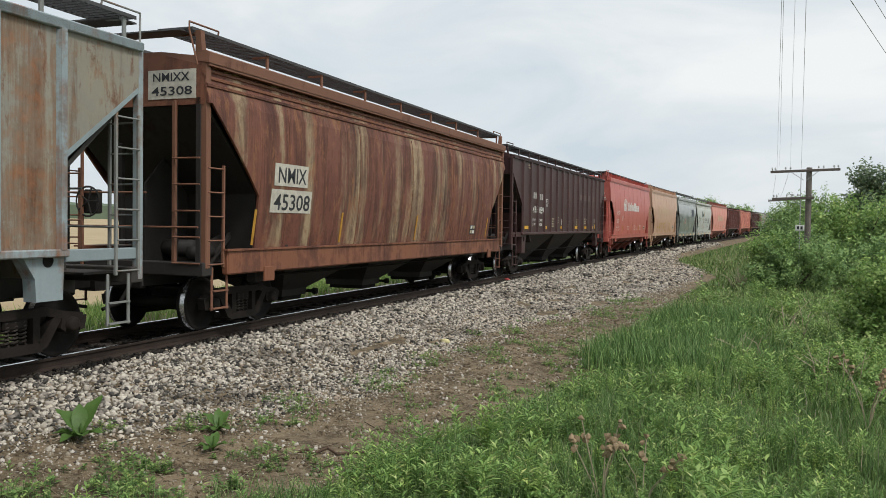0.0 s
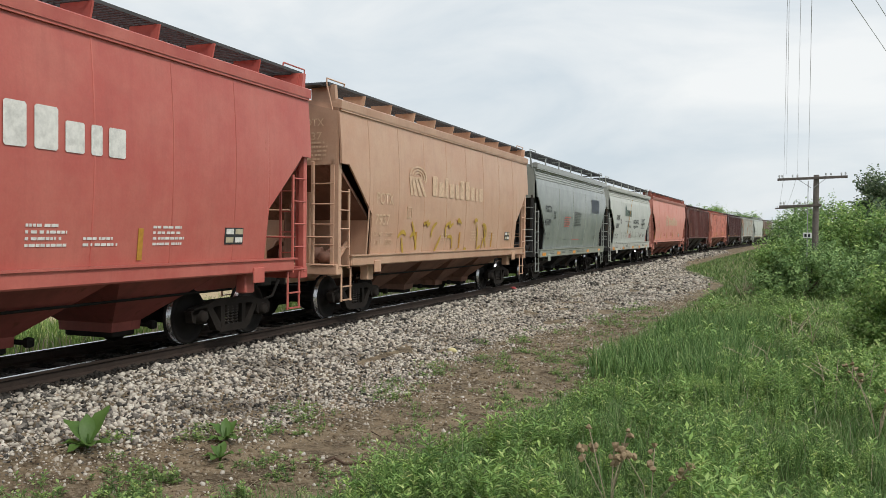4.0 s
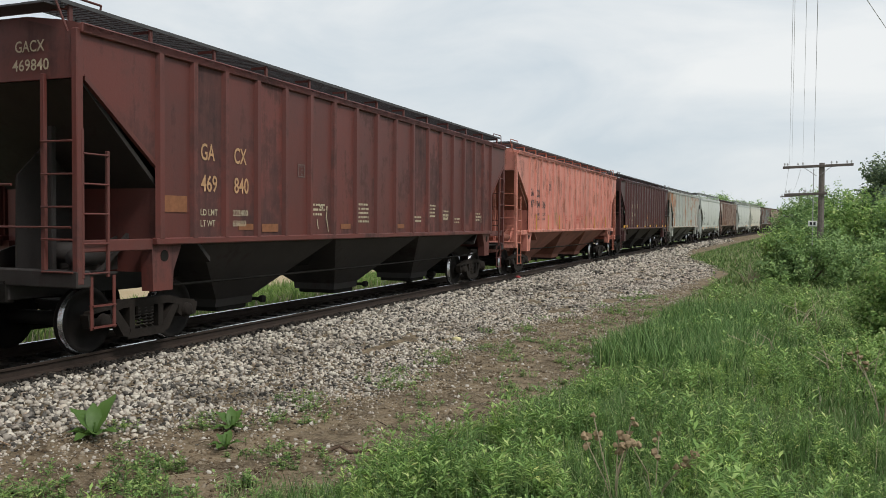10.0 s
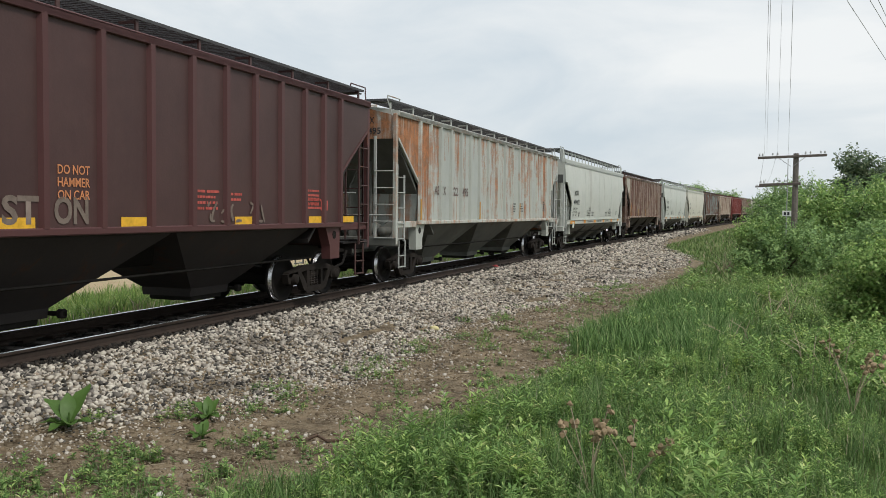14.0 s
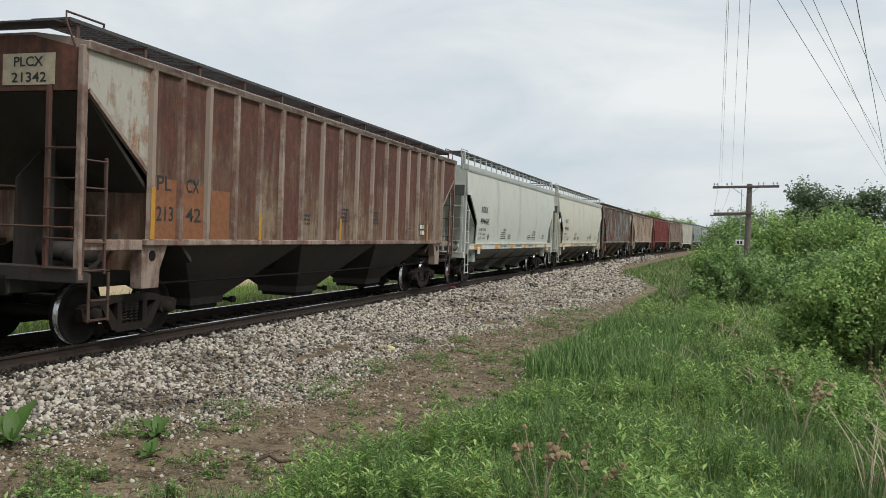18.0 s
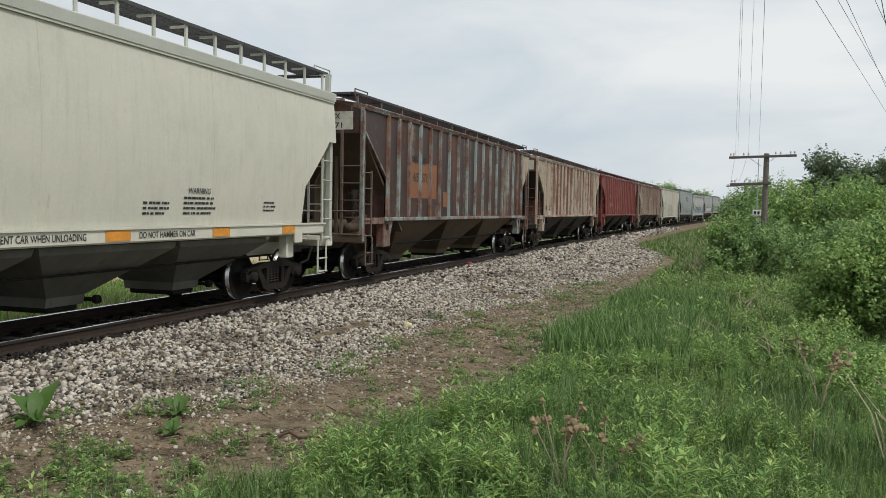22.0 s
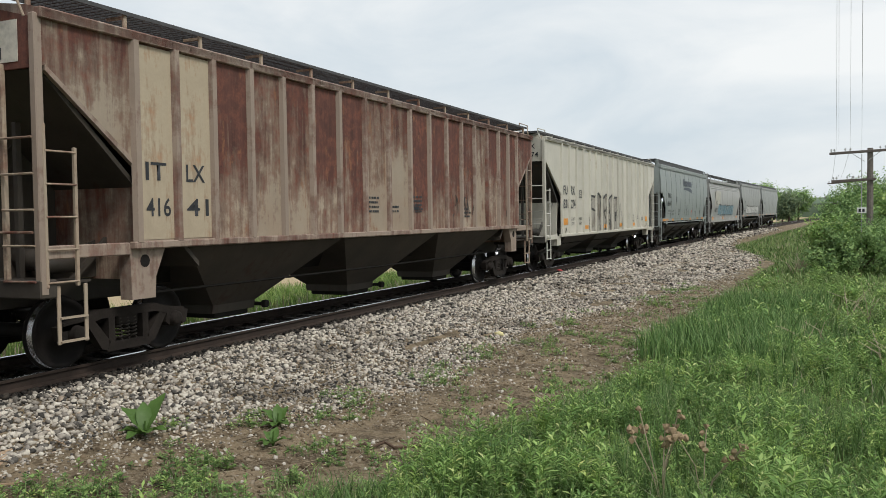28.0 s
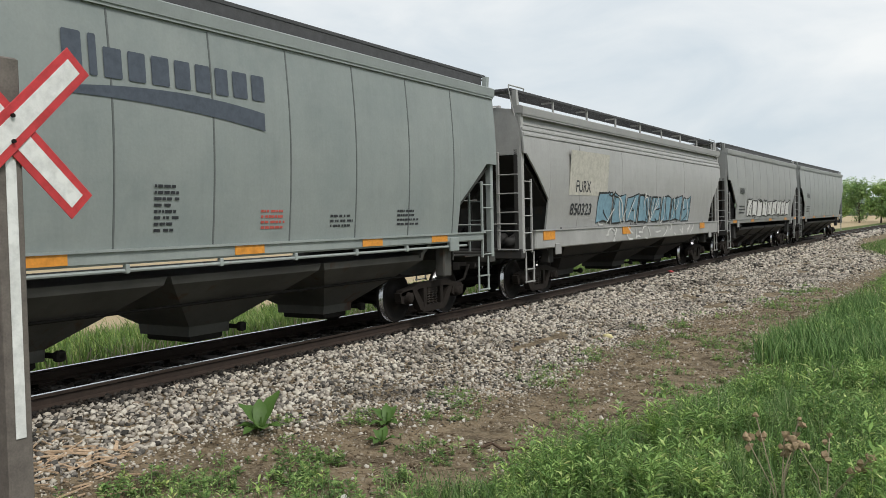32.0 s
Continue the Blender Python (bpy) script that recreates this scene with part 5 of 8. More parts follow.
for q, body in enumerate(("EXW 10-8  H 15-2", "EW  9-8  H 14-7", "CU FT  4750")):
    c.text(body, 14.32, 2.13 - 0.15 * q, 0.10, WHITE_INK, (0.66, 0.62, 0.45)[q], 0.006)
c.mark(14.46, 1.72, 0.5, 0.20, YELLOW_TAPE, "reflector", 0.008)
c.end_text("431059", 0.45, 3.85, 0.15, WHITE_INK, 0.72)
# 3, 4: round-sided, red and salmon
for q, (c, num, lim, lt) in enumerate(((K[3], "2678", "229300", "56700"), (K[4], "7937", "229300", "56700"))):
    ink = (WHITE_INK, PINK_CREAM)[q]
    o = 0.0 if q == 0 else -0.35
    c.text("POTX", 2.0 + o, 2.50, 0.26, ink, 0.88)
    c.text(num, 1.95 + o, 2.03, 0.25, ink, 0.76)
    weights(c, 1.9 + o, 1.60, lim, lt, ink)
    plate(c, 3.68 + o, 2.20, ink)
    fan_logo(c, 4.1 + o * 2, 2.76, 1.1, 0.74, ink)
    name_blocks(c, 5.6 + o * 2, 2.80, (0.62, 0.62, 0.42, 0.6, 0.5, 0.6, 0.66, 0.58, 0.36, 0.58), 4.0, 0.52, ink, (0, 2, 5, 6))
    c.seams(c.rib_paint, [1.3 + 1.55 * k for k in range(int((c.L - 1.5) / 1.55))])
    data_box(c, c.L - 2.7, 1.64, 0.5, 0.27)
    for k, (d, r) in enumerate(((5.6, 3), (8.0, 4), (8.9, 2), (c.L - 4.4, 4))):
        c.dashes(r, d, 1.60, 0.7, 0.08 * r, ink, 30 + k + 7 * q)
    for d in (3.9, 7.0, 9.9):
        c.mark(d, 1.44, 0.10, 0.44, OCHRE, "ochre_stripe")
    c.end_text("POTX", 0.62, 4.02, 0.16, ink, 0.55)
    c.end_text(num, 0.62, 3.74, 0.16, ink, 0.50)
    geo_part("stencil_block", bars_geo(5, 0.8, 0.42, 50 + q), ink, c.ob, "", pose(0.55, -c.L / 2 + 0.014, 3.28, 0, 0, -90))["kind"] = "stuff"
graffiti(K[4], 2.6, 1.36, 7.0, 0.85, None, GRAF_YELLOW, 61, 9, 0.10)
# 5: grey-green centre-flow
c = K[5]
c.belts(c.rib_paint, (3.96, 4.06, 4.16, 4.26))
c.text("POTX", 1.2, 2.70, 0.27, BLACK_INK, 0.93)
c.text("4539", 1.16, 2.21, 0.25, BLACK_INK, 0.88)
weights(c, 1.08, 1.64, "227300", "58800", BLACK_INK)
plate(c, 2.5, 2.47, BLACK_INK)
c.dashes(5, 4.3, 2.12, 1.1, 0.46, RED_INK, 70)
c.dashes(9, 6.15, 2.18, 1.5, 0.64, BLACK_INK, 71)
name_blocks(c, 9.7, 2.86, (0.8, 0.8, 0.8, 0.8), 1.72, 0.66, BLUE_INK, (0, 1, 2, 3))
c.dashes(1, 4.35, 1.60, 0.9, 0.05, BLACK_INK, 72)
c.dashes(1, 6.0, 1.58, 1.7, 0.06, RED_INK, 73)
c.dashes(3, 10.3, 1.6, 0.4, 0.2, BLACK_INK, 74)
tapes(c, (0.75, 3.04, 5.78, 8.6, 11.2), 1.02, 0.5, 0.12, ORANGE_TAPE, 1.60)
for k, d in enumerate((1.9, 3.9, 5.0, 6.6, 7.4)):
    geo_part("stencil_block", bars_geo(2, 0.7, 0.12, 75 + k), BLACK_INK, c.ob, "", pose(1.606, -c.L / 2 + d, 1.04))["kind"] = "stuff"
c.end_text("POTX", 0.45, 4.05, 0.15, BLACK_INK, 0.58)
c.end_text("4539", 0.45, 3.80, 0.15, BLACK_INK, 0.52)
c.seams(c.rib_paint, (3.4, 5.9, 8.4, 10.9), None, 3.9)
# 6: white centre-flow
c = K[6]
c.belts(c.rib_paint, (3.95, 4.05, 4.15))
c.text("SHQX", 1.75, 2.66, 0.29, BLACK_INK, 0.95)
c.text("2207", 1.68, 2.23, 0.25, BLACK_INK, 0.86)
weights(c, 1.52, 1.63, "226800", "59200", BLACK_INK)
plate(c, 2.98, 2.46, BLACK_INK)
name_blocks(c, 4.32, 2.92, (0.8, 0.5, 0.35, 0.25, 0.5, 0.8), 2.05, 0.50, GREEN_DARK, (0,))
g = Geo().poly([(0, 0.0, 0), (0, 0.30, 0.0), (0, 0.16, 0.26)])
geo_part("logo_block", g, GREEN_DARK, c.ob, "", c.place(4.4, 3.42, 0.013))
c.mark(4.35, 2.60, 2.1, 0.012, BLACK_INK, "rule_line")
c.text("Wholesale", 5.15, 2.27, 0.20, BLACK_INK, 1.28, 0.0)
c.text("GROWING", 7.12, 2.50, 0.27, BLACK_INK, 1.88)
c.text("together", 7.15, 2.27, 0.20, BLACK_INK, 1.72, 0.0)
c.dashes(8, 10.02, 2.20, 1.6, 0.66, BLACK_INK, 80)
data_box(c, 9.96, 1.68, 0.55, 0.29)
c.dashes(3, 11.0, 1.66, 0.52, 0.22, BLACK_INK, 88)
graffiti(c, 3.4, 1.62, 5.9, 0.42, None, GRAF_BLACK, 81, 12, 0.022)
add_strokes(graffiti_geo(3.1, 0.34, 82, 8, 0.02), GRAF_BLACK, c, pose(1.612, -c.L / 2 + 2.7, 1.02))
c.dashes(5, 5.9, 1.62, 0.9, 0.30, RED_INK, 83)
tapes(c, (0.6, 3.5, 6.6, 9.0, 11.8), 1.02, 0.55, 0.14, ORANGE_TAPE, 1.60)
for k, d in enumerate((1.4, 4.6, 7.4, 8.2, 10.3)):
    geo_part("stencil_block", bars_geo(2, 0.75, 0.13, 84 + k), BLACK_INK, c.ob, "", pose(1.606, -c.L / 2 + d, 1.10))["kind"] = "stuff"
c.end_text("SHQX", 0.40, 3.98, 0.15, BLACK_INK, 0.60)
c.end_text("2207", 0.40, 3.72, 0.15, BLACK_INK, 0.55)
c.mark(5.35, 1.7, 0.09, 2.2, OCHRE, "rust_run", 0.005)
c.seams(c.rib_paint, (3.2, 6.3, 9.4), None, 3.9)
# 7: faded pink
c = K[7]
c.text("UACX", 1.95, 2.62, 0.24, PINK_CREAM, 0.92, 0.0)
c.text("31744", 1.95, 2.14, 0.22, PINK_CREAM, 0.90, 0.0)
fan_logo(c, 6.15, 2.52, 1.1, 0.84, PINK_CREAM)
name_blocks(c, 7.55, 2.58, (0.62, 0.62, 0.42, 0.6, 0.5, 0.6, 0.66, 0.58, 0.36, 0.58), 4.5, 0.60, PINK_CREAM, (0, 2, 5, 6))
data_box(c, 13.35, 1.68, 0.5, 0.26)
for d in (0.95, 3.8, 6.7, 10.0, 12.8):
    c.mark(d, 1.58, 0.12, 0.46, OCHRE, "ochre_stripe")
for k, (d, r) in enumerate(((5.2, 3), (8.6, 4), (9.2, 2))):
    c.dashes(r, d, 1.72, 0.9, 0.08 * r, RED_INK, 90 + k)
c.seams(c.rib_paint, (2.9, 5.2, 7.5, 9.8, 12.1, 14.4))
c.end_text("UACX 31744", 0.10, 3.95, 0.15, PINK_CREAM, 1.15)
# ribbed cars with split marks
def split_marks(c, d0, d1, z, left, right, nl, nr, ink, h=0.26, w=0.46):
    c.text(left, d0, z + 0.48, h, ink, w * (0.85 if len(left) < 3 else 1))
    if right:
        c.text(right, d1, z + 0.48, h, ink, w * (0.85 if len(right) < 3 else 1))
    c.text(nl, d0, z, h, ink, w)
    c.text(nr, d1, z, h, ink, w)


def small_marks(c, ink, seed, z=1.75, n=9, first=5):
    rnd = random.Random(seed)
    for k in range(n):
        r = rnd.randint(2, 4)
        c.dashes(r, c.rib_d[rnd.randint(first, len(c.rib_d) - 3)] + 0.14, z + rnd.uniform(0, 0.25), rnd.uniform(0.35, 0.6), 0.09 * r, ink, seed * 10 + k)
    c.mark(c.L - 2.35, z + 0.1, 0.30, 0.20, ink, "data_box", 0.007)


TAN_INK = flat_paint("tan_stencil_paint", (0.50, 0.30, 0.16))
split_marks(K[8], 2.43, 3.28, 2.30, "GA", "CX", "469", "840", TAN_INK, 0.26, 0.40)
for q, (a_, b_) in enumerate((("LD LMT", "222400"), ("LT WT", "63600"))):
    K[8].text(a_, 2.42, 1.93 - 0.17 * q, 0.10, CREAM_INK, 0.42 if q == 0 else 0.36, 0.006)
    K[8].text(b_, 3.24, 1.93 - 0.17 * q, 0.10, CREAM_INK, 0.42 if q == 0 else 0.36, 0.006)
K[8].mark(1.60, 1.97, 0.50, 0.24, ORANGE_PATCH)
K[8].mark(4.08, 1.66, 0.50, 0.14, ORANGE_PATCH)
plate(K[8], 5.24, 2.66, FADED_INK, 0.24)
small_marks(K[8], CREAM_INK, 100)
graffiti(K[8], 5.86, 1.65, 0.5, 0.55, None, CREAM_INK, 101, 3, 0.03)
K[8].end_text("GACX", 0.45, 4.0, 0.15, CREAM_INK, 0.5)
K[8].end_text("469840", 0.40, 3.76, 0.15, CREAM_INK, 0.62)
tapes(K[8], (3.4, 6.9, 9.6), 1.70, 0.42, 0.10, ORANGE_PATCH)
for body, d, z in (("GA", 1.64, 2.82), ("CX", 2.46, 2.80), ("47", 1.66, 2.42), ("04", 2.44, 2.40), ("36", 3.24, 2.40)):
    K[9].text(body, d, z, 0.27, BLACK_INK, 0.42)
for q, (a_, b_) in enumerate((("LD LMT", "222400"), ("LT WT", "63600"))):
    K[9].text(a_, 2.44, 2.12 - 0.17 * q, 0.10, BLACK_INK, 0.42, 0.006)
    K[9].text(b_, 3.28, 2.12 - 0.17 * q, 0.10, BLACK_INK, 0.40 if q == 0 else 0.33, 0.006)
plate(K[9], 4.12, 3.08, BLACK_INK, 0.26)
K[9].text("DO NOT", 8.76, 2.08, 0.10, RED_INK, 0.6)
K[9].text("HAMMER", 8.76, 1.95, 0.10, RED_INK, 0.6)
K[9].text("ON CAR", 8.76, 1.82, 0.10, RED_INK, 0.6)
small_marks(K[9], RED_INK, 110)
for d in (1, 3, 5, 10, 12, 15):
    geo_part("ochre_stripe", rect_geo(0.1, 0.55), OCHRE, K[9].ob, "", pose(1.569, -K[9].L / 2 + K[9].rib_d[d] - 0.05, 1.60))
K[9].end_text("GACX", 0.45, 4.0, 0.15, BLACK_INK, 0.5)
K[9].end_text("470436", 0.40, 3.76, 0.15, BLACK_INK, 0.62)
graffiti(K[9], 5.0, 1.75, 0.65, 0.55, None, flat_paint("green_scrawl", (0.18, 0.26, 0.06)), 111, 2, 0.03)
split_marks(K[10], 3.26, 4.14, 2.24, "GA", "CX", "470", "041", CREAM_INK)
for q, (a_, b_) in enumerate((("LD LMT", "222400"), ("LT WT", "63600"))):
    K[10].text(a_, 2.45, 2.02 - 0.19 * q, 0.105, CREAM_INK, 0.46 if q == 0 else 0.40, 0.006)
    K[10].text(b_, 3.33, 1.98 - 0.19 * q, 0.10, CREAM_INK, 0.42 if q == 0 else 0.36, 0.006)
CHALK = flat_paint("chalky_scrawl", (0.19, 0.15, 0.125))
for body, d, w in (("ST", 7.93, 0.55), ("ON", 8.72, 0.58)):
    K[10].text(body, d, 1.66, 0.34, CHALK, w, 0.03)
graffiti(K[10], 11.9, 1.63, 1.7, 0.34, None, CHALK, 121, 5, 0.05)
plate(K[10], 5.06, 2.75, CREAM_INK, 0.24)
tapes(K[10], (0.92, 1.68, 5.08, 7.90, 9.92, 12.68, 15.25, 16.75), 1.60, 0.52, 0.13, YELLOW_TAPE)
small_marks(K[10], RED_INK, 120, 1.75, 5, 10)
ORANGE_INK = flat_paint("orange_stencil_paint", (0.62, 0.25, 0.11))
for q, line in enumerate(("DO NOT", "HAMMER", "ON CAR")):
    K[10].text(line, 8.78, 2.28 - 0.16 * q, 0.12, ORANGE_INK, 0.55)
K[10].end_text("GACX", 0.50, 4.0, 0.15, WHITE_INK, 0.5)
K[10].end_text("470041", 0.50, 3.76, 0.15, WHITE_INK, 0.60)
for body, d, w in (("AE", 2.62, 0.40), ("X", 3.32, 0.22), ("22", 4.18, 0.40), ("495", 4.98, 0.52)):
    K[11].text(body, d, 2.32, 0.25, FADED_INK, w)
for d in (0, 6, 11):
    geo_part("ochre_stripe", rect_geo(0.1, 0.55), OCHRE, K[11].ob, "", pose(1.569, -K[11].L / 2 + K[11].rib_d[d] - 0.05, 1.62))
K[11].end_text("AEX", 0.55, 4.02, 0.16, BLACK_INK, 0.34)
K[11].end_text("22495", 0.48, 3.76, 0.16, BLACK_INK, 0.58)
small_marks(K[11], BLACK_INK, 130, 1.75, 4)
# white round-sided cars
for q, (c, num, lim, lt) in enumerate(((K[12], "494432", "224700", "61300"), (K[14], "494465", "224800", "61200"), (K[15], "494441", "224500", "61500"))):
    c.text("AOKX", 1.85, 2.68, 0.25, BLACK_INK, 0.95, 0.006)
    c.text(num, 1.78, 2.24, 0.25, BLACK_INK, 1.30, 0.006)
    weights(c, 1.68, 1.82, lim, lt, BLACK_INK)
    c.text("CU FT", 1.68, 1.66, 0.105, BLACK_INK, bold=0.006)
    c.text("4751", 2.36, 1.66, 0.105, BLACK_INK, bold=0.006)
    plate(c, 3.05, 1.66, BLACK_INK, 0.17)
    c.text("WARNING", 5.45, 2.02, 0.10, BLACK_INK, 0.62, 0.008)
    c.dashes(4, 5.15, 1.64, 1.0, 0.33, BLACK_INK, 140 + q)
    c.dashes(3, 6.4, 1.64, 0.6, 0.24, BLACK_INK, 143 + q)
    c.text("WARNING", 11.5, 2.02, 0.10, BLACK_INK, 0.62, 0.008)
    c.dashes(4, 11.4, 1.64, 1.0, 0.33, BLACK_INK, 146 + q)
    c.dashes(3, 10.4, 1.64, 0.7, 0.24, BLACK_INK, 149 + q)
    c.dashes(3, 13.9, 1.7, 0.5, 0.22, BLACK_INK, 152 + q)
    tapes(c, (4.3, 6.94, 9.58, 12.2, 14.6), 1.31, 0.52, 0.15, ORANGE_TAPE, 1.562)
    tapes(c, (1.16,), 1.31, 1.0, 0.15, ORANGE_TAPE, 1.562)
    for d, body, w in ((5.1, "DO NOT HAMMER ON CAR", 1.65), (7.7, "VENT CAR WHEN UNLOADING", 1.5), (10.3, "DO NOT HAMMER ON CAR", 1.4)):
        part("lettering", shared(("text", body, 0.10, id(BLACK_INK), w, 0.01), lambda: text_mesh(body, 0.10, BLACK_INK, w, 0.01)), c.ob, "", pose(1.568, -c.L / 2 + d, 1.335))
    c.end_text("AOKX", 0.35, 4.02, 0.15, BLACK_INK, 0.55)
    c.end_text(num, 0.30, 3.76, 0.15, BLACK_INK, 0.66)
    geo_part("dark_band", Geo().box(0.1, 1.44, -c.L / 2 + 0.020, -c.L / 2 + 0.026, 3.22, 3.60), flat_paint("dark_grey_band_%d" % q, (0.10, 0.105, 0.10)), c.ob)
    c.seams(c.paint, (4.6, 8.4, 12.2))
def stain(car, d, w0, w1, z0, z1, mat_):
    """A run of dust down a curved side, narrowing as it falls."""
    g = Geo()
    for k in range(15):
        z = z1 + (z0 - z1) * k / 14
        w = w0 + (w1 - w0) * k / 14 + 0.05 * math.sin(k * 1.7)
        for y in (d - w / 2, d + w / 2 + 0.03 * math.sin(k * 2.3)):
            g.v.append((car.side_x(z) + 0.004, -car.L / 2 + y, z))
    g.f = [(2 * k, 2 * k + 1, 2 * k + 3, 2 * k + 2) for k in range(14)]
    geo_part("dust_stain", g, mat_, car.ob)


DUSTY = car_paint("dust_on_white", (0.44, 0.445, 0.40), (0.53, 0.55, 0.50), (0.34, 0.32, 0.27), 0.30, 0.8, 0.0)
stain(K[12], 5.95, 0.75, 0.32, 1.56, 4.12, DUSTY)
stain(K[12], 9.9, 0.16, 0.06, 1.9, 3.9, DUSTY)
stain(K[14], 4.4, 0.30, 0.10, 2.2, 4.1, DUSTY)
stain(K[14], 8.6, 0.22, 0.08, 1.8, 4.1, DUSTY)
stain(K[15], 6.8, 0.18, 0.07, 2.0, 4.1, DUSTY)
# rust and tan ribbed
c = K[13]
for d, w, z, h in ((1.58, 0.62, 1.60, 0.95), (2.37, 0.63, 1.60, 0.90), (3.18, 0.60, 1.60, 0.85)):
    c.mark(d, z, w, h, ORANGE_PATCH, "primer_patch", 0.005)
split_marks(c, 1.66, 2.44, 1.89, "PL", "CX", "213", "42", BLACK_INK, 0.24, 0.44)
data_box(c, 14.4, 1.75, 0.45, 0.35)
small_marks(c, BLACK_INK, 160, 1.8, 4)
for d in (0, 4, 8, 15):
    geo_part("ochre_stripe", rect_geo(0.1, 0.8 if d == 0 else 0.5), OCHRE, c.ob, "", pose(1.569, -c.L / 2 + c.rib_d[d] - 0.05, 1.60))
geo_part("number_patch", Geo().box(0.1, 1.0, -c.L / 2 + 0.020, -c.L / 2 + 0.026, 3.72, 4.16), PALE_TAN, c.ob)
c.end_text("PLCX", 0.30, 3.98, 0.14, BLACK_INK, 0.5)
c.end_text("21342", 0.26, 3.76, 0.14, BLACK_INK, 0.6)
# dark rusted ribbed
c = K[16]
for d, w in ((3.12, 0.73), (4.02, 0.71), (4.90, 0.5)):
    c.mark(d, 2.13, w, 1.0, ORANGE_PATCH, "primer_patch", 0.005)
c.mark(6.05, 1.9, 0.6, 0.45, ORANGE_PATCH, "primer_patch", 0.005)
split_marks(c, 3.40, 4.10, 2.60, "NA", "HX", "65", "571", BLACK_INK, 0.25, 0.42)
small_marks(c, BLACK_INK, 170, 1.8, 4)
geo_part("number_patch", Geo().box(0.1, 1.2, -c.L / 2 + 0.020, -c.L / 2 + 0.026, 3.72, 4.16), OLD_WHITE, c.ob)
c.end_text("NAHX", 0.36, 3.98, 0.14, BLACK_INK, 0.5)
c.end_text("65571", 0.34, 3.76, 0.14, BLACK_INK, 0.58)
# cream and rust ribbed
c = K[17]
c.text("1", 1.98, 1.86, 0.22, BLACK_INK, 0.12)
c.text("8", 1.78, 1.86, 0.22, BLACK_INK, 0.16)
c.text("52", 2.42, 1.86, 0.22, BLACK_INK, 0.42)
c.mark(2.45, 1.60, 0.5, 0.2, OLD_WHITE)
small_marks(c, BLACK_INK, 180, 1.7, 6)
graffiti(c, 3.4, 1.75, 1.4, 0.8, None, GRAF_RED, 181, 4, 0.035)
graffiti(c, 8.72, 1.75, 0.66, 0.32, None, GRAF_BLACK, 182, 4, 0.035)
graffiti(c, 9.80, 1.73, 0.42, 0.58, None, GRAF_BLACK, 183, 2, 0.03)
data_box(c, 14.45, 1.87, 0.40, 0.30)
graffiti(c, 0.30, 3.55, 1.0, 0.50, None, GRAF_WHITE, 184, 4, 0.03)
geo_part("number_patch", Geo().box(-0.3, 1.3, -c.L / 2 + 0.020, -c.L / 2 + 0.026, 3.72, 4.16), OLD_WHITE, c.ob)
c.end_text("PLCX", 0.20, 3.98, 0.14, BLACK_INK, 0.5)
c.end_text("18520", 0.16, 3.76, 0.14, BLACK_INK, 0.6)
# dark red ribbed
c = K[18]
split_marks(c, 3.26, 4.14, 2.22, "IT", "FX", "466", "435", WHITE_INK)
c.mark(1.68, 1.96, 0.5, 0.24, ORANGE_PATCH)
c.mark(14.5, 1.77, 0.5, 0.23, ORANGE_PATCH)
tapes(c, (12.1, 9.0, 6.2), 1.60, 0.44, 0.13, ORANGE_PATCH)
small_marks(c, CREAM_INK, 190, 1.75, 7)
graffiti(c, 15.45, 3.45, 1.3, 0.62, None, GRAF_WHITE, 191, 5, 0.035)
geo_part("number_patch", Geo().box(0.3, 1.2, -c.L / 2 + 0.020, -c.L / 2 + 0.026, 3.94, 4.14), OLD_WHITE, c.ob)
c.end_text("ITFX", 0.48, 3.97, 0.14, BLACK_INK, 0.5)
c.end_text("466435", 0.36, 3.74, 0.14, WHITE_INK, 0.64)
# maroon-rusted cream ribbed
CREAM_REPAINT = car_paint("cream_repaint", (0.43, 0.355, 0.255), (0.48, 0.41, 0.30), (0.27, 0.14, 0.075), 0.42, 0.6, 0.0, 0.6, None, 41.0)
c = K[19]
for d in (1.58, 2.36):
    c.mark(d, 1.62, 0.63, 2.55, CREAM_REPAINT, "repainted_panel", 0.004)
split_marks(c, 1.66, 2.44, 1.93, "IT", "LX", "416", "41", BLACK_INK, 0.25, 0.46)
small_marks(c, BLACK_INK, 200, 1.75, 5)
graffiti(c, 11.9, 1.9, 1.5, 0.5, None, GRAF_BLACK, 201, 4, 0.03)
geo_part("number_patch", Geo().box(0.1, 1.2, -c.L / 2 + 0.020, -c.L / 2 + 0.026, 3.72, 4.20), OLD_WHITE, c.ob)
c.end_text("ITLX", 0.42, 3.98, 0.14, BLACK_INK, 0.46)
c.end_text("41641", 0.36, 3.76, 0.14, BLACK_INK, 0.58)
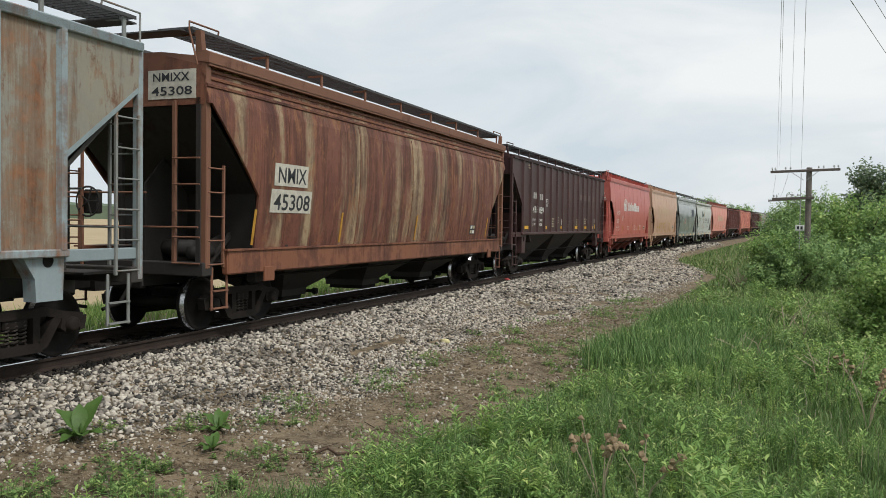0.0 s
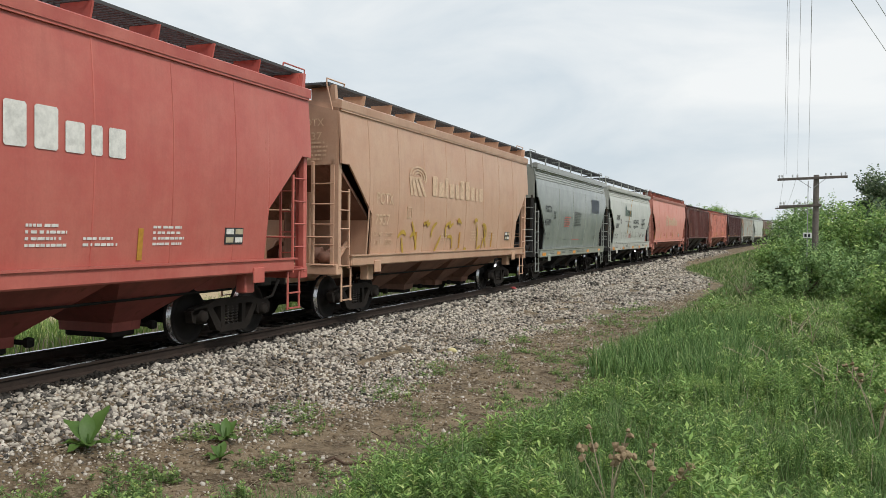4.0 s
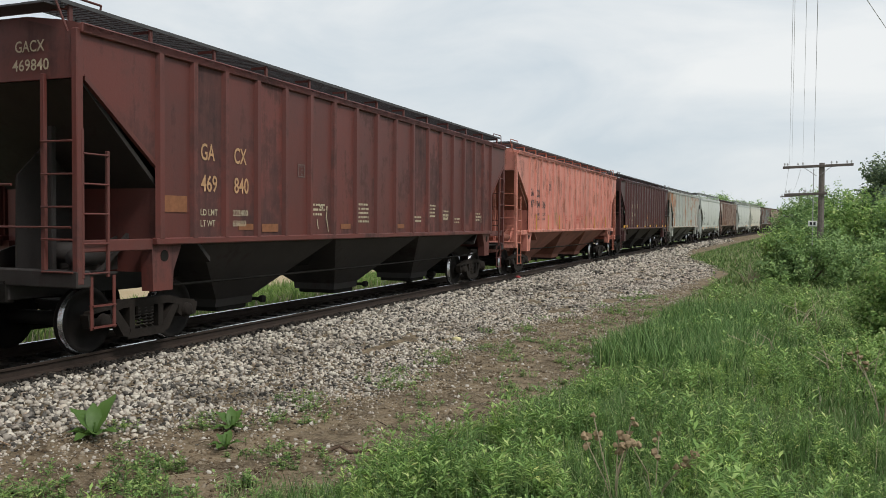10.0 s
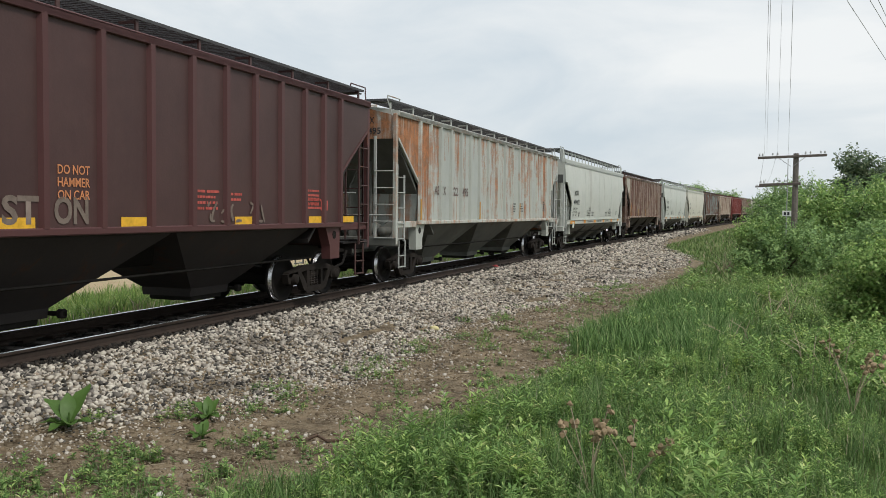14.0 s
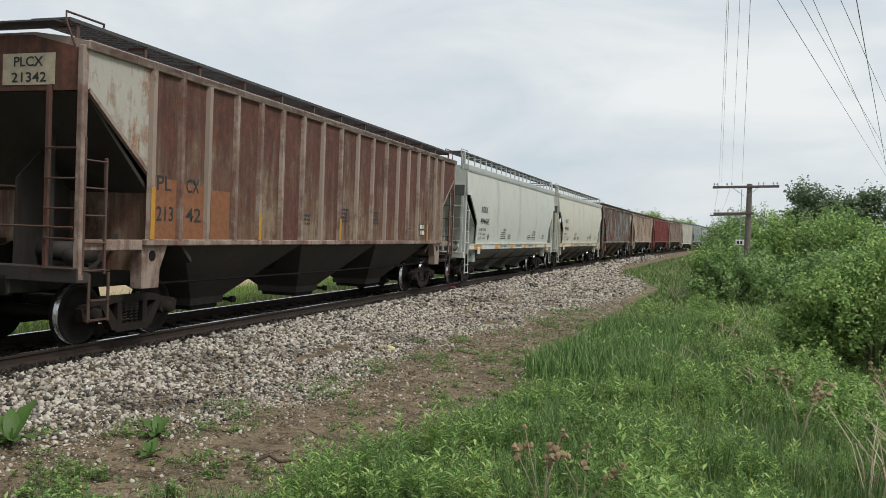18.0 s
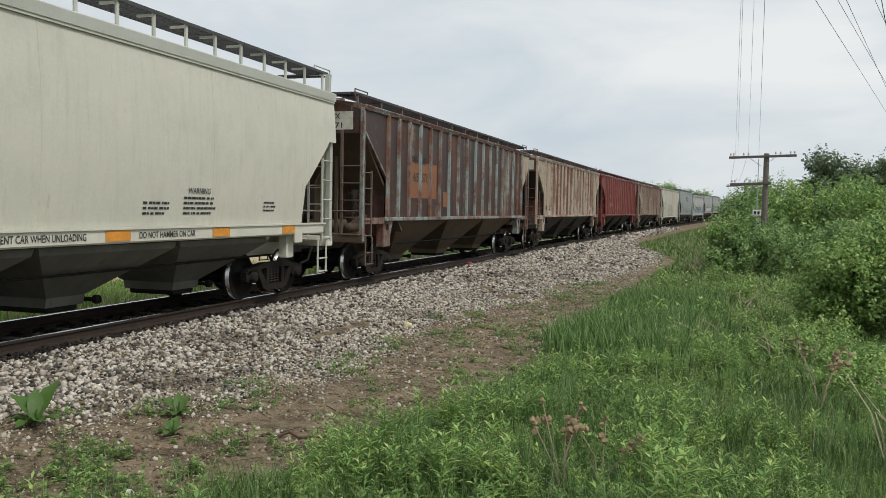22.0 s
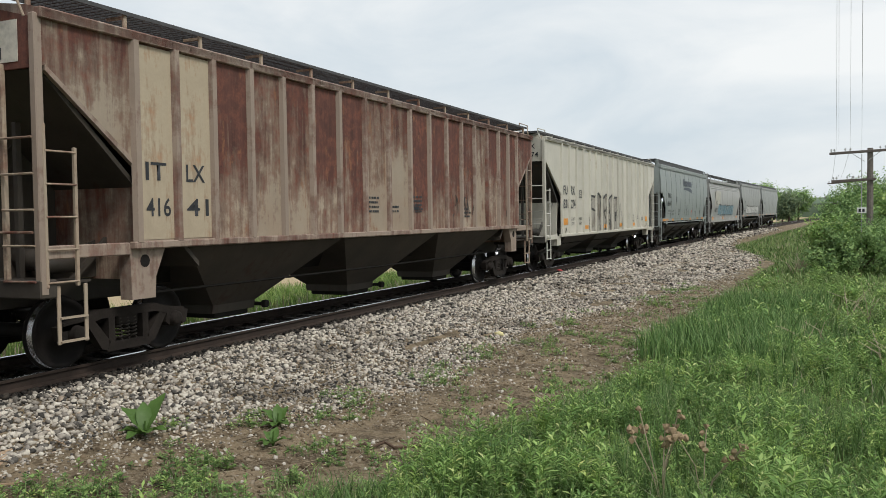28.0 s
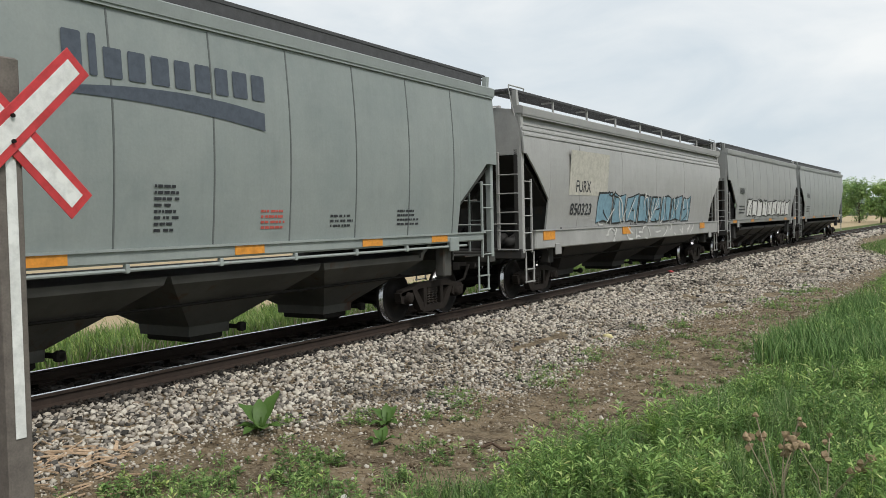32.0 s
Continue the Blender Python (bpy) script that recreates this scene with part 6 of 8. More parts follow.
# cream ribbed
c = K[20]
split_marks(c, 2.04, 2.96, 2.12, "FU", "RX", "831", "274", BLACK_INK, 0.32, 0.56)
plate(c, 4.06, 2.50, BLACK_INK)
for q, (a_, b_) in enumerate((("LD LMT", "199500"), ("LT WT", "63500"))):
    c.text(a_, 3.0, 1.68 - 0.17 * q, 0.11, BLACK_INK, 0.38, 0.006)
    c.text(b_, 3.98, 1.68 - 0.17 * q, 0.11, BLACK_INK, 0.36 if q == 0 else 0.31, 0.006)
tapes(c, (4.83, 7.68, 10.5, 13.1), 1.34, 0.46, 0.14, ORANGE_TAPE)
def spray(car, pts, ink, d, z, w, h, thick, lift, bend=False):
    """One sprayed line along a bent path; it swells and thins as it goes. pts: shares of the width and height."""
    if bend:
        ps = [pts[0], *pts, pts[-1]]
        pts = []
        for p0, p1, p2, p3 in zip(ps, ps[1:], ps[2:], ps[3:]):
            for j in range(5):
                t = j / 5
                pts.append(tuple(0.5 * (2 * b + (c_ - a) * t + (2 * a - 5 * b + 4 * c_ - e) * t * t + (3 * b - a - 3 * c_ + e) * t ** 3) for a, b, c_, e in zip(p0, p1, p2, p3)))
        pts.append(ps[-1])
    n = len(pts)
    g = Geo()
    for k, (a, b) in enumerate(pts):
        (a0, b0), (a1, b1) = pts[max(k - 1, 0)], pts[min(k + 1, n - 1)]
        dy, dz = (a1 - a0) * w, (b1 - b0) * h
        q = math.hypot(dy, dz) + 1e-6
        t = thick * (0.45 + 0.55 * abs(math.sin((0.35 if bend else 1.3) * k + 0.6))) / 2
        g.v += [(0, a * w - dz / q * t, b * h + dy / q * t), (0, a * w + dz / q * t, b * h - dy / q * t)]
    g.f = [(2 * k, 2 * k + 1, 2 * k + 3, 2 * k + 2) for k in range(n - 1)]
    geo_part("graffiti_stroke", g, ink, car.ob, "", car.place(d, z, lift))


SILVER = car_paint("brushed_silver_spray", (0.27, 0.255, 0.215), (0.46, 0.44, 0.39), (0.17, 0.155, 0.13), 0.52, 0.10, 0.0)
edge = ((0.01, 0.02), (0.0, 0.34), (0.07, 0.60), (0.07, 0.93), (0.16, 0.90), (0.31, 1.0), (0.34, 0.93), (0.43, 0.86), (0.50, 0.92), (0.555, 1.0), (0.61, 0.88), (0.66, 0.88), (0.79, 1.0), (0.83, 0.91), (0.97, 0.92), (0.98, 0.60), (0.92, 0.48), (0.99, 0.32), (0.99, 0.02))
geo_part("graffiti_fill", Geo().poly([(0, a * 4.8, b * 1.52) for a, b in edge]), SILVER, c.ob, "silver-grey sprayed fill", c.place(5.4, 1.20, 0.008))
for k, d in enumerate(d for d in c.rib_d if 5.65 < d < 10.2):
    geo_part("graffiti_fill", rect_geo(0.086, (1.38, 1.44, 1.30, 1.36, 1.42)[k % 5]), SILVER, c.ob, "", pose(1.569, -c.L / 2 + d - 0.043, 1.22))
spray(c, edge, GRAF_BLACK, 5.4, 1.20, 4.8, 1.52, 0.12, 0.014)
for k, line in enumerate((((0.07, 0.60), (0.16, 0.56), (0.24, 0.48), (0.25, 0.30), (0.20, 0.10)), ((0.33, 0.94), (0.36, 0.70), (0.33, 0.46), (0.35, 0.04)), ((0.43, 0.84), (0.42, 0.50), (0.44, 0.28), (0.41, 0.26)), ((0.46, 0.52), (0.53, 0.56), (0.50, 0.46), (0.54, 0.30), (0.52, 0.02)),
                          ((0.58, 0.66), (0.59, 0.46), (0.66, 0.48), (0.68, 0.60)), ((0.57, 0.24), (0.62, 0.30), (0.69, 0.27), (0.64, 0.16), (0.57, 0.24)), ((0.64, 0.90), (0.68, 0.62), (0.70, 0.30), (0.71, 0.02)), ((0.83, 0.92), (0.84, 0.52), (0.79, 0.46), (0.83, 0.24), (0.84, 0.02)), ((0.87, 0.52), (0.90, 0.36), (0.87, 0.26)), ((0.90, 0.50), (0.87, 0.38), (0.90, 0.26)))):
    spray(c, line, GRAF_BLACK, 5.4, 1.20, 4.8, 1.52, 0.095, 0.012 + 0.0008 * k, True)
graffiti(c, 10.25, 1.22, 0.8, 1.15, None, GRAF_BLACK, 211, 3, 0.04)
small_marks(c, BLACK_INK, 212, 1.45, 4, 11)
c.text("BUILT BY", 15.12, 1.66, 0.07, BLACK_INK, 0.34)
c.dashes(1, 15.0, 1.56, 0.60, 0.07, BLACK_INK, 213)
for d in (2.30, 16.16):
    geo_part("pull_ring", Geo().lathe([(1.495, 0.11), (1.53, 0.11), (1.53, 0.075), (1.495, 0.075)], 18, "x", (0, -c.L / 2 + d, 1.36)), c.rib_paint, c.ob)
    geo_part("pull_hole", Geo().lathe([(1.497, 0.001), (1.497, 0.076), (1.505, 0.076), (1.505, 0.001)], 18, "x", (0, -c.L / 2 + d, 1.36)), STEEL_DARK, c.ob)
c.mark(15.93, 1.53, 0.48, 0.22, ORANGE_TAPE, "reflector", 0.008)
c.mark(2.04, 1.54, 0.50, 0.22, ORANGE_TAPE, "reflector", 0.008)
c.end_text("FURX", 0.55, 4.05, 0.17, BLACK_INK, 0.62)
c.end_text("831274", 0.50, 3.78, 0.17, BLACK_INK, 0.78)
# blue-grey round-sided
c = K[21]
c.text("TRGX", 1.95, 2.75, 0.27, BLACK_INK, 0.92)
c.text("856917", 1.88, 2.32, 0.25, BLACK_INK, 1.18)
weights(c, 2.15, 1.80, "225600", "60400", BLACK_INK)
c.text("102300 KG", 3.45, 1.97, 0.10, BLACK_INK, 0.55)
c.text("27400 KG", 3.47, 1.80, 0.10, BLACK_INK, 0.52)
plate(c, 4.46, 2.54, BLACK_INK)
name_blocks(c, 6.95, 3.52, (0.6, 0.25, 0.6, 0.6, 0.65, 0.6, 0.6, 0.55, 0.65, 0.6), 3.05, 0.46, BLUE_INK, (0, 1))
g = Geo()
n = 12
for i in range(n + 1):
    t = i / n
    g.v += [(0, 3.0 * t, 0.20 - 0.02 * t - 0.10 * (2 * t - 1) ** 2 + 0.10), (0, 3.0 * t, 0.16 - 0.02 * t - 0.02 * t * 8 * (1 if t > 0 else 0) - 0.06 * (2 * t - 1) ** 2 + 0.02)]
for i in range(n):
    g.f.append((2 * i, 2 * i + 1, 2 * i + 3, 2 * i + 2))
geo_part("logo_arc", g, BLUE_INK, c.ob, "", c.place(6.98, 3.18, 0.012))
c.seams(plain("dark_seam", (0.11, 0.12, 0.12), 0.6), (1.55, 3.05, 4.55, 6.05, 7.55, 9.05, 10.5, 12.04, 13.56, 15.08))
pipe = geo_part("conduit", Geo().tube((1.50, -c.L / 2 + 1.2, 1.37), (1.50, c.L / 2 - 1.2, 1.37), 0.022, 8), c.trim, c.ob, "pale grey pipe below the sill")
for k in range(10):
    geo_part("clamp", Geo().cbox(1.47, 1.535, -c.L / 2 + 1.9 + 1.45 * k, -c.L / 2 + 1.96 + 1.45 * k, 1.335, 1.44, 0.008), c.trim, pipe)
for k, (d, r, w) in enumerate(((5.36, 5, 0.5), (8.1, 8, 0.4), (9.9, 4, 0.5), (11.4, 3, 0.6), (13.2, 4, 0.7))):
    c.dashes(r, d, 1.76, w, 0.075 * r, BLACK_INK if k != 2 else RED_INK, 220 + k)
tapes(c, (3.3, 6.4, 9.4, 12.2, 14.3), 1.47, 0.55, 0.12, ORANGE_TAPE, 1.542)
tapes(c, (0.75,), 1.47, 1.5, 0.12, ORANGE_TAPE, 1.542)
c.end_text("TRGX", 0.42, 4.05, 0.16, BLACK_INK, 0.55)
c.end_text("856917", 0.42, 3.80, 0.16, BLACK_INK, 0.66)
geo_part("stencil_block", bars_geo(6, 0.8, 0.55, 226), BLACK_INK, c.ob, "", pose(0.42, -c.L / 2 + 0.014, 3.10, 0, 0, -90))["kind"] = "stuff"
# pale grey centre-flow
c = K[22]
c.belts(c.rib_paint, (3.72, 3.84, 3.96))
c.mark(2.5, 2.42, 2.6, 1.10, flat_paint("cream_number_panel", (0.50, 0.48, 0.42)), "number_patch", 0.005)
c.text("FURX", 2.92, 2.50, 0.30, BLACK_INK, 0.98)
c.text("850323", 2.65, 1.93, 0.30, BLACK_INK, 1.38)
graffiti(c, 4.4, 1.62, 9.0, 0.95, GRAF_BLUE, GRAF_BLACK, 230, 8, 0.08)
add_strokes(graffiti_geo(9.0, 0.36, 231, 10, 0.06), GRAF_WHITE, c, pose(1.592, -c.L / 2 + 4.4, 1.20))
graffiti(c, 4.6, 1.66, 8.6, 0.85, None, GRAF_WHITE, 232, 8, 0.05)
tapes(c, (0.93, 6.2, 14.4), 1.36, 0.65, 0.24, ORANGE_TAPE, 1.586)
c.seams(c.rib_paint, (3.2, 6.3, 9.4, 12.5), None, 3.65)
# last grey pair
for q, c in enumerate((K[23], K[24])):
    c.seams(c.rib_paint, [1.6 + 1.5 * k for k in range(9)])
    c.text("FURX", 2.0, 2.7, 0.27, BLACK_INK, 0.9)
    c.dashes(3, 1.9, 1.8, 1.1, 0.4, BLACK_INK, 240 + q)
    tapes(c, (0.9, 4.2, 8.1, 12.0, 14.8), 1.48, 0.6, 0.12, ORANGE_TAPE, 1.542)
graffiti(K[23], 3.3, 1.66, 9.8, 0.9, GRAF_WHITE, GRAF_BLACK, 245, 9, 0.09)


# ---- ballast ----
def island_mat(name, stops, rough=0.9, spec=0.2, bump=0.3, scale=30.0, translucent=0.0, patchy=None):
    """A colour drawn per piece from a ramp, with grain."""
    n = Nodes(name)
    g = n.add("ShaderNodeNewGeometry")
    col = n.ramp(g.outputs["Random Per Island"], *stops)
    v = n.coords(world_space=True)
    f = n.noise(v, scale, 4, 0.65)
    col = n.mix(n.math("MULTIPLY", f, 0.5), col, n.mix(1.0, col, (0.35, 0.35, 0.35), "MULTIPLY"))
    if patchy:
        # tufts and drifts: broad lighter and darker areas; on plants also painted highlights and shaded gaps
        s0, dark, light = patchy
        col = n.mix(n.ramp(n.noise(v, s0, 3, 0.6), (0.31, 1.0), (0.46, 0.0)), col, n.mix(1.0, col, dark, "MULTIPLY"))
        col = n.mix(n.ramp(n.noise(v, s0 * 1.9, 3, 0.6), (0.52, 0.0), (0.66, 1.0)), col, n.mix(1.0, col, light, "MULTIPLY"))
    if bump:
        n.bump(f, bump, 0.01)
    m = n.done(col, rough, 0.0, spec)
    if translucent:
        t = n.add("ShaderNodeBsdfTranslucent")
        n.link(col, t.inputs["Color"])
        mx = n.add("ShaderNodeMixShader")
        mx.inputs[0].default_value = translucent
        out = n.t.nodes["Material Output"]
        n.link(n.b.outputs[0], mx.inputs[1])
        n.link(t.outputs[0], mx.inputs[2])
        n.link(mx.outputs[0], out.inputs["Surface"])
    return m


STONE_STOPS = ((0.0, (0.045, 0.042, 0.038)), (0.14, (0.10, 0.094, 0.085)), (0.32, (0.27, 0.243, 0.21)), (0.52, (0.45, 0.405, 0.345)), (0.75, (0.60, 0.55, 0.47)), (0.93, (0.70, 0.65, 0.56)), (1.0, (0.36, 0.28, 0.21)))
DARK_STONE_STOPS = ((0.0, (0.014, 0.013, 0.012)), (0.6, (0.035, 0.031, 0.027)), (1.0, (0.075, 0.062, 0.05)))
STONE = island_mat("crushed_grey_stone", STONE_STOPS, 0.9, 0.25, 0.4, 45, 0.0, (0.55, (0.42, 0.41, 0.40), (1.12, 1.10, 1.06)))


def stone_one_mat():
    n = Nodes("crushed_grey_stone_single")
    info = n.add("ShaderNodeObjectInfo")
    col = n.ramp(info.outputs["Random"], *STONE_STOPS)
    f = n.noise(n.coords(), 45, 4, 0.65)
    col = n.mix(n.math("MULTIPLY", f, 0.5), col, n.mix(1.0, col, (0.35, 0.35, 0.35), "MULTIPLY"))
    n.bump(f, 0.4, 0.01)
    return n.done(col, 0.9, 0.0, 0.25)


PHI = (1 + 5 ** 0.5) / 2
ICO_V = np.array([(-1, PHI, 0), (1, PHI, 0), (-1, -PHI, 0), (1, -PHI, 0), (0, -1, PHI), (0, 1, PHI), (0, -1, -PHI), (0, 1, -PHI), (PHI, 0, -1), (PHI, 0, 1), (-PHI, 0, -1), (-PHI, 0, 1)]) / math.hypot(1, PHI)
ICO_F = np.array([(0, 11, 5), (0, 5, 1), (0, 1, 7), (0, 7, 10), (0, 10, 11), (1, 5, 9), (5, 11, 4), (11, 10, 2), (10, 7, 6), (7, 1, 8), (3, 9, 4), (3, 4, 2), (3, 2, 6), (3, 6, 8), (3, 8, 9), (4, 9, 5), (2, 4, 11), (6, 2, 10), (8, 6, 7), (9, 8, 1)])


def random_turns(rng, n):
    q = rng.normal(size=(n, 4))
    q /= np.linalg.norm(q, axis=1)[:, None]
    w, x, y, z = q.T
    return np.stack([1 - 2 * (y * y + z * z), 2 * (x * y - z * w), 2 * (x * z + y * w), 2 * (x * y + z * w), 1 - 2 * (x * x + z * z), 2 * (y * z - x * w),
                     2 * (x * z - y * w), 2 * (y * z + x * w), 1 - 2 * (x * x + y * y)], 1).reshape(n, 3, 3)


def toe(y):
    """Outer edge of the stones, from the track's centre line."""
    return lerp_table(((-8, 3.0), (4, 2.9), (6.5, 3.1), (8, 3.9), (9.3, 4.3), (11, 4.75), (13, 4.6), (15.5, 4.35), (18, 4.5), (22, 5.1), (30, 5.9), (44, 7.0), (50, 6.2), (58, 3.9), (70, 2.6), (200, 2.4)), y)


def stone_spots(rng):
    spots = []
    for y0, y1, size, fill in ((1, 12, 0.028, 1.35), (12, 22, 0.031, 1.25), (22, 36, 0.040, 1.0), (36, 62, 0.06, 0.75), (62, 110, 0.10, 0.6)):
        for lo, hi in ((0.86, 8.0), (-0.68, 0.68), (-2.6, -0.86)):
            if lo < 0 and y1 > 40:
                continue
            k = fill * (1.0 if lo > 0.8 else 0.5)
            n = int((y1 - y0) * (hi - lo) / (size * 1.75) ** 2 * k)
            ys, us, s = rng.uniform(y0, y1, n), rng.uniform(lo, hi, n), rng.random(n)
            for y, u, r in zip(ys, us, s):
                if u > 0.8:
                    e = toe(y) + 0.5 * noise.noise(Vector((u * 0.9, y * 0.9, 3.0))) + 0.25 * noise.noise(Vector((u * 4, y * 4, 7.0)))
                    if u > e + 0.55 or (u > e - 0.3 and r > math.exp(-(u - e + 0.3) * 3.0)):
                        continue
                    # thin, earthy gaps within the slope
                    if u > 3.0 and y > 12 and noise.noise(Vector((u * 1.5, y * 0.7, 11.0))) > 0.40:
                        continue
                x = u + track_x(y)
                spots.append((x, y, ground_z(x, y), size * (0.55 + 0.95 * r * r) * (0.82 if 2.8 < u else 1.0)))
    return spots


def heap(bed, name, sp, rng, material):
    """Many broken stones in one part."""
    n = len(sp)
    shape = ICO_V[None] * rng.uniform(0.42, 1.45, (n, 12, 1))
    shape = shape * (sp[:, 3, None, None] * rng.uniform(0.6, 1.4, (n, 1, 3)))
    shape = np.einsum("nij,nkj->nki", random_turns(rng, n), shape)
    shape[:, :, 2] *= 0.8
    shape += sp[:, None, :3]
    shape[:, :, 2] += (sp[:, 3] * rng.uniform(0.0, 0.6, n))[:, None]
    faces = (ICO_F[None] + 12 * np.arange(n)[:, None, None]).reshape(-1, 3)
    ob = part(name, fast_mesh(name, shape.reshape(-1, 3), faces, material), bed)
    ob["kind"] = "stuff"


def make_ballast():
    rng = np.random.default_rng(4)
    bed = empty("ballast_bed")
    tagged(bed, "bed of pale grey crushed stone along the rails", "ballast", kind="structure")
    spots = np.array(stone_spots(rng))
    # stones nearest to the path by the crossing are single pieces
    near = np.where((spots[:, 1] > 5.2) & (spots[:, 1] < 8.4) & (spots[:, 0] > 2.0) & (spots[:, 3] > 0.026))[0][:300]
    rest = np.setdiff1d(np.arange(len(spots)), near)
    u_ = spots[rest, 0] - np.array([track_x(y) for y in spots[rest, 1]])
    # stones within about a metre of the centre line get the dark colours
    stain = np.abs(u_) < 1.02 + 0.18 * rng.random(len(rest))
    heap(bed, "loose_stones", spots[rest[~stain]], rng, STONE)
    heap(bed, "oily_stones", spots[rest[stain]], rng, island_mat("dark_crushed_stone", DARK_STONE_STOPS, 0.9, 0.2, 0.4, 45))
    mat_ = stone_one_mat()
    kinds = []
    for k in range(8):
        v = ICO_V * rng.uniform(0.45, 1.4, (12, 1)) * rng.uniform(0.75, 1.3, (1, 3))
        kinds.append(fast_mesh("stone", v, ICO_F, mat_))
    rnd = random.Random(8)
    for i in near:
        x, y, z, s = spots[i]
        part("stone", kinds[rnd.randrange(8)], bed, "", Matrix.Translation((x, y, z + s * 0.35)) @ Euler((rnd.uniform(0, 6), rnd.uniform(0, 6), rnd.uniform(0, 6))).to_matrix().to_4x4() @ Matrix.Scale(s, 4))


make_ballast()


# ---- grass and weeds ----
def blade_field(name, label, spots, rng, heights, width, lean, stops, translucent=0.24, parent=None):
    """Tapered bent blades: three pairs of points each, two faces."""
    n = len(spots)
    sp = np.array(spots)
    h = rng.uniform(heights[0], heights[1], n) * sp[:, 3]
    a = rng.uniform(0, 2 * math.pi, n)
    d = np.stack([np.cos(a), np.sin(a), np.zeros(n)], 1)
    b = a + rng.uniform(0.7, 2.4, n)
    side = np.stack([np.cos(b), np.sin(b), np.zeros(n)], 1)
    w = width * rng.uniform(0.6, 1.3, n)
    bend = h * rng.uniform(lean[0], lean[1], n)
    pts = []
    for t, k in ((0.0, 1.0), (0.55, 0.85), (1.0, 0.08)):
        c = sp[:, :3] + d * (bend * t * t)[:, None]
        c[:, 2] += h * t * (1 - 0.18 * t * (bend / np.maximum(h, 1e-4)))
        pts += [c - side * (w * k / 2)[:, None], c + side * (w * k / 2)[:, None]]
    v = np.stack(pts, 1).reshape(-1, 3)
    o = 6 * np.arange(n)[:, None]
    f = np.concatenate([o + np.array([[0, 1, 3, 2]]), o + np.array([[2, 3, 5, 4]])])
    ob = new(name, fast_mesh(name, v, f, island_mat(name + "_green", stops, 0.6, 0.25, 0, 8, translucent, (1.7, (0.45, 0.52, 0.5), (1.45, 1.3, 1.3))), True))
    tagged(ob, label, "grass", kind="stuff")
    return ob


def plant_field(name, label, spots, rng, stops, leaves=(14, 24), size=(0.05, 0.11), height=(0.25, 0.5), width=0.22, translucent=0.24, category="weeds"):
    """Upright leafy stems: lance leaves set round a stem, denser at the top."""
    vs, fs, o = [], [], 0
    for x, y, z, s in spots:
        h = rng.uniform(*height) * s
        tilt = rng.normal(0, 0.12, 2)
        k = int(rng.integers(*leaves))
        t = np.sort(rng.uniform(0.12, 1.0, k)) ** 0.8
        ang = np.arange(k) * 2.4 + rng.uniform(0, 6)
        ln = rng.uniform(*size, k) * s * (1.15 - 0.5 * t)
        base = np.stack([x + tilt[0] * h * t, y + tilt[1] * h * t, z + h * t], 1)
        up = 0.15 + 0.75 * t + rng.uniform(-0.25, 0.25, k)
        d = np.stack([np.cos(ang), np.sin(ang), up], 1)
        d /= np.linalg.norm(d, axis=1)[:, None]
        sd = np.stack([-np.sin(ang), np.cos(ang), np.zeros(k)], 1)
        w = ln * width
        p1 = base + d * (ln * 0.45)[:, None]
        p2 = base + d * ln[:, None]
        p2[:, 2] -= ln * 0.22
        q = np.stack([base, p1 - sd * w[:, None], p2, p1 + sd * w[:, None]], 1).reshape(-1, 3)
        vs.append(q)
        fs.append(o + np.arange(4 * k).reshape(k, 4))
        o += 4 * k
        st = np.array([[x - 0.003, y, z], [x + 0.003, y, z], [x + tilt[0] * h + 0.002, y + tilt[1] * h, z + h], [x + tilt[0] * h - 0.002, y + tilt[1] * h, z + h]])
        vs.append(st)
        fs.append(o + np.arange(4).reshape(1, 4))
        o += 4
    ob = new(name, fast_mesh(name, np.concatenate(vs), np.concatenate(fs), island_mat(name + "_leaf", stops, 0.55, 0.3, 0, 8, translucent, (1.9, (0.5, 0.56, 0.56), (1.35, 1.22, 1.1)))))
    tagged(ob, label, category, kind="stuff")
    return ob


def grass_edge(y):
    return lerp_table(((-6, 4.2), (4.5, 4.6), (5.5, 5.5), (7, 5.9), (9.5, 6.45), (12, 6.85), (13.6, 7.15), (14.1, 7.1), (14.4, 6.75), (16.5, 6.6), (20.3, 7.15), (24.8, 7.3), (28, 7.2), (44, 7.6), (50, 6.4), (60, 3.8), (200, 3.3)), y)


def scatter(rng, x0, x1, y0, y1, per_m2, test, rel=False):
    n = int((x1 - x0) * (y1 - y0) * per_m2)
    out = []
    for x, y, r in zip(rng.uniform(x0, x1, n), rng.uniform(y0, y1, n), rng.random(n)):
        u = x - track_x(y) if not rel else x
        if rel:
            x = x + track_x(y)
        s = test(u, y, r)
        if s > 0:
            out.append((x, y, ground_z(x, y) - 0.01, s))
    return out


GRASS_STOPS = ((0.0, (0.082, 0.158, 0.048)), (0.4, (0.134, 0.25, 0.074)), (0.8, (0.211, 0.339, 0.117)), (0.95, (0.32, 0.39, 0.191)), (1.0, (0.475, 0.426, 0.334)))
FAR_GRASS_STOPS = ((0.0, (0.112, 0.185, 0.059)), (0.4, (0.182, 0.293, 0.093)), (0.8, (0.288, 0.398, 0.147)), (0.95, (0.436, 0.457, 0.238)), (1.0, (0.648, 0.498, 0.42)))
SPROUT_STOPS = ((0.0, (0.10, 0.195, 0.06)), (0.5, (0.20, 0.335, 0.10)), (0.9, (0.36, 0.50, 0.17)), (1.0, (0.50, 0.56, 0.24)))
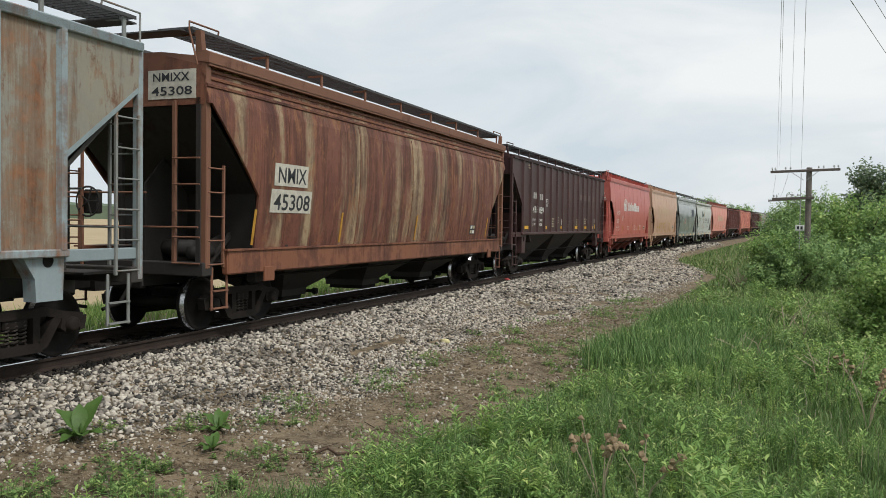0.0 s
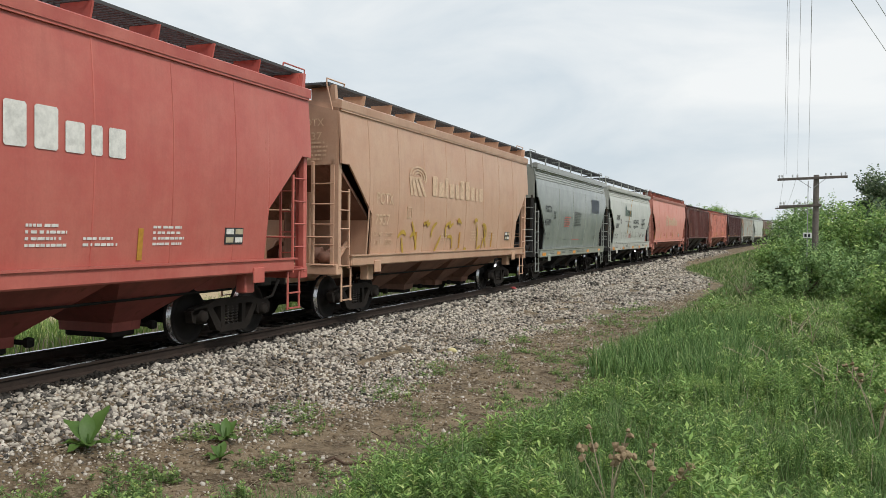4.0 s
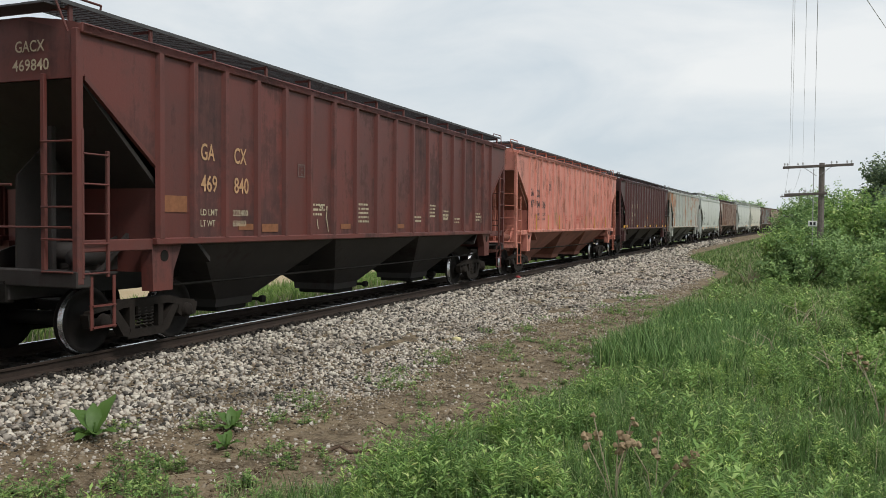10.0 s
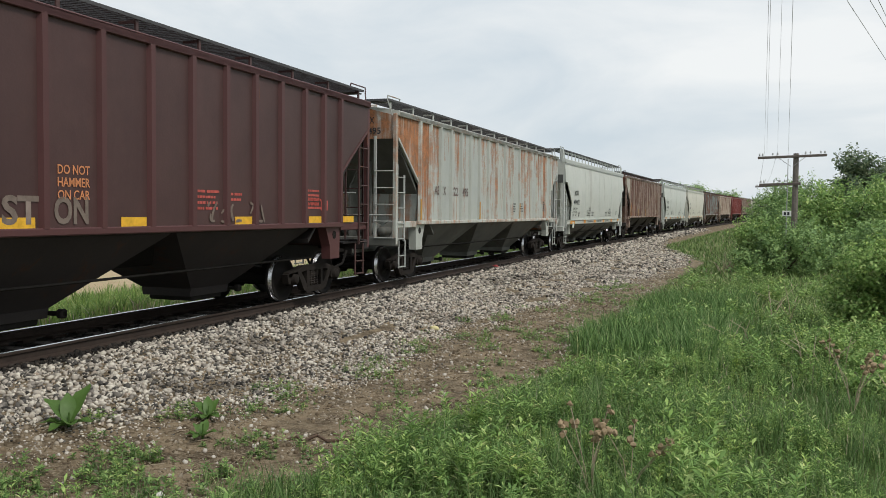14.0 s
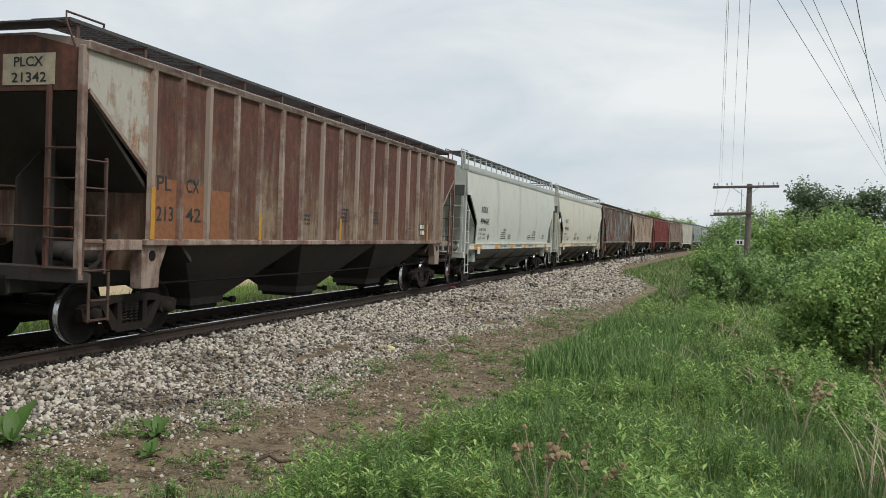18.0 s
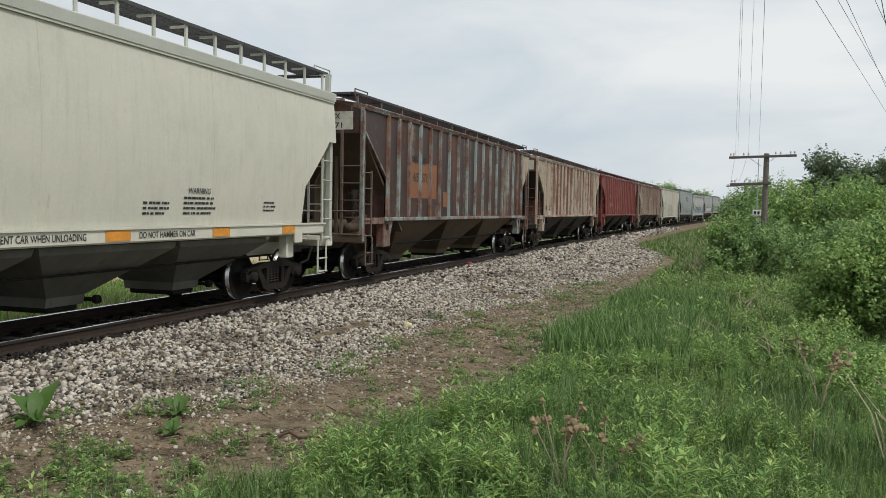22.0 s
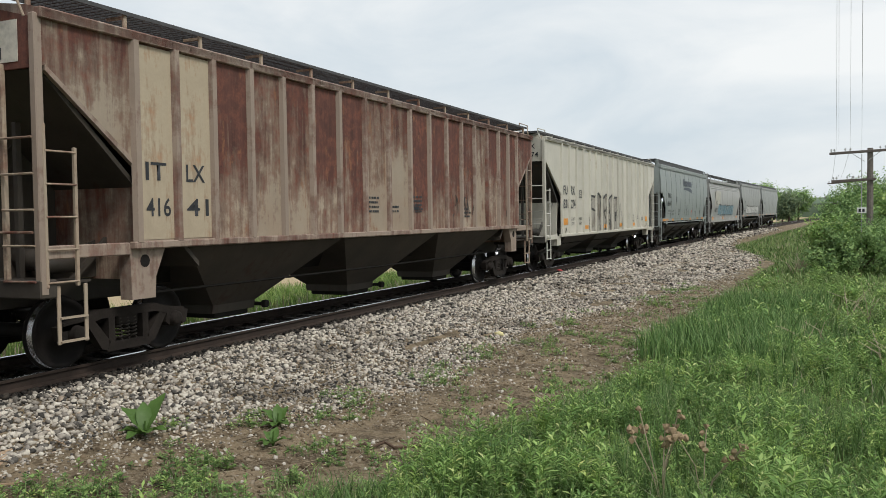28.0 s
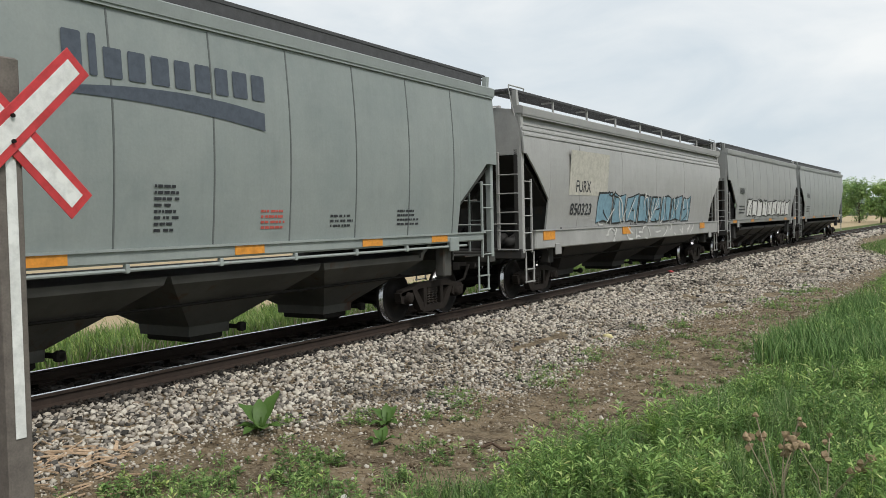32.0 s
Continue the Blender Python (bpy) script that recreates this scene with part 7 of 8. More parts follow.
BANK_STOPS = ((0.0, (0.075, 0.155, 0.049)), (0.5, (0.143, 0.268, 0.082)), (0.9, (0.263, 0.412, 0.142)), (1.0, (0.412, 0.458, 0.239)))
WEED_STOPS = ((0.0, (0.147, 0.271, 0.077)), (0.5, (0.261, 0.43, 0.122)), (0.9, (0.419, 0.576, 0.196)), (1.0, (0.567, 0.621, 0.279)))


def in_turf(u, y, r):
    e = grass_edge(y) + 0.35 * noise.noise(Vector((u, y, 0)) * 0.9)
    if u < e:
        return 0.0
    tuft = noise.noise(Vector((u, y, 5)) * 0.55) + 0.8 * noise.noise(Vector((u, y, 8)) * 1.7)
    return (0.40 + 0.60 * min(1, (u - e) / 0.7)) * max(0.35, 0.92 + 0.75 * tuft)


def clumps(rng, spots, lo=4, hi=10, spread=0.11):
    """Several stems round each spot, as weeds stand in bunches of their own height."""
    out = []
    for x, y, z, s in spots:
        k = rng.uniform(0.6, 1.35)
        for _ in range(int(rng.integers(lo, hi))):
            out.append((x + rng.normal(0, spread), y + rng.normal(0, spread), z, s * k * rng.uniform(0.75, 1.1)))
    return out


def make_grass():
    rng = np.random.default_rng(12)
    near = scatter(rng, 4.2, 13.0, 4.2, 11.5, 620, in_turf)
    behind = scatter(rng, 5.0, 16.0, -7.0, 4.2, 130, in_turf)
    blade_field("grass", "rough green verge grass, knee high", near + behind, rng, (0.18, 0.48), 0.008, (0.15, 0.8), GRASS_STOPS)
    mid = scatter(rng, 6.2, 15.0, 11.5, 20, 300, in_turf)
    blade_field("verge_grass", "rough green grass of the middle verge", mid, rng, (0.14, 0.38), 0.014, (0.2, 0.9), GRASS_STOPS)
    back = scatter(rng, 6.2, 17.0, 20, 32, 130, in_turf) + scatter(rng, 13.0, 17.0, 4.2, 20, 80, in_turf)
    blade_field("deep_grass", "green grass before the bushes", back, rng, (0.18, 0.42), 0.026, (0.3, 1.0), FAR_GRASS_STOPS)
    # a bank of taller, bluer grass at the edge of the soil
    def bank(u, y, r):
        e = grass_edge(y) + 0.18 * noise.noise(Vector((u, y, 0)) * 1.3)
        if u < e or u > e + 2.6 + noise.noise(Vector((u * 0.6, y * 0.6, 4))):
            return 0.0
        return 1.0 + 0.35 * noise.noise(Vector((u, y, 5)) * 1.1)
    tall = scatter(rng, 6.2, 10.5, 14.1, 24, 300, bank)
    blade_field("bank_grass", "tall blue-green grass in a bank beside the bare soil", tall, rng, (0.30, 0.60), 0.015, (0.15, 0.7), BANK_STOPS)
    far = scatter(rng, 3.0, 18.0, 32, 62, 70, in_turf) + scatter(rng, 3.0, 24.0, 62, 130, 12, in_turf)
    blade_field("far_grass", "green verge grass running along the line", far, rng, (0.20, 0.42), 0.05, (0.2, 0.8), FAR_GRASS_STOPS)
    def weedy(k, low):
        return lambda u, y, r: in_turf(u, y, r) * (0.8 + 0.6 * r) if noise.noise(Vector((u * k, y * k, 9))) > low else 0
    weeds = clumps(rng, scatter(rng, 4.4, 12.5, 4.4, 10, 17, weedy(0.8, -0.22)))
    plant_field("verge_weeds", "bright green leafy weeds with narrow leaves", weeds, rng, WEED_STOPS, (20, 36), (0.04, 0.10), (0.16, 0.40), 0.12)
    weeds = clumps(rng, scatter(rng, 6.2, 13.5, 10, 17, 12, weedy(0.7, -0.15)), 4, 9, 0.14)
    plant_field("middle_weeds", "green leafy weeds standing close together", weeds, rng, WEED_STOPS, (16, 28), (0.05, 0.105), (0.16, 0.40), 0.125)
    weeds = clumps(rng, scatter(rng, 7.2, 15.5, 17, 32, 4, weedy(0.45, 0.0)), 4, 9, 0.2)
    plant_field("deep_weeds", "green leafy weeds before the bushes", weeds, rng, WEED_STOPS, (9, 16), (0.08, 0.15), (0.2, 0.42), 0.16)
    # bare soil: a few low sprouts
    def sprout(u, y, r):
        if u < toe(y) - 0.6 or u > grass_edge(y) + 0.2:
            return 0
        return 0.8 if noise.noise(Vector((u * 1.3, y * 1.3, 21))) > 0.06 else 0
    low = clumps(rng, scatter(rng, 3.0, 7.2, 4, 30, 16, sprout), 4, 9, 0.09)
    low += scatter(rng, 2.6, 5.4, 3.0, 6.6, 85, lambda u, y, r: 1.2 if u > lerp_table(((3, 2.7), (5.2, 3.2), (6.6, 4.0)), y) and noise.noise(Vector((u * 1.5, y * 1.5, 2))) > -0.12 else 0)
    plant_field("soil_sprouts", "low green sprouts on bare soil", low, rng, SPROUT_STOPS, (8, 18), (0.03, 0.085), (0.03, 0.16), 0.21)
    tuft = scatter(rng, 2.8, 5.6, 3.0, 6.6, 420, lambda u, y, r: 0.7 if u > lerp_table(((3, 2.9), (5.2, 3.5), (6.6, 4.4)), y) and noise.noise(Vector((u * 1.5, y * 1.5, 2))) > 0.02 else 0)
    blade_field("soil_grass", "thin tufts of grass on the soil by the crossing", tuft, rng, (0.10, 0.32), 0.007, (0.2, 0.9), GRASS_STOPS)
    # behind the train: tall grass along the ditch and at the field's edge
    back = scatter(rng, -11.5, -3.6, -2, 60, 62, lambda u, y, r: 0.7 + 0.5 * r if u < -3.9 + 0.4 * noise.noise(Vector((u, y, 1))) else 0, True)
    blade_field("ditch_grass", "tall pale-tipped grass beyond the rails", back, rng, (0.30, 0.66), 0.024, (0.2, 0.7), ((0.0, (0.12, 0.22, 0.055)), (0.6, (0.22, 0.345, 0.085)), (0.9, (0.33, 0.43, 0.13)), (1.0, (0.45, 0.45, 0.22))))
    tops = scatter(rng, -4.6, -3.3, 0, 40, 14, lambda u, y, r: 0.8, True)
    blade_field("dead_grass", "bleached dead grass at the ballast edge", tops, rng, (0.3, 0.6), 0.02, (0.2, 0.9), ((0.0, (0.34, 0.29, 0.2)), (1.0, (0.5, 0.45, 0.34))), 0.1)


make_grass()


def make_pebbles():
    """Small stones and crumbs on the bare soil."""
    rng = np.random.default_rng(17)
    def bare(u, y, r):
        return 1.0 if toe(y) - 0.4 < u < grass_edge(y) + 0.3 and noise.noise(Vector((u * 1.4, y * 1.4, 31))) > -0.35 + 0.5 * r - 0.2 else 0
    sp = np.array(scatter(rng, 2.8, 7.6, 3, 34, 330, bare))
    n = len(sp)
    s = 0.005 + 0.024 * rng.random(n) ** 4
    v = ICO_V[None] * rng.uniform(0.7, 1.25, (n, 12, 1)) * (s[:, None, None] * rng.uniform(0.7, 1.4, (n, 1, 3)))
    v = np.einsum("nij,nkj->nki", random_turns(rng, n), v) + sp[:, None, :3]
    v[:, :, 2] += 0.012
    f = (ICO_F[None] + 12 * np.arange(n)[:, None, None]).reshape(-1, 3)
    crumbs = ((0.0, (0.10, 0.075, 0.048)), (0.45, (0.21, 0.16, 0.105)), (0.7, (0.33, 0.28, 0.21)), (1.0, (0.60, 0.56, 0.50)))
    ob = new("soil_crumbs", fast_mesh("soil_crumbs", v.reshape(-1, 3), f, island_mat("soil_crumb", crumbs, 0.95, 0.15, 0.3, 50)))
    tagged(ob, "crumbs of soil and small stones on the bare ground", "pebbles", kind="stuff")


make_pebbles()


def make_litter():
    """Dry stems and twigs lying on the bare ground."""
    rng = np.random.default_rng(23)
    sp = np.array(scatter(rng, 2.9, 7.4, 3, 26, 26, lambda u, y, r: 1.0 if toe(y) - 0.3 < u < grass_edge(y) + 0.3 else 0))
    n = len(sp)
    a = rng.uniform(0, math.pi, n)
    ln, w = rng.uniform(0.03, 0.16, n), rng.uniform(0.002, 0.005, n)
    d = np.stack([np.cos(a), np.sin(a), rng.uniform(-0.08, 0.15, n)], 1) * ln[:, None]
    sd = np.stack([-np.sin(a), np.cos(a), np.zeros(n)], 1) * w[:, None]
    up = np.zeros((n, 3))
    up[:, 2] = w * 1.6
    c = sp[:, :3] + np.array([0, 0, 0.018])
    v = np.stack([c - d - sd, c - d + sd, c - d + up, c + d - sd, c + d + sd, c + d + up], 1).reshape(-1, 3)
    o = 6 * np.arange(n)[:, None]
    f = np.concatenate([o + np.array([[0, 1, 4, 3]]), o + np.array([[1, 2, 5, 4]]), o + np.array([[2, 0, 3, 5]])])
    ob = new("dry_litter", fast_mesh("dry_litter", v, f, island_mat("dry_litter_tan", ((0.0, (0.07, 0.05, 0.035)), (0.5, (0.20, 0.15, 0.10)), (1.0, (0.45, 0.38, 0.28))), 0.9, 0.1, 0, 30)))
    tagged(ob, "dry stems and twigs lying on the bare soil", "plant litter", kind="stuff")


make_litter()


# ---- bushes and trees ----
BARK = plain("grey_brown_bark", (0.10, 0.075, 0.055), 0.9, 0.0, 0.4, 9)


def leaf_cloud(rng, blobs, count, size, floor=None, squash=0.35):
    """Leaves on and within overlapping lobes, thick at the surface, with gaps."""
    blobs = np.array(blobs, float)
    w = blobs[:, 3] ** 2 * np.where(blobs.shape[1] > 4, 1, 1)
    idx = rng.choice(len(blobs), count, p=w / w.sum())
    # leaves gather round the ends of twigs
    k = 16
    twigs = count // k + 1
    idx = idx[:twigs]
    d = rng.normal(size=(twigs, 3))
    d /= np.linalg.norm(d, axis=1)[:, None]
    r = rng.uniform(0.45, 1.08, twigs) ** 0.6
    lump = np.array([noise.noise(Vector((a * 2.3 + i * 5.1, b * 2.3, c * 2.3))) for (a, b, c), i in zip(d, idx)])
    r = r * (1 + 0.45 * lump)
    c = blobs[idx, :3] + d * (blobs[idx, 3] * r)[:, None] * np.array([1, 1, 0.85])
    keep = np.array([noise.noise(Vector(p) * (1.5 / max(0.3, blobs[:, 3].mean()))) for p in c]) > -0.45
    c, d = c[keep], d[keep]
    way = d * 0.8 + np.array([0, 0, 0.6])
    along = rng.uniform(-1.0, 1.0, (len(c), k, 1))
    c = (c[:, None] + way[:, None] * along * size * 3.2 + rng.normal(0, size * 1.05, (len(c), k, 3))).reshape(-1, 3)
    d = np.repeat(d, k, 0)
    if floor is not None:
        up = c[:, 2] > floor
        c, d = c[up], d[up]
    n = len(c)
    t = random_turns(rng, n)
    nrm = d * 0.6 + t[:, 0] * 0.8 + np.array([0, 0, 0.7])
    nrm /= np.linalg.norm(nrm, axis=1)[:, None]
    a = np.cross(nrm, t[:, 1])
    a /= np.linalg.norm(a, axis=1)[:, None]
    b = np.cross(nrm, a)
    s = size * rng.uniform(0.55, 1.3, n)[:, None]
    fold = nrm * s * 0.22
    q = np.stack([c - a * s, c - b * s * 0.5 + fold, c + a * s, c + b * s * 0.5 + fold], 1).reshape(-1, 3)
    return q, np.arange(4 * n).reshape(n, 4)


def limbs(rng, base, blobs, r0, mat_, parent):
    g = Geo()
    tip = None
    for bx, by, bz, br in blobs:
        p0 = Vector(base)
        p2 = Vector((bx, by, bz + br * 0.3))
        p1 = p0.lerp(p2, 0.5) + Vector((rng.normal(0, 0.1), rng.normal(0, 0.1), 0.12)) * br
        g.tube(p0, p1, r0, 6, r0 * 0.65)
        g.tube(p1, p2, r0 * 0.65, 6, r0 * 0.2)
        for k in range(3):
            d = Vector(rng.normal(size=3)).normalized() * br * 0.8
            m_ = p1.lerp(p2, 0.3 + 0.25 * k)
            g.tube(m_, m_ + Vector((d.x, d.y, abs(d.z))), r0 * 0.3, 5, r0 * 0.08)
    geo_part("branchwork", g, mat_, parent)


def bush(name, label, base, blobs, count, size, stops, seed, stem=0.035, category="bush", translucent=0.3):
    """blobs: lobes (x, y, z, radius) from the base."""
    rng = np.random.default_rng(seed)
    root = empty(name, pose(*base))
    tagged(root, label, category)
    q, f = leaf_cloud(rng, blobs, count, size, -0.1)
    part("foliage", fast_mesh("foliage", q, f, island_mat("leaves_%d" % seed, stops, 0.55, 0.25, 0, 5, translucent, (0.75, (0.62, 0.66, 0.66), (1.3, 1.2, 1.1)))), root)
    limbs(rng, (0, 0, -0.15), blobs, stem, BARK, root)
    return root


def tree(label, base, height, crown_r, crown_z, lobes, count, size, stops, seed, trunk=0.16):
    rng = np.random.default_rng(seed)
    root = empty("tree", pose(*base))
    tagged(root, label, "tree")
    blobs = []
    for k in range(lobes):
        a, rr = rng.uniform(0, 6.28), rng.uniform(0.15, 0.75) * crown_r
        blobs.append((math.cos(a) * rr, math.sin(a) * rr, rng.uniform(crown_z, height - 0.25 * crown_r), rng.uniform(0.30, 0.55) * crown_r))
    blobs.append((0, 0, height - 0.35 * crown_r, 0.4 * crown_r))
    q, f = leaf_cloud(rng, blobs, count, size, 0.2)
    part("crown", fast_mesh("crown", q, f, island_mat("tree_leaves_%d" % seed, stops, 0.6, 0.2, 0, 3, 0.25, (0.45, (0.7, 0.74, 0.76), (1.25, 1.2, 1.1)))), root)
    g = Geo()
    g.tube((0, 0, -0.3), (0.1, 0, crown_z), trunk, 9, trunk * 0.75)
    g.tube((0.1, 0, crown_z), (0, 0.05, height * 0.85), trunk * 0.75, 8, trunk * 0.15)
    geo_part("trunk", g, BARK, root)
    limbs(rng, (0.05, 0, crown_z * 0.9), blobs[:8], trunk * 0.4, BARK, root)
    return root


BUSH_LIGHT = ((0.0, (0.147, 0.266, 0.08)), (0.45, (0.266, 0.434, 0.123)), (0.85, (0.431, 0.59, 0.198)), (1.0, (0.566, 0.66, 0.283)))
BUSH_MID = ((0.0, (0.14, 0.25, 0.096)), (0.5, (0.253, 0.407, 0.145)), (1.0, (0.429, 0.587, 0.232)))
BUSH_DARK = ((0.0, (0.109, 0.171, 0.106)), (0.6, (0.187, 0.255, 0.143)), (1.0, (0.316, 0.375, 0.21)))


def lobes_in(rng, n, rx, ry, z0, z1, r0, r1):
    return [(rng.uniform(-rx, rx), rng.uniform(-ry, ry), rng.uniform(z0, z1), rng.uniform(r0, r1)) for _ in range(n)]


def make_bushes():
    r = np.random.default_rng(77)
    def at_(x, y):
        return (x, y, ground_z(x, y))
    bush("bush", "large light green bush at the edge of the verge", at_(13.3, 19.4), lobes_in(r, 13, 1.3, 1.1, 0.4, 1.5, 0.5, 0.8) + [(-1.55, -0.3, 0.9, 0.5), (-1.1, -0.5, 1.5, 0.6), (-0.5, -0.3, 1.95, 0.55), (0.0, 0.0, 2.35, 0.55), (0.8, 0.0, 2.5, 0.6), (1.4, -0.2, 2.3, 0.7), (-1.3, -0.6, 0.4, 0.5)], 34000, 0.045, BUSH_LIGHT, 31)
    bush("bush", "light green bush beside the thicket", at_(16.4, 21.5), lobes_in(r, 10, 1.4, 1.4, 0.6, 2.4, 0.7, 1.1), 15000, 0.06, BUSH_LIGHT, 32)
    bush("bush", "dense green bush at the foot of the pole", at_(11.0, 34.8), lobes_in(r, 10, 1.2, 0.9, 0.4, 1.6, 0.45, 0.75), 12000, 0.065, BUSH_MID, 33)
    bush("bush", "pale green shrub in front of the pole", at_(10.0, 35.0), lobes_in(r, 7, 0.6, 0.6, 0.8, 2.0, 0.35, 0.55), 7000, 0.065, BUSH_LIGHT, 34)
    bush("bush", "green bush behind the pole", at_(13.4, 38.0), lobes_in(r, 10, 1.6, 1.2, 0.4, 1.7, 0.6, 0.95), 12000, 0.075, BUSH_MID, 35)
    for k, (x, y, h_, s_) in enumerate(((12.6, 50, 3.9, BUSH_MID), (15.0, 50, 4.9, BUSH_LIGHT), (17.2, 51, 4.6, BUSH_MID), (19.6, 49, 5.0, BUSH_LIGHT), (22.4, 47, 5.0, BUSH_LIGHT), (14.2, 60, 5.2, BUSH_MID), (13.0, 78, 5.0, BUSH_MID), (16.6, 43, 3.0, BUSH_MID), (21.0, 38, 3.7, BUSH_LIGHT), (13.2, 100, 5.0, BUSH_MID), (17.8, 60, 5.6, BUSH_MID), (25.5, 44, 5.2, BUSH_MID))):
        bush("bush", "tall green shrub in the thicket beside the line", at_(x, y), lobes_in(r, 14, 1.7, 1.5, 0.5, h_ - 1.0, 0.75, 1.25), 10000, 0.11, s_, 40 + k, 0.05)
    for k, (x, y, h_) in enumerate(((17.9, 77, 5.6), (19.6, 77, 7.3), (21.6, 76, 6.4), (23.4, 75, 7.1), (25.8, 74, 7.0), (28.6, 73, 7.4), (31.5, 72, 7.8))):
        tree("dark green tree above the thicket", at_(x, y), h_, 1.9, 2.4, 13, 8000, 0.15, BUSH_DARK, 60 + k)
    for k, (x, y, w_) in enumerate(((11.4, 12.6, 0.5), (12.0, 14.2, 0.6), (10.9, 15.4, 0.45), (12.6, 12.0, 0.6), (11.6, 16.8, 0.5), (10.2, 24.0, 0.5), (11.6, 26.0, 0.6))):
        bush("bush", "low yellow-green shrub among the verge grass", at_(x, y), lobes_in(r, 6, w_, w_, 0.15, 0.45, 0.2, 0.32), 2600, 0.032, BUSH_LIGHT, 110 + k, 0.008)
    # woods left of the far bend
    for k, (x, y, h_, s_) in enumerate(((-6.0, 205, 9.0, BUSH_MID), (-1.5, 200, 8.6, BUSH_LIGHT), (2.0, 198, 8.0, BUSH_MID), (4.6, 192, 7.0, BUSH_MID), (6.0, 186, 5.4, BUSH_DARK), (-11.0, 215, 9.2, BUSH_LIGHT), (0.5, 215, 9.0, BUSH_MID), (7.6, 205, 6.6, BUSH_MID))):
        tree("rounded green tree at the far bend of the line", at_(x, y), h_, 3.4, 1.6, 13, 5500, 0.24, s_, 80 + k, 0.22)


make_bushes()


# ---- single plants ----
def broad_leaf(g, base, yaw, length, width, rise, droop):
    """A long wavy leaf: a folded strip along a curve."""
    n = 7
    d = Vector((math.cos(yaw), math.sin(yaw), 0))
    s = Vector((-math.sin(yaw), math.cos(yaw), 0))
    k = len(g.v)
    for i in range(n):
        t = i / (n - 1)
        c = Vector(base) + d * (length * t * math.cos(rise * (1 - 0.3 * t))) + Vector((0, 0, length * (math.sin(rise) * t - droop * t * t)))
        w = width * (math.sin(math.pi * min(1, 0.12 + 0.86 * t)) ** 0.8) * 0.5
        lift = Vector((0, 0, w * 0.45 + 0.012 * math.sin(i * 2.1)))
        g.v += [tuple(c - s * w + lift), tuple(c), tuple(c + s * w + lift)]
    for i in range(n - 1):
        for j in range(2):
            g.f.append((k + 3 * i + j, k + 3 * i + j + 1, k + 3 * i + j + 4, k + 3 * i + j + 3))


DOCK_LEAF = island_mat("dock_leaf_green", ((0.0, (0.075, 0.155, 0.035)), (1.0, (0.13, 0.235, 0.055))), 0.5, 0.3, 0.2, 25, 0.3)
DRY = island_mat("dry_stalk_tan", ((0.0, (0.30, 0.23, 0.15)), (1.0, (0.58, 0.50, 0.37))), 0.85, 0.2, 0.2, 30)
SEED_HEAD = island_mat("brown_seed_heads", ((0.0, (0.20, 0.14, 0.09)), (1.0, (0.42, 0.32, 0.20))), 0.9, 0.1, 0.3, 60)


def dock(x, y, leaves, seed, label):
    rnd = random.Random(seed)
    root = empty("dock_plant", pose(x, y, ground_z(x, y)))
    tagged(root, label, "plant")
    for yaw, ln, wd, rise, droop in leaves:
        g = Geo()
        broad_leaf(g, (0, 0, 0.02), radians(yaw), ln, wd, rise, droop)
        geo_part("leaf", g, DOCK_LEAF, root, "", None, True)
    g = Geo().tube((0, 0, -0.03), (0.01, 0, 0.16), 0.014, 6, 0.008)
    geo_part("stem", g, DOCK_LEAF, root)


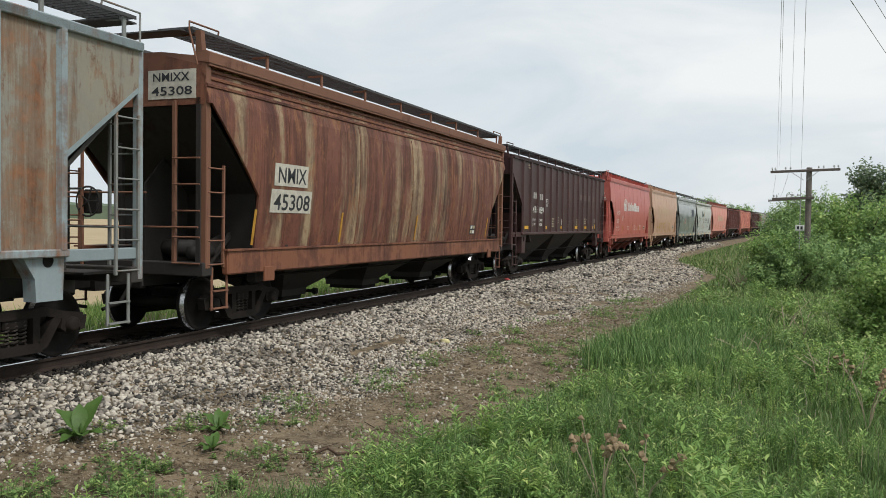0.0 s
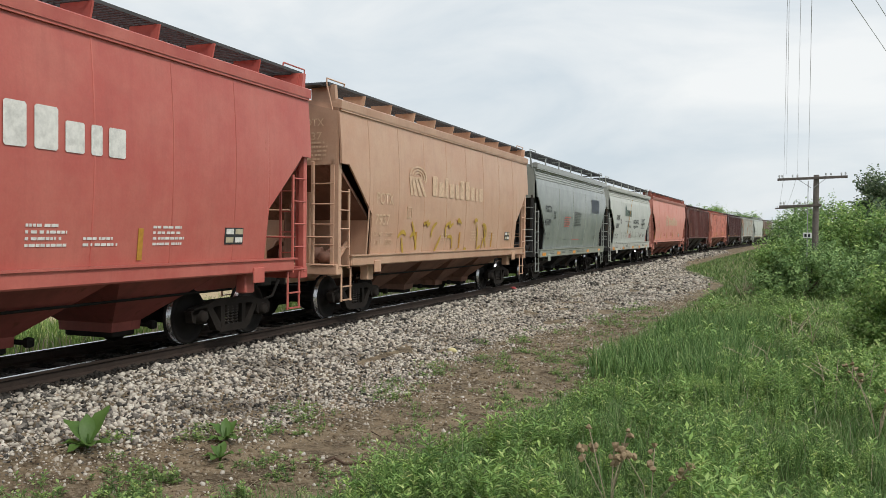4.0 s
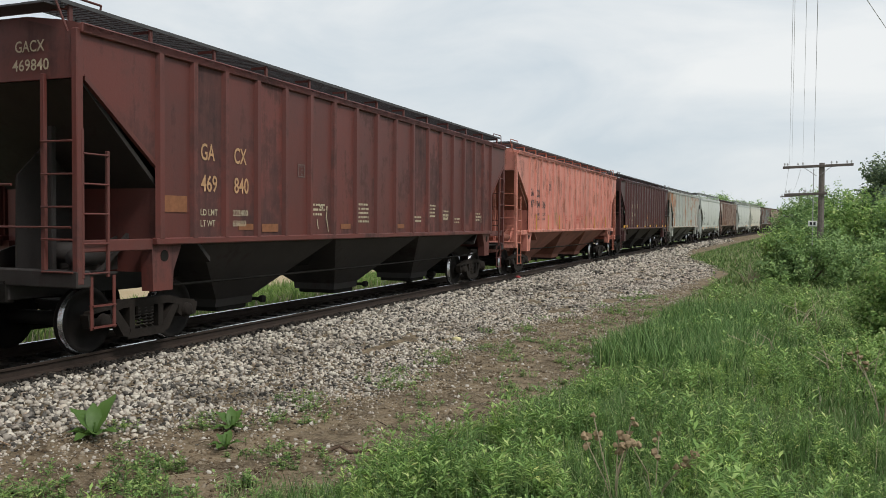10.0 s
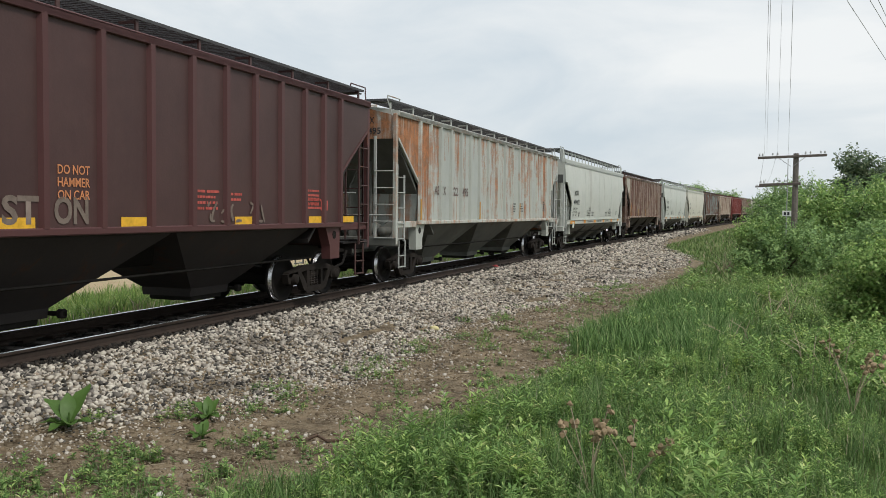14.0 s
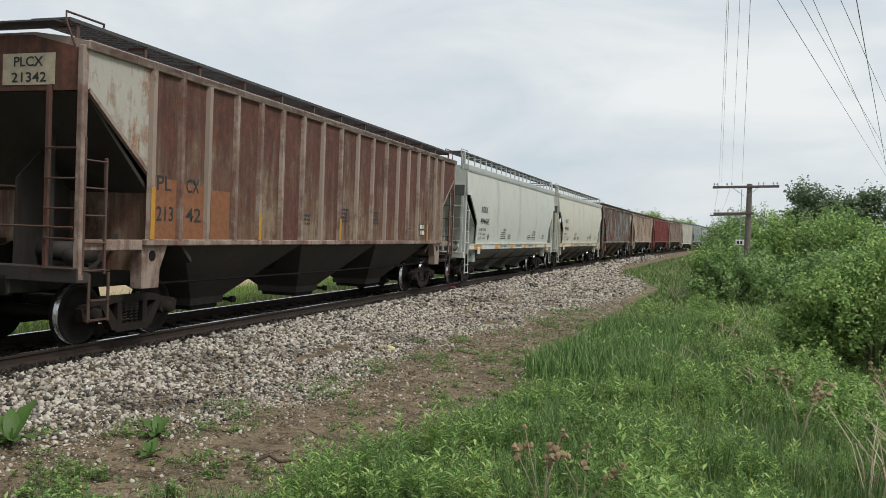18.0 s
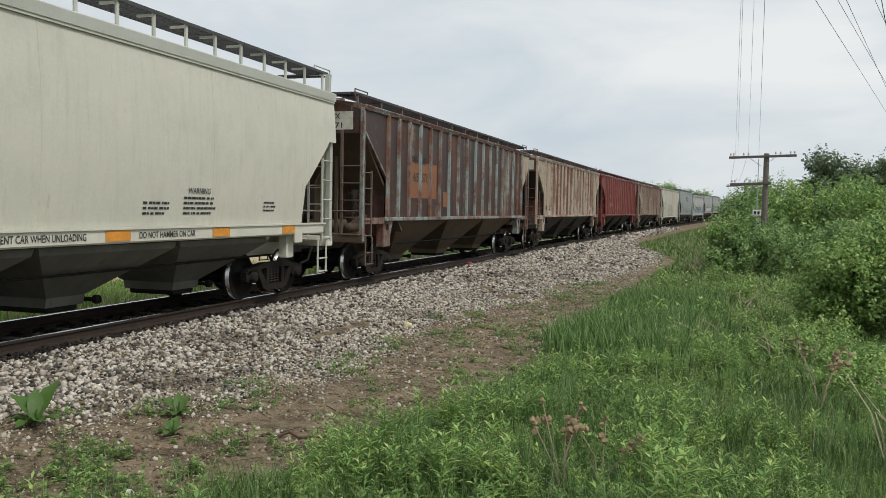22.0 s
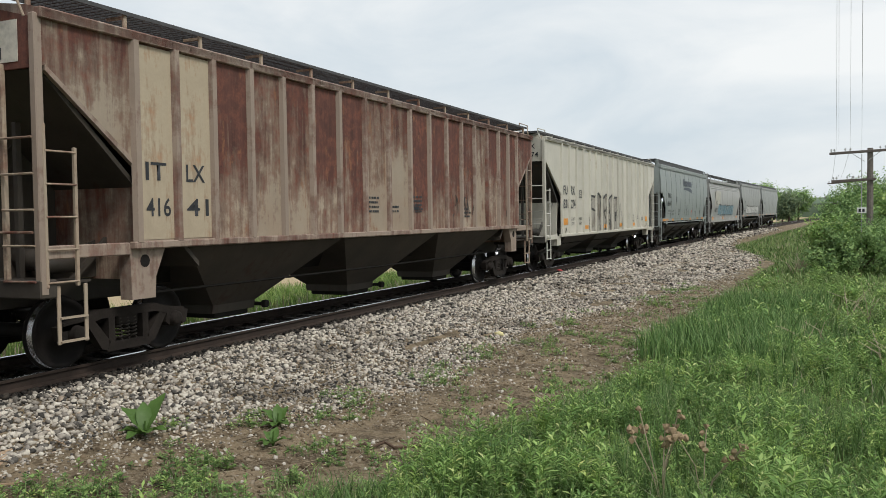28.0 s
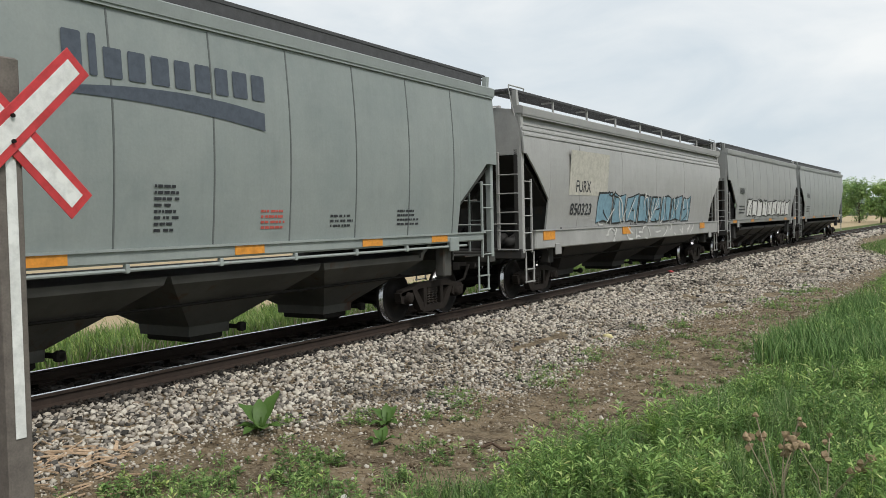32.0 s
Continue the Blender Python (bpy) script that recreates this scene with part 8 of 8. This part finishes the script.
def make_plants():
    dock(3.08, 6.85, ((85, 0.44, 0.20, 1.20, 0.08), (182, 0.40, 0.19, 1.0, 0.20), (135, 0.34, 0.16, 1.35, 0.10), (-40, 0.30, 0.17, 0.5, 0.25), (-85, 0.30, 0.15, 0.35, 0.3), (10, 0.28, 0.14, 0.5, 0.3), (220, 0.28, 0.13, 0.5, 0.3)), 1, "large dock plant with broad wavy leaves on the stones")
    dock(4.0, 7.95, ((175, 0.28, 0.13, 0.9, 0.2), (90, 0.27, 0.12, 1.0, 0.2), (-70, 0.24, 0.12, 0.5, 0.3), (-120, 0.24, 0.10, 0.4, 0.3), (125, 0.25, 0.11, 1.2, 0.1), (-20, 0.22, 0.11, 0.5, 0.3)), 2, "small broad-leaved weed at the edge of the stones")
    dock(4.35, 7.35, ((-80, 0.22, 0.10, 0.5, 0.3), (10, 0.2, 0.09, 0.7, 0.3), (110, 0.22, 0.10, 1.0, 0.2), (-150, 0.2, 0.09, 0.5, 0.3), (160, 0.2, 0.09, 0.9, 0.2)), 3, "small broad-leaved weed on bare soil")
    # dead seed heads in the grass
    def seed_plant(x, y, h_, n, seed, label):
        rnd = random.Random(seed)
        root = empty("dead_weed", pose(x, y, ground_z(x, y)))
        tagged(root, label, "dead plant")
        heads = []
        for k in range(n):
            a = rnd.uniform(0, 6.28)
            sp_ = rnd.uniform(0.12, 0.5) * h_
            top = Vector((math.cos(a) * sp_, math.sin(a) * sp_, h_ * rnd.uniform(0.72, 1.05)))
            midp = Vector((top.x * 0.25, top.y * 0.25, h_ * rnd.uniform(0.3, 0.55)))
            geo_part("stem", Geo().line([(0, 0, 0), tuple(midp), tuple(top)], 0.005, 5), DRY, root)
            heads.append(top)
            for j in range(3):
                heads.append(midp.lerp(top, rnd.uniform(0.5, 0.95)) + Vector((rnd.uniform(-0.05, 0.05), rnd.uniform(-0.05, 0.05), 0.02)))
        for p in heads:
            g = Geo()
            rr = rnd.uniform(0.020, 0.034)
            spike = [rnd.choice((0.7, 1.0, 1.5)) for _ in ICO_V]
            g.v = [(p.x + a * rr * k, p.y + b * rr * k, p.z + c_ * rr * k) for (a, b, c_), k in zip(ICO_V, spike)]
            g.f = [tuple(int(i) for i in q) for q in ICO_F]
            geo_part("seed_head", g, SEED_HEAD, root)
    seed_plant(8.40, 7.15, 0.80, 6, 4, "dead weed with brown burr-like seed heads in the grass")
    seed_plant(8.72, 7.25, 0.72, 4, 5, "dead weed with brown burr-like seed heads in the grass")
    seed_plant(10.95, 11.4, 1.0, 6, 6, "tall dead weed with brown seed heads at the verge")
    seed_plant(12.4, 13.0, 0.9, 6, 7, "tall dead weed with brown seed heads at the verge")
    # leaning dead stalks
    for k, (x, y, n, h_) in enumerate(((11.6, 9.3, 26, 0.85), (12.2, 10.2, 22, 0.95), (10.9, 14.5, 9, 0.7), (9.7, 16.5, 8, 0.7), (10.6, 20.5, 7, 0.9), (9.3, 35.6, 40, 0.9))):
        rnd = random.Random(90 + k)
        root = empty("dead_stalks", pose(x, y, ground_z(x, y)))
        tagged(root, "bundle of pale leaning dead stalks in the grass", "dead plant")
        for i in range(n):
            g = Geo()
            a = rnd.uniform(0, 6.28)
            b = Vector((rnd.uniform(-0.3, 0.3), rnd.uniform(-0.3, 0.3), 0))
            ln = h_ * rnd.uniform(0.6, 1.2)
            le = rnd.uniform(0.15, 1.0)
            m_ = b + Vector((math.cos(a) * le * ln * 0.4, math.sin(a) * le * ln * 0.4, ln * 0.55))
            t = m_ + Vector((math.cos(a) * le * ln * 0.6, math.sin(a) * le * ln * 0.6, ln * 0.45 * (1.1 - 0.6 * le)))
            g.tube(b, m_, 0.008, 5)
            g.tube(m_, t, 0.007, 5, 0.004)
            geo_part("stalk", g, DRY, root)
    # stick, yellow lump, red rag, splintered wood
    wood = plain("weathered_stick", (0.10, 0.065, 0.045), 0.9, 0.0, 0.4, 14)
    g = Geo()
    z = ground_z(5.55, 7.8)
    pts = [(5.15, 7.70, z + 0.02), (5.24, 7.74, z + 0.05), (5.33, 7.70, z + 0.02), (5.42, 7.84, z + 0.06), (5.56, 7.80, z + 0.02), (5.75, 7.92, z + 0.03), (5.97, 7.95, z + 0.02)]
    g.line(pts, 0.017, 7)
    st = new("stick", g.mesh("stick", wood))
    tagged(st, "crooked brown stick on the bare soil", "stick")
    for nm, lab, cat, x, y, s, c_ in (("yellow_stone", "pale yellow lump on the bare soil", "stone", 3.95, 15.6, 0.10, (0.62, 0.56, 0.30)), ("white_stone", "white stone on the bare soil", "stone", 5.05, 5.75, 0.06, (0.62, 0.60, 0.55)), ("white_stone", "white stone in the soil by the weeds", "stone", 4.35, 5.15, 0.05, (0.6, 0.58, 0.52)), ("red_rag", "crumpled red rag beside the rail", "rag", 1.30, 29.6, 0.11, (0.45, 0.07, 0.07)), ("white_scrap", "white scrap lying in the grass", "litter", 9.25, 19.2, 0.13, (0.66, 0.64, 0.58))):
        rnd = random.Random(len(lab))
        v = [(a * s * rnd.uniform(0.8, 1.4), b * s * rnd.uniform(0.8, 1.2), c * s * rnd.uniform(0.45, 0.7)) for a, b, c in ICO_V]
        z = ground_z(x, y) + s * 0.35 + (0.25 if cat == "litter" else 0)
        if cat == "litter":
            z = ground_z(x, y) + 0.04
        ob = new(nm, fast_mesh(nm, v, ICO_F, plain(nm + "_mat_%d" % int(x * 10), c_, 0.8, 0, 0.25, 20)))
        ob.matrix_world = pose(x, y, z)
        tagged(ob, lab, cat)
    rnd = random.Random(3)
    chip = plain("splintered_wood", (0.50, 0.36, 0.24), 0.85, 0.0, 0.35, 16)
    for k in range(90):
        x, y = rnd.gauss(2.55, 0.40), rnd.gauss(4.95, 0.35)
        big = rnd.random() < 0.2
        ln, w = (rnd.uniform(0.12, 0.34), rnd.uniform(0.02, 0.05)) if big else (rnd.uniform(0.08, 0.40), rnd.uniform(0.005, 0.014))
        me = Geo().extrude([(-ln / 2, -w / 2), (ln / 2 * 0.9, -w / 2 * 0.6), (ln / 2, w * 0.2), (-ln / 2 * 0.8, w / 2)], "z", 0, rnd.uniform(0.008, 0.02)).mesh("wood_splinter", chip)
        ob = new("wood_splinter", me)
        ob.matrix_world = pose(x, y, ground_z(x, y) + 0.025, rnd.uniform(-12, 12), rnd.uniform(-12, 12), rnd.uniform(0, 180))
        tagged(ob, "pale splinter of broken wood on the ground", "wood splinter", "wood splinters by the crossing")


make_plants()


# ---- pole line ----
POLE_WOOD = plain("grey_weathered_pole", (0.155, 0.135, 0.12), 0.9, 0.0, 0.35, 9)
ARM_WOOD = plain("grey_brown_crossarm", (0.12, 0.10, 0.09), 0.9, 0.0, 0.35, 9)
GLASS_INS = plain("pale_insulator", (0.45, 0.46, 0.46), 0.3, 0.0, 0.2, 9)
WIRE = plain("dark_line_wire", (0.38, 0.38, 0.39), 0.6, 0.0, 0.2, 9)
SIGN_WHITE = flat_paint("sign_white", (0.80, 0.80, 0.78), 0.4)
SIGN_RED = flat_paint("sign_red", (0.58, 0.055, 0.06), 0.4)


def telegraph_pole(x, y, top, half, label, arms, tilt=0.0, turn=0.0):
    z0 = ground_z(x, y)
    root = empty("telegraph_pole", pose(x, y, z0, 0, 0, turn))
    tagged(root, label, "utility pole", "poles beside the line")
    h_ = top - z0
    geo_part("pole", Geo().tube((0, 0, -0.4), (0, 0, h_), 0.155, 12, 0.115), POLE_WOOD, root, "", None, False)
    pins = []
    for dz, a, b in arms:
        z = h_ - dz
        g = Geo().cbox(-a, b, -0.19, -0.10, z - 0.055, z + 0.055, 0.01)
        arm = geo_part("crossarm", g, ARM_WOOD, root, "", pose(0, 0, 0, 0, tilt, 0))
        g = Geo()
        g.line([(-0.55, -0.15, z - 0.04), (-0.05, -0.14, z - 0.42)], 0.012)
        if b > 0.6:
            g.line([(0.55, -0.15, z - 0.04), (0.05, -0.14, z - 0.42)], 0.012)
        geo_part("brace", g, WIRE, arm)
        for px in (-a + 0.08, -a + 0.20, -a + 0.62, -a + 0.82, b - 0.85, b - 0.65, b - 0.24, b - 0.08):
            if px > b - 0.05 or px < -a or abs(px) < 0.2:
                continue
            g = Geo().tube((px, -0.145, z + 0.05), (px, -0.145, z + 0.12), 0.012)
            g.lathe([(z + 0.10, 0.03), (z + 0.13, 0.042), (z + 0.16, 0.03), (z + 0.18, 0.034), (z + 0.20, 0.001)], 8, "z", (px, -0.145, 0))
            geo_part("insulator", g, GLASS_INS, arm)
    return root


def wire(p, q, sag, r, label, cat="overhead wire"):
    pts = []
    for i in range(15):
        t = i / 14
        v = Vector(p).lerp(Vector(q), t)
        v.z -= sag * 4 * t * (1 - t)
        pts.append(tuple(v))
    ob = new("overhead_wire", Geo().line(pts, r, 5).mesh("overhead_wire", WIRE))
    tagged(ob, label, cat, "overhead wires")


def make_poles():
    telegraph_pole(11.95, 40.0, 4.56, 1.37, "grey wooden telegraph pole with two crossarms and a small sign", ((0.14, 1.40, 1.40), (1.33, 1.36, 0.35)), -2.0)
    telegraph_pole(12.75, 80.5, 4.55, 1.37, "distant grey wooden telegraph pole with a crossarm", ((0.12, 1.40, 1.40), (1.9, 1.3, 0.5)), -3.0)
    telegraph_pole(12.9, 122.0, 3.9, 1.37, "distant grey wooden telegraph pole with a crossarm", ((0.12, 1.40, 1.40),))
    telegraph_pole(10.85, -3.6, 4.9, 1.37, "grey wooden telegraph pole near the crossing", ((0.14, 1.40, 1.40), (0.9, 1.3, 1.3)))
    # small number sign beside the first pole, as plain bars
    g = Geo().cbox(-0.18, 0.18, -0.012, 0.012, -0.12, 0.12, 0.006)
    s = new("pole_sign", g.mesh("pole_sign", SIGN_WHITE))
    s.matrix_world = pose(11.62, 39.8, 1.93)
    tagged(s, "small white number sign with dark bars on the pole's cable", "sign")
    for k in (-0.07, 0.07):
        geo_part("bar", Geo().box(k - 0.045, k + 0.045, -0.018, -0.013, -0.07, 0.07), BLACK_INK, s)
    wire((11.62, 39.83, 4.3), (11.62, 39.83, -0.6), 0.0, 0.018, "cable down the side of the pole", "cable")
    # line wires over the verge to the pole by the crossing
    for a, b, r in (((10.64, 39.85, 4.62), (9.42, -3.7, 5.0), 0.0026), ((10.74, 39.85, 4.62), (9.40, -3.7, 5.0), 0.0026), ((11.18, 39.85, 4.62), (9.37, -3.7, 5.0), 0.0024), ((11.62, 39.85, 4.30), (9.33, -3.7, 5.0), 0.0034)):
        wire(a, b, 0.10, r, "thin line wire between the telegraph poles")
    for a, b in (((10.64, 39.85, 4.62), (11.4, 80.4, 4.6)), ((10.74, 39.85, 3.45), (11.5, 80.4, 4.6)), ((11.18, 39.85, 4.62), (12.0, 80.4, 4.6))):
        wire(a, b, 0.25, 0.006, "thin line wire between the telegraph poles")
    # supply wires that cross above, beyond the verge
    z = 7.0
    for k, (a0, e0, a1, e1, r) in enumerate(((4.86, 14.8, 11.23, 4.35, 0.008), (6.2, 14.71, 9.7, 8.53, 0.007), (6.88, 14.66, 9.64, 8.6, 0.007), (8.44, 14.54, 11.07, 8.67, 0.007), (9.23, 14.47, 10.47, 8.49, 0.011))):
        d0, d1 = (z - 1.856) / math.tan(radians(e0)), (z - 1.856) / math.tan(radians(e1))
        p = Vector((9.52 + d0 * math.sin(radians(a0)), d0 * math.cos(radians(a0)), z))
        q = Vector((9.52 + d1 * math.sin(radians(a1)), d1 * math.cos(radians(a1)), z))
        w = (q - p).normalized()
        wire(p - w * 22, q + w * (55 if k else 20), 0.0, r, "supply wire crossing high above the verge")


make_poles()


# ---- crossing sign ----
def make_crossbuck():
    x, y = 4.45, 3.17
    z0 = ground_z(x, y)
    root = empty("crossbuck_sign", pose(x, y, z0, 0, 0, 90))
    tagged(root, "white and red railway crossbuck on a grey wooden post", "railway sign")
    top = 2.49 - z0
    geo_part("post", Geo().cbox(-0.085, 0.085, -0.06, 0.11, -0.3, top + 0.45, 0.012), POLE_WOOD, root, "weathered grey wooden post")
    geo_part("reflective_strip", Geo().cbox(-0.035, 0.035, -0.068, -0.061, 0.54 - z0, top - 0.12, 0.002), SIGN_WHITE, root, "white reflective strip")
    for k, a in enumerate((45, -45)):
        y0 = -0.075 - 0.012 * k
        m_ = pose(0, 0, top, 0, a, 0)
        b = geo_part("blade", Geo().cbox(-0.69, 0.69, y0 - 0.006, y0, -0.115, 0.115, 0.002), SIGN_RED, root, "red-bordered white blade", m_)
        geo_part("blade_face", Geo().box(-0.635, 0.635, y0 - 0.009, y0 - 0.0065, -0.06, 0.06), SIGN_WHITE, b)
    for dz in (0.08, -0.08):
        geo_part("bolt", Geo().tube((0, -0.10, top + dz), (0, -0.115, top + dz), 0.014, 8), STEEL_DARK, root)


make_crossbuck()


# ---- distance ----
def make_distance():
    n = Nodes("far_woods")
    v = n.coords(world_space=True)
    f = n.noise(v, 0.08, 6, 0.65)
    m = n.done(n.ramp(f, (0.3, (0.085, 0.125, 0.085)), (0.7, (0.15, 0.19, 0.135))), 0.95, 0.0, 0.1)
    rnd = random.Random(6)
    for nm, lab, dist_, h0, h1, step in (("far_treeline", "low line of distant trees beyond the field", 330.0, 3.0, 9.5, 1.2), ("far_hills", "hazy wooded hills on the horizon", 1250.0, 14.0, 26.0, 3.0)):
        g = Geo()
        k = int(360 / step)
        for i in range(k):
            a = radians(i * step)
            h_ = h0 + (h1 - h0) * (0.5 + 0.5 * noise.noise(Vector((math.cos(a) * 5, math.sin(a) * 5, dist_)))) + rnd.uniform(-1, 1)
            rr = dist_ * (1 + 0.06 * noise.noise(Vector((math.cos(a) * 2, math.sin(a) * 2, 3))))
            if nm == "far_treeline" and -0.35 < math.sin(a) - 1 and abs(math.cos(a)) < 0.25:
                h_ = 0.5
            gx, gy = 9.5 + math.cos(a) * rr, math.sin(a) * rr
            g.v += [(gx, gy, -3.0), (gx, gy, 4.0 + h_ * 0.5), (gx * 1.02, gy * 1.02, 2.0 + h_), (gx * 1.06, gy * 1.06, -3.0)]
        for i in range(k):
            j = (i + 1) % k
            for q in range(3):
                g.f.append((4 * i + q, 4 * j + q, 4 * j + q + 1, 4 * i + q + 1))
        ob = new(nm, g.mesh(nm, m))
        tagged(ob, lab, "distance", kind="structure")


make_distance()


# ---- what moves ----
def run(t):
    """How far the train has come, in metres, t seconds after the start."""
    return 11.88 * t


def motions():
    for car in CARS:
        mid = (car.f + car.r) / 2
        rows = []
        for i in range(33):
            y = mid - run(i)
            rows.append((i, pose(track_x(y), y, track_z(y), track_tilt(y), 0, track_turn(y))))
        walk(car.ob, rows)
    # the wheels roll on a radius of 0.457 m
    turns, n = [], 640
    for i in range(n + 1):
        t = 32.0 * i / n
        turns.append((t, math.degrees(run(t) / 0.457)))
    for wheel, a in WHEELS:
        walk(wheel, [(t, pose(0, a, 0.457, w)) for t, w in turns])


motions()
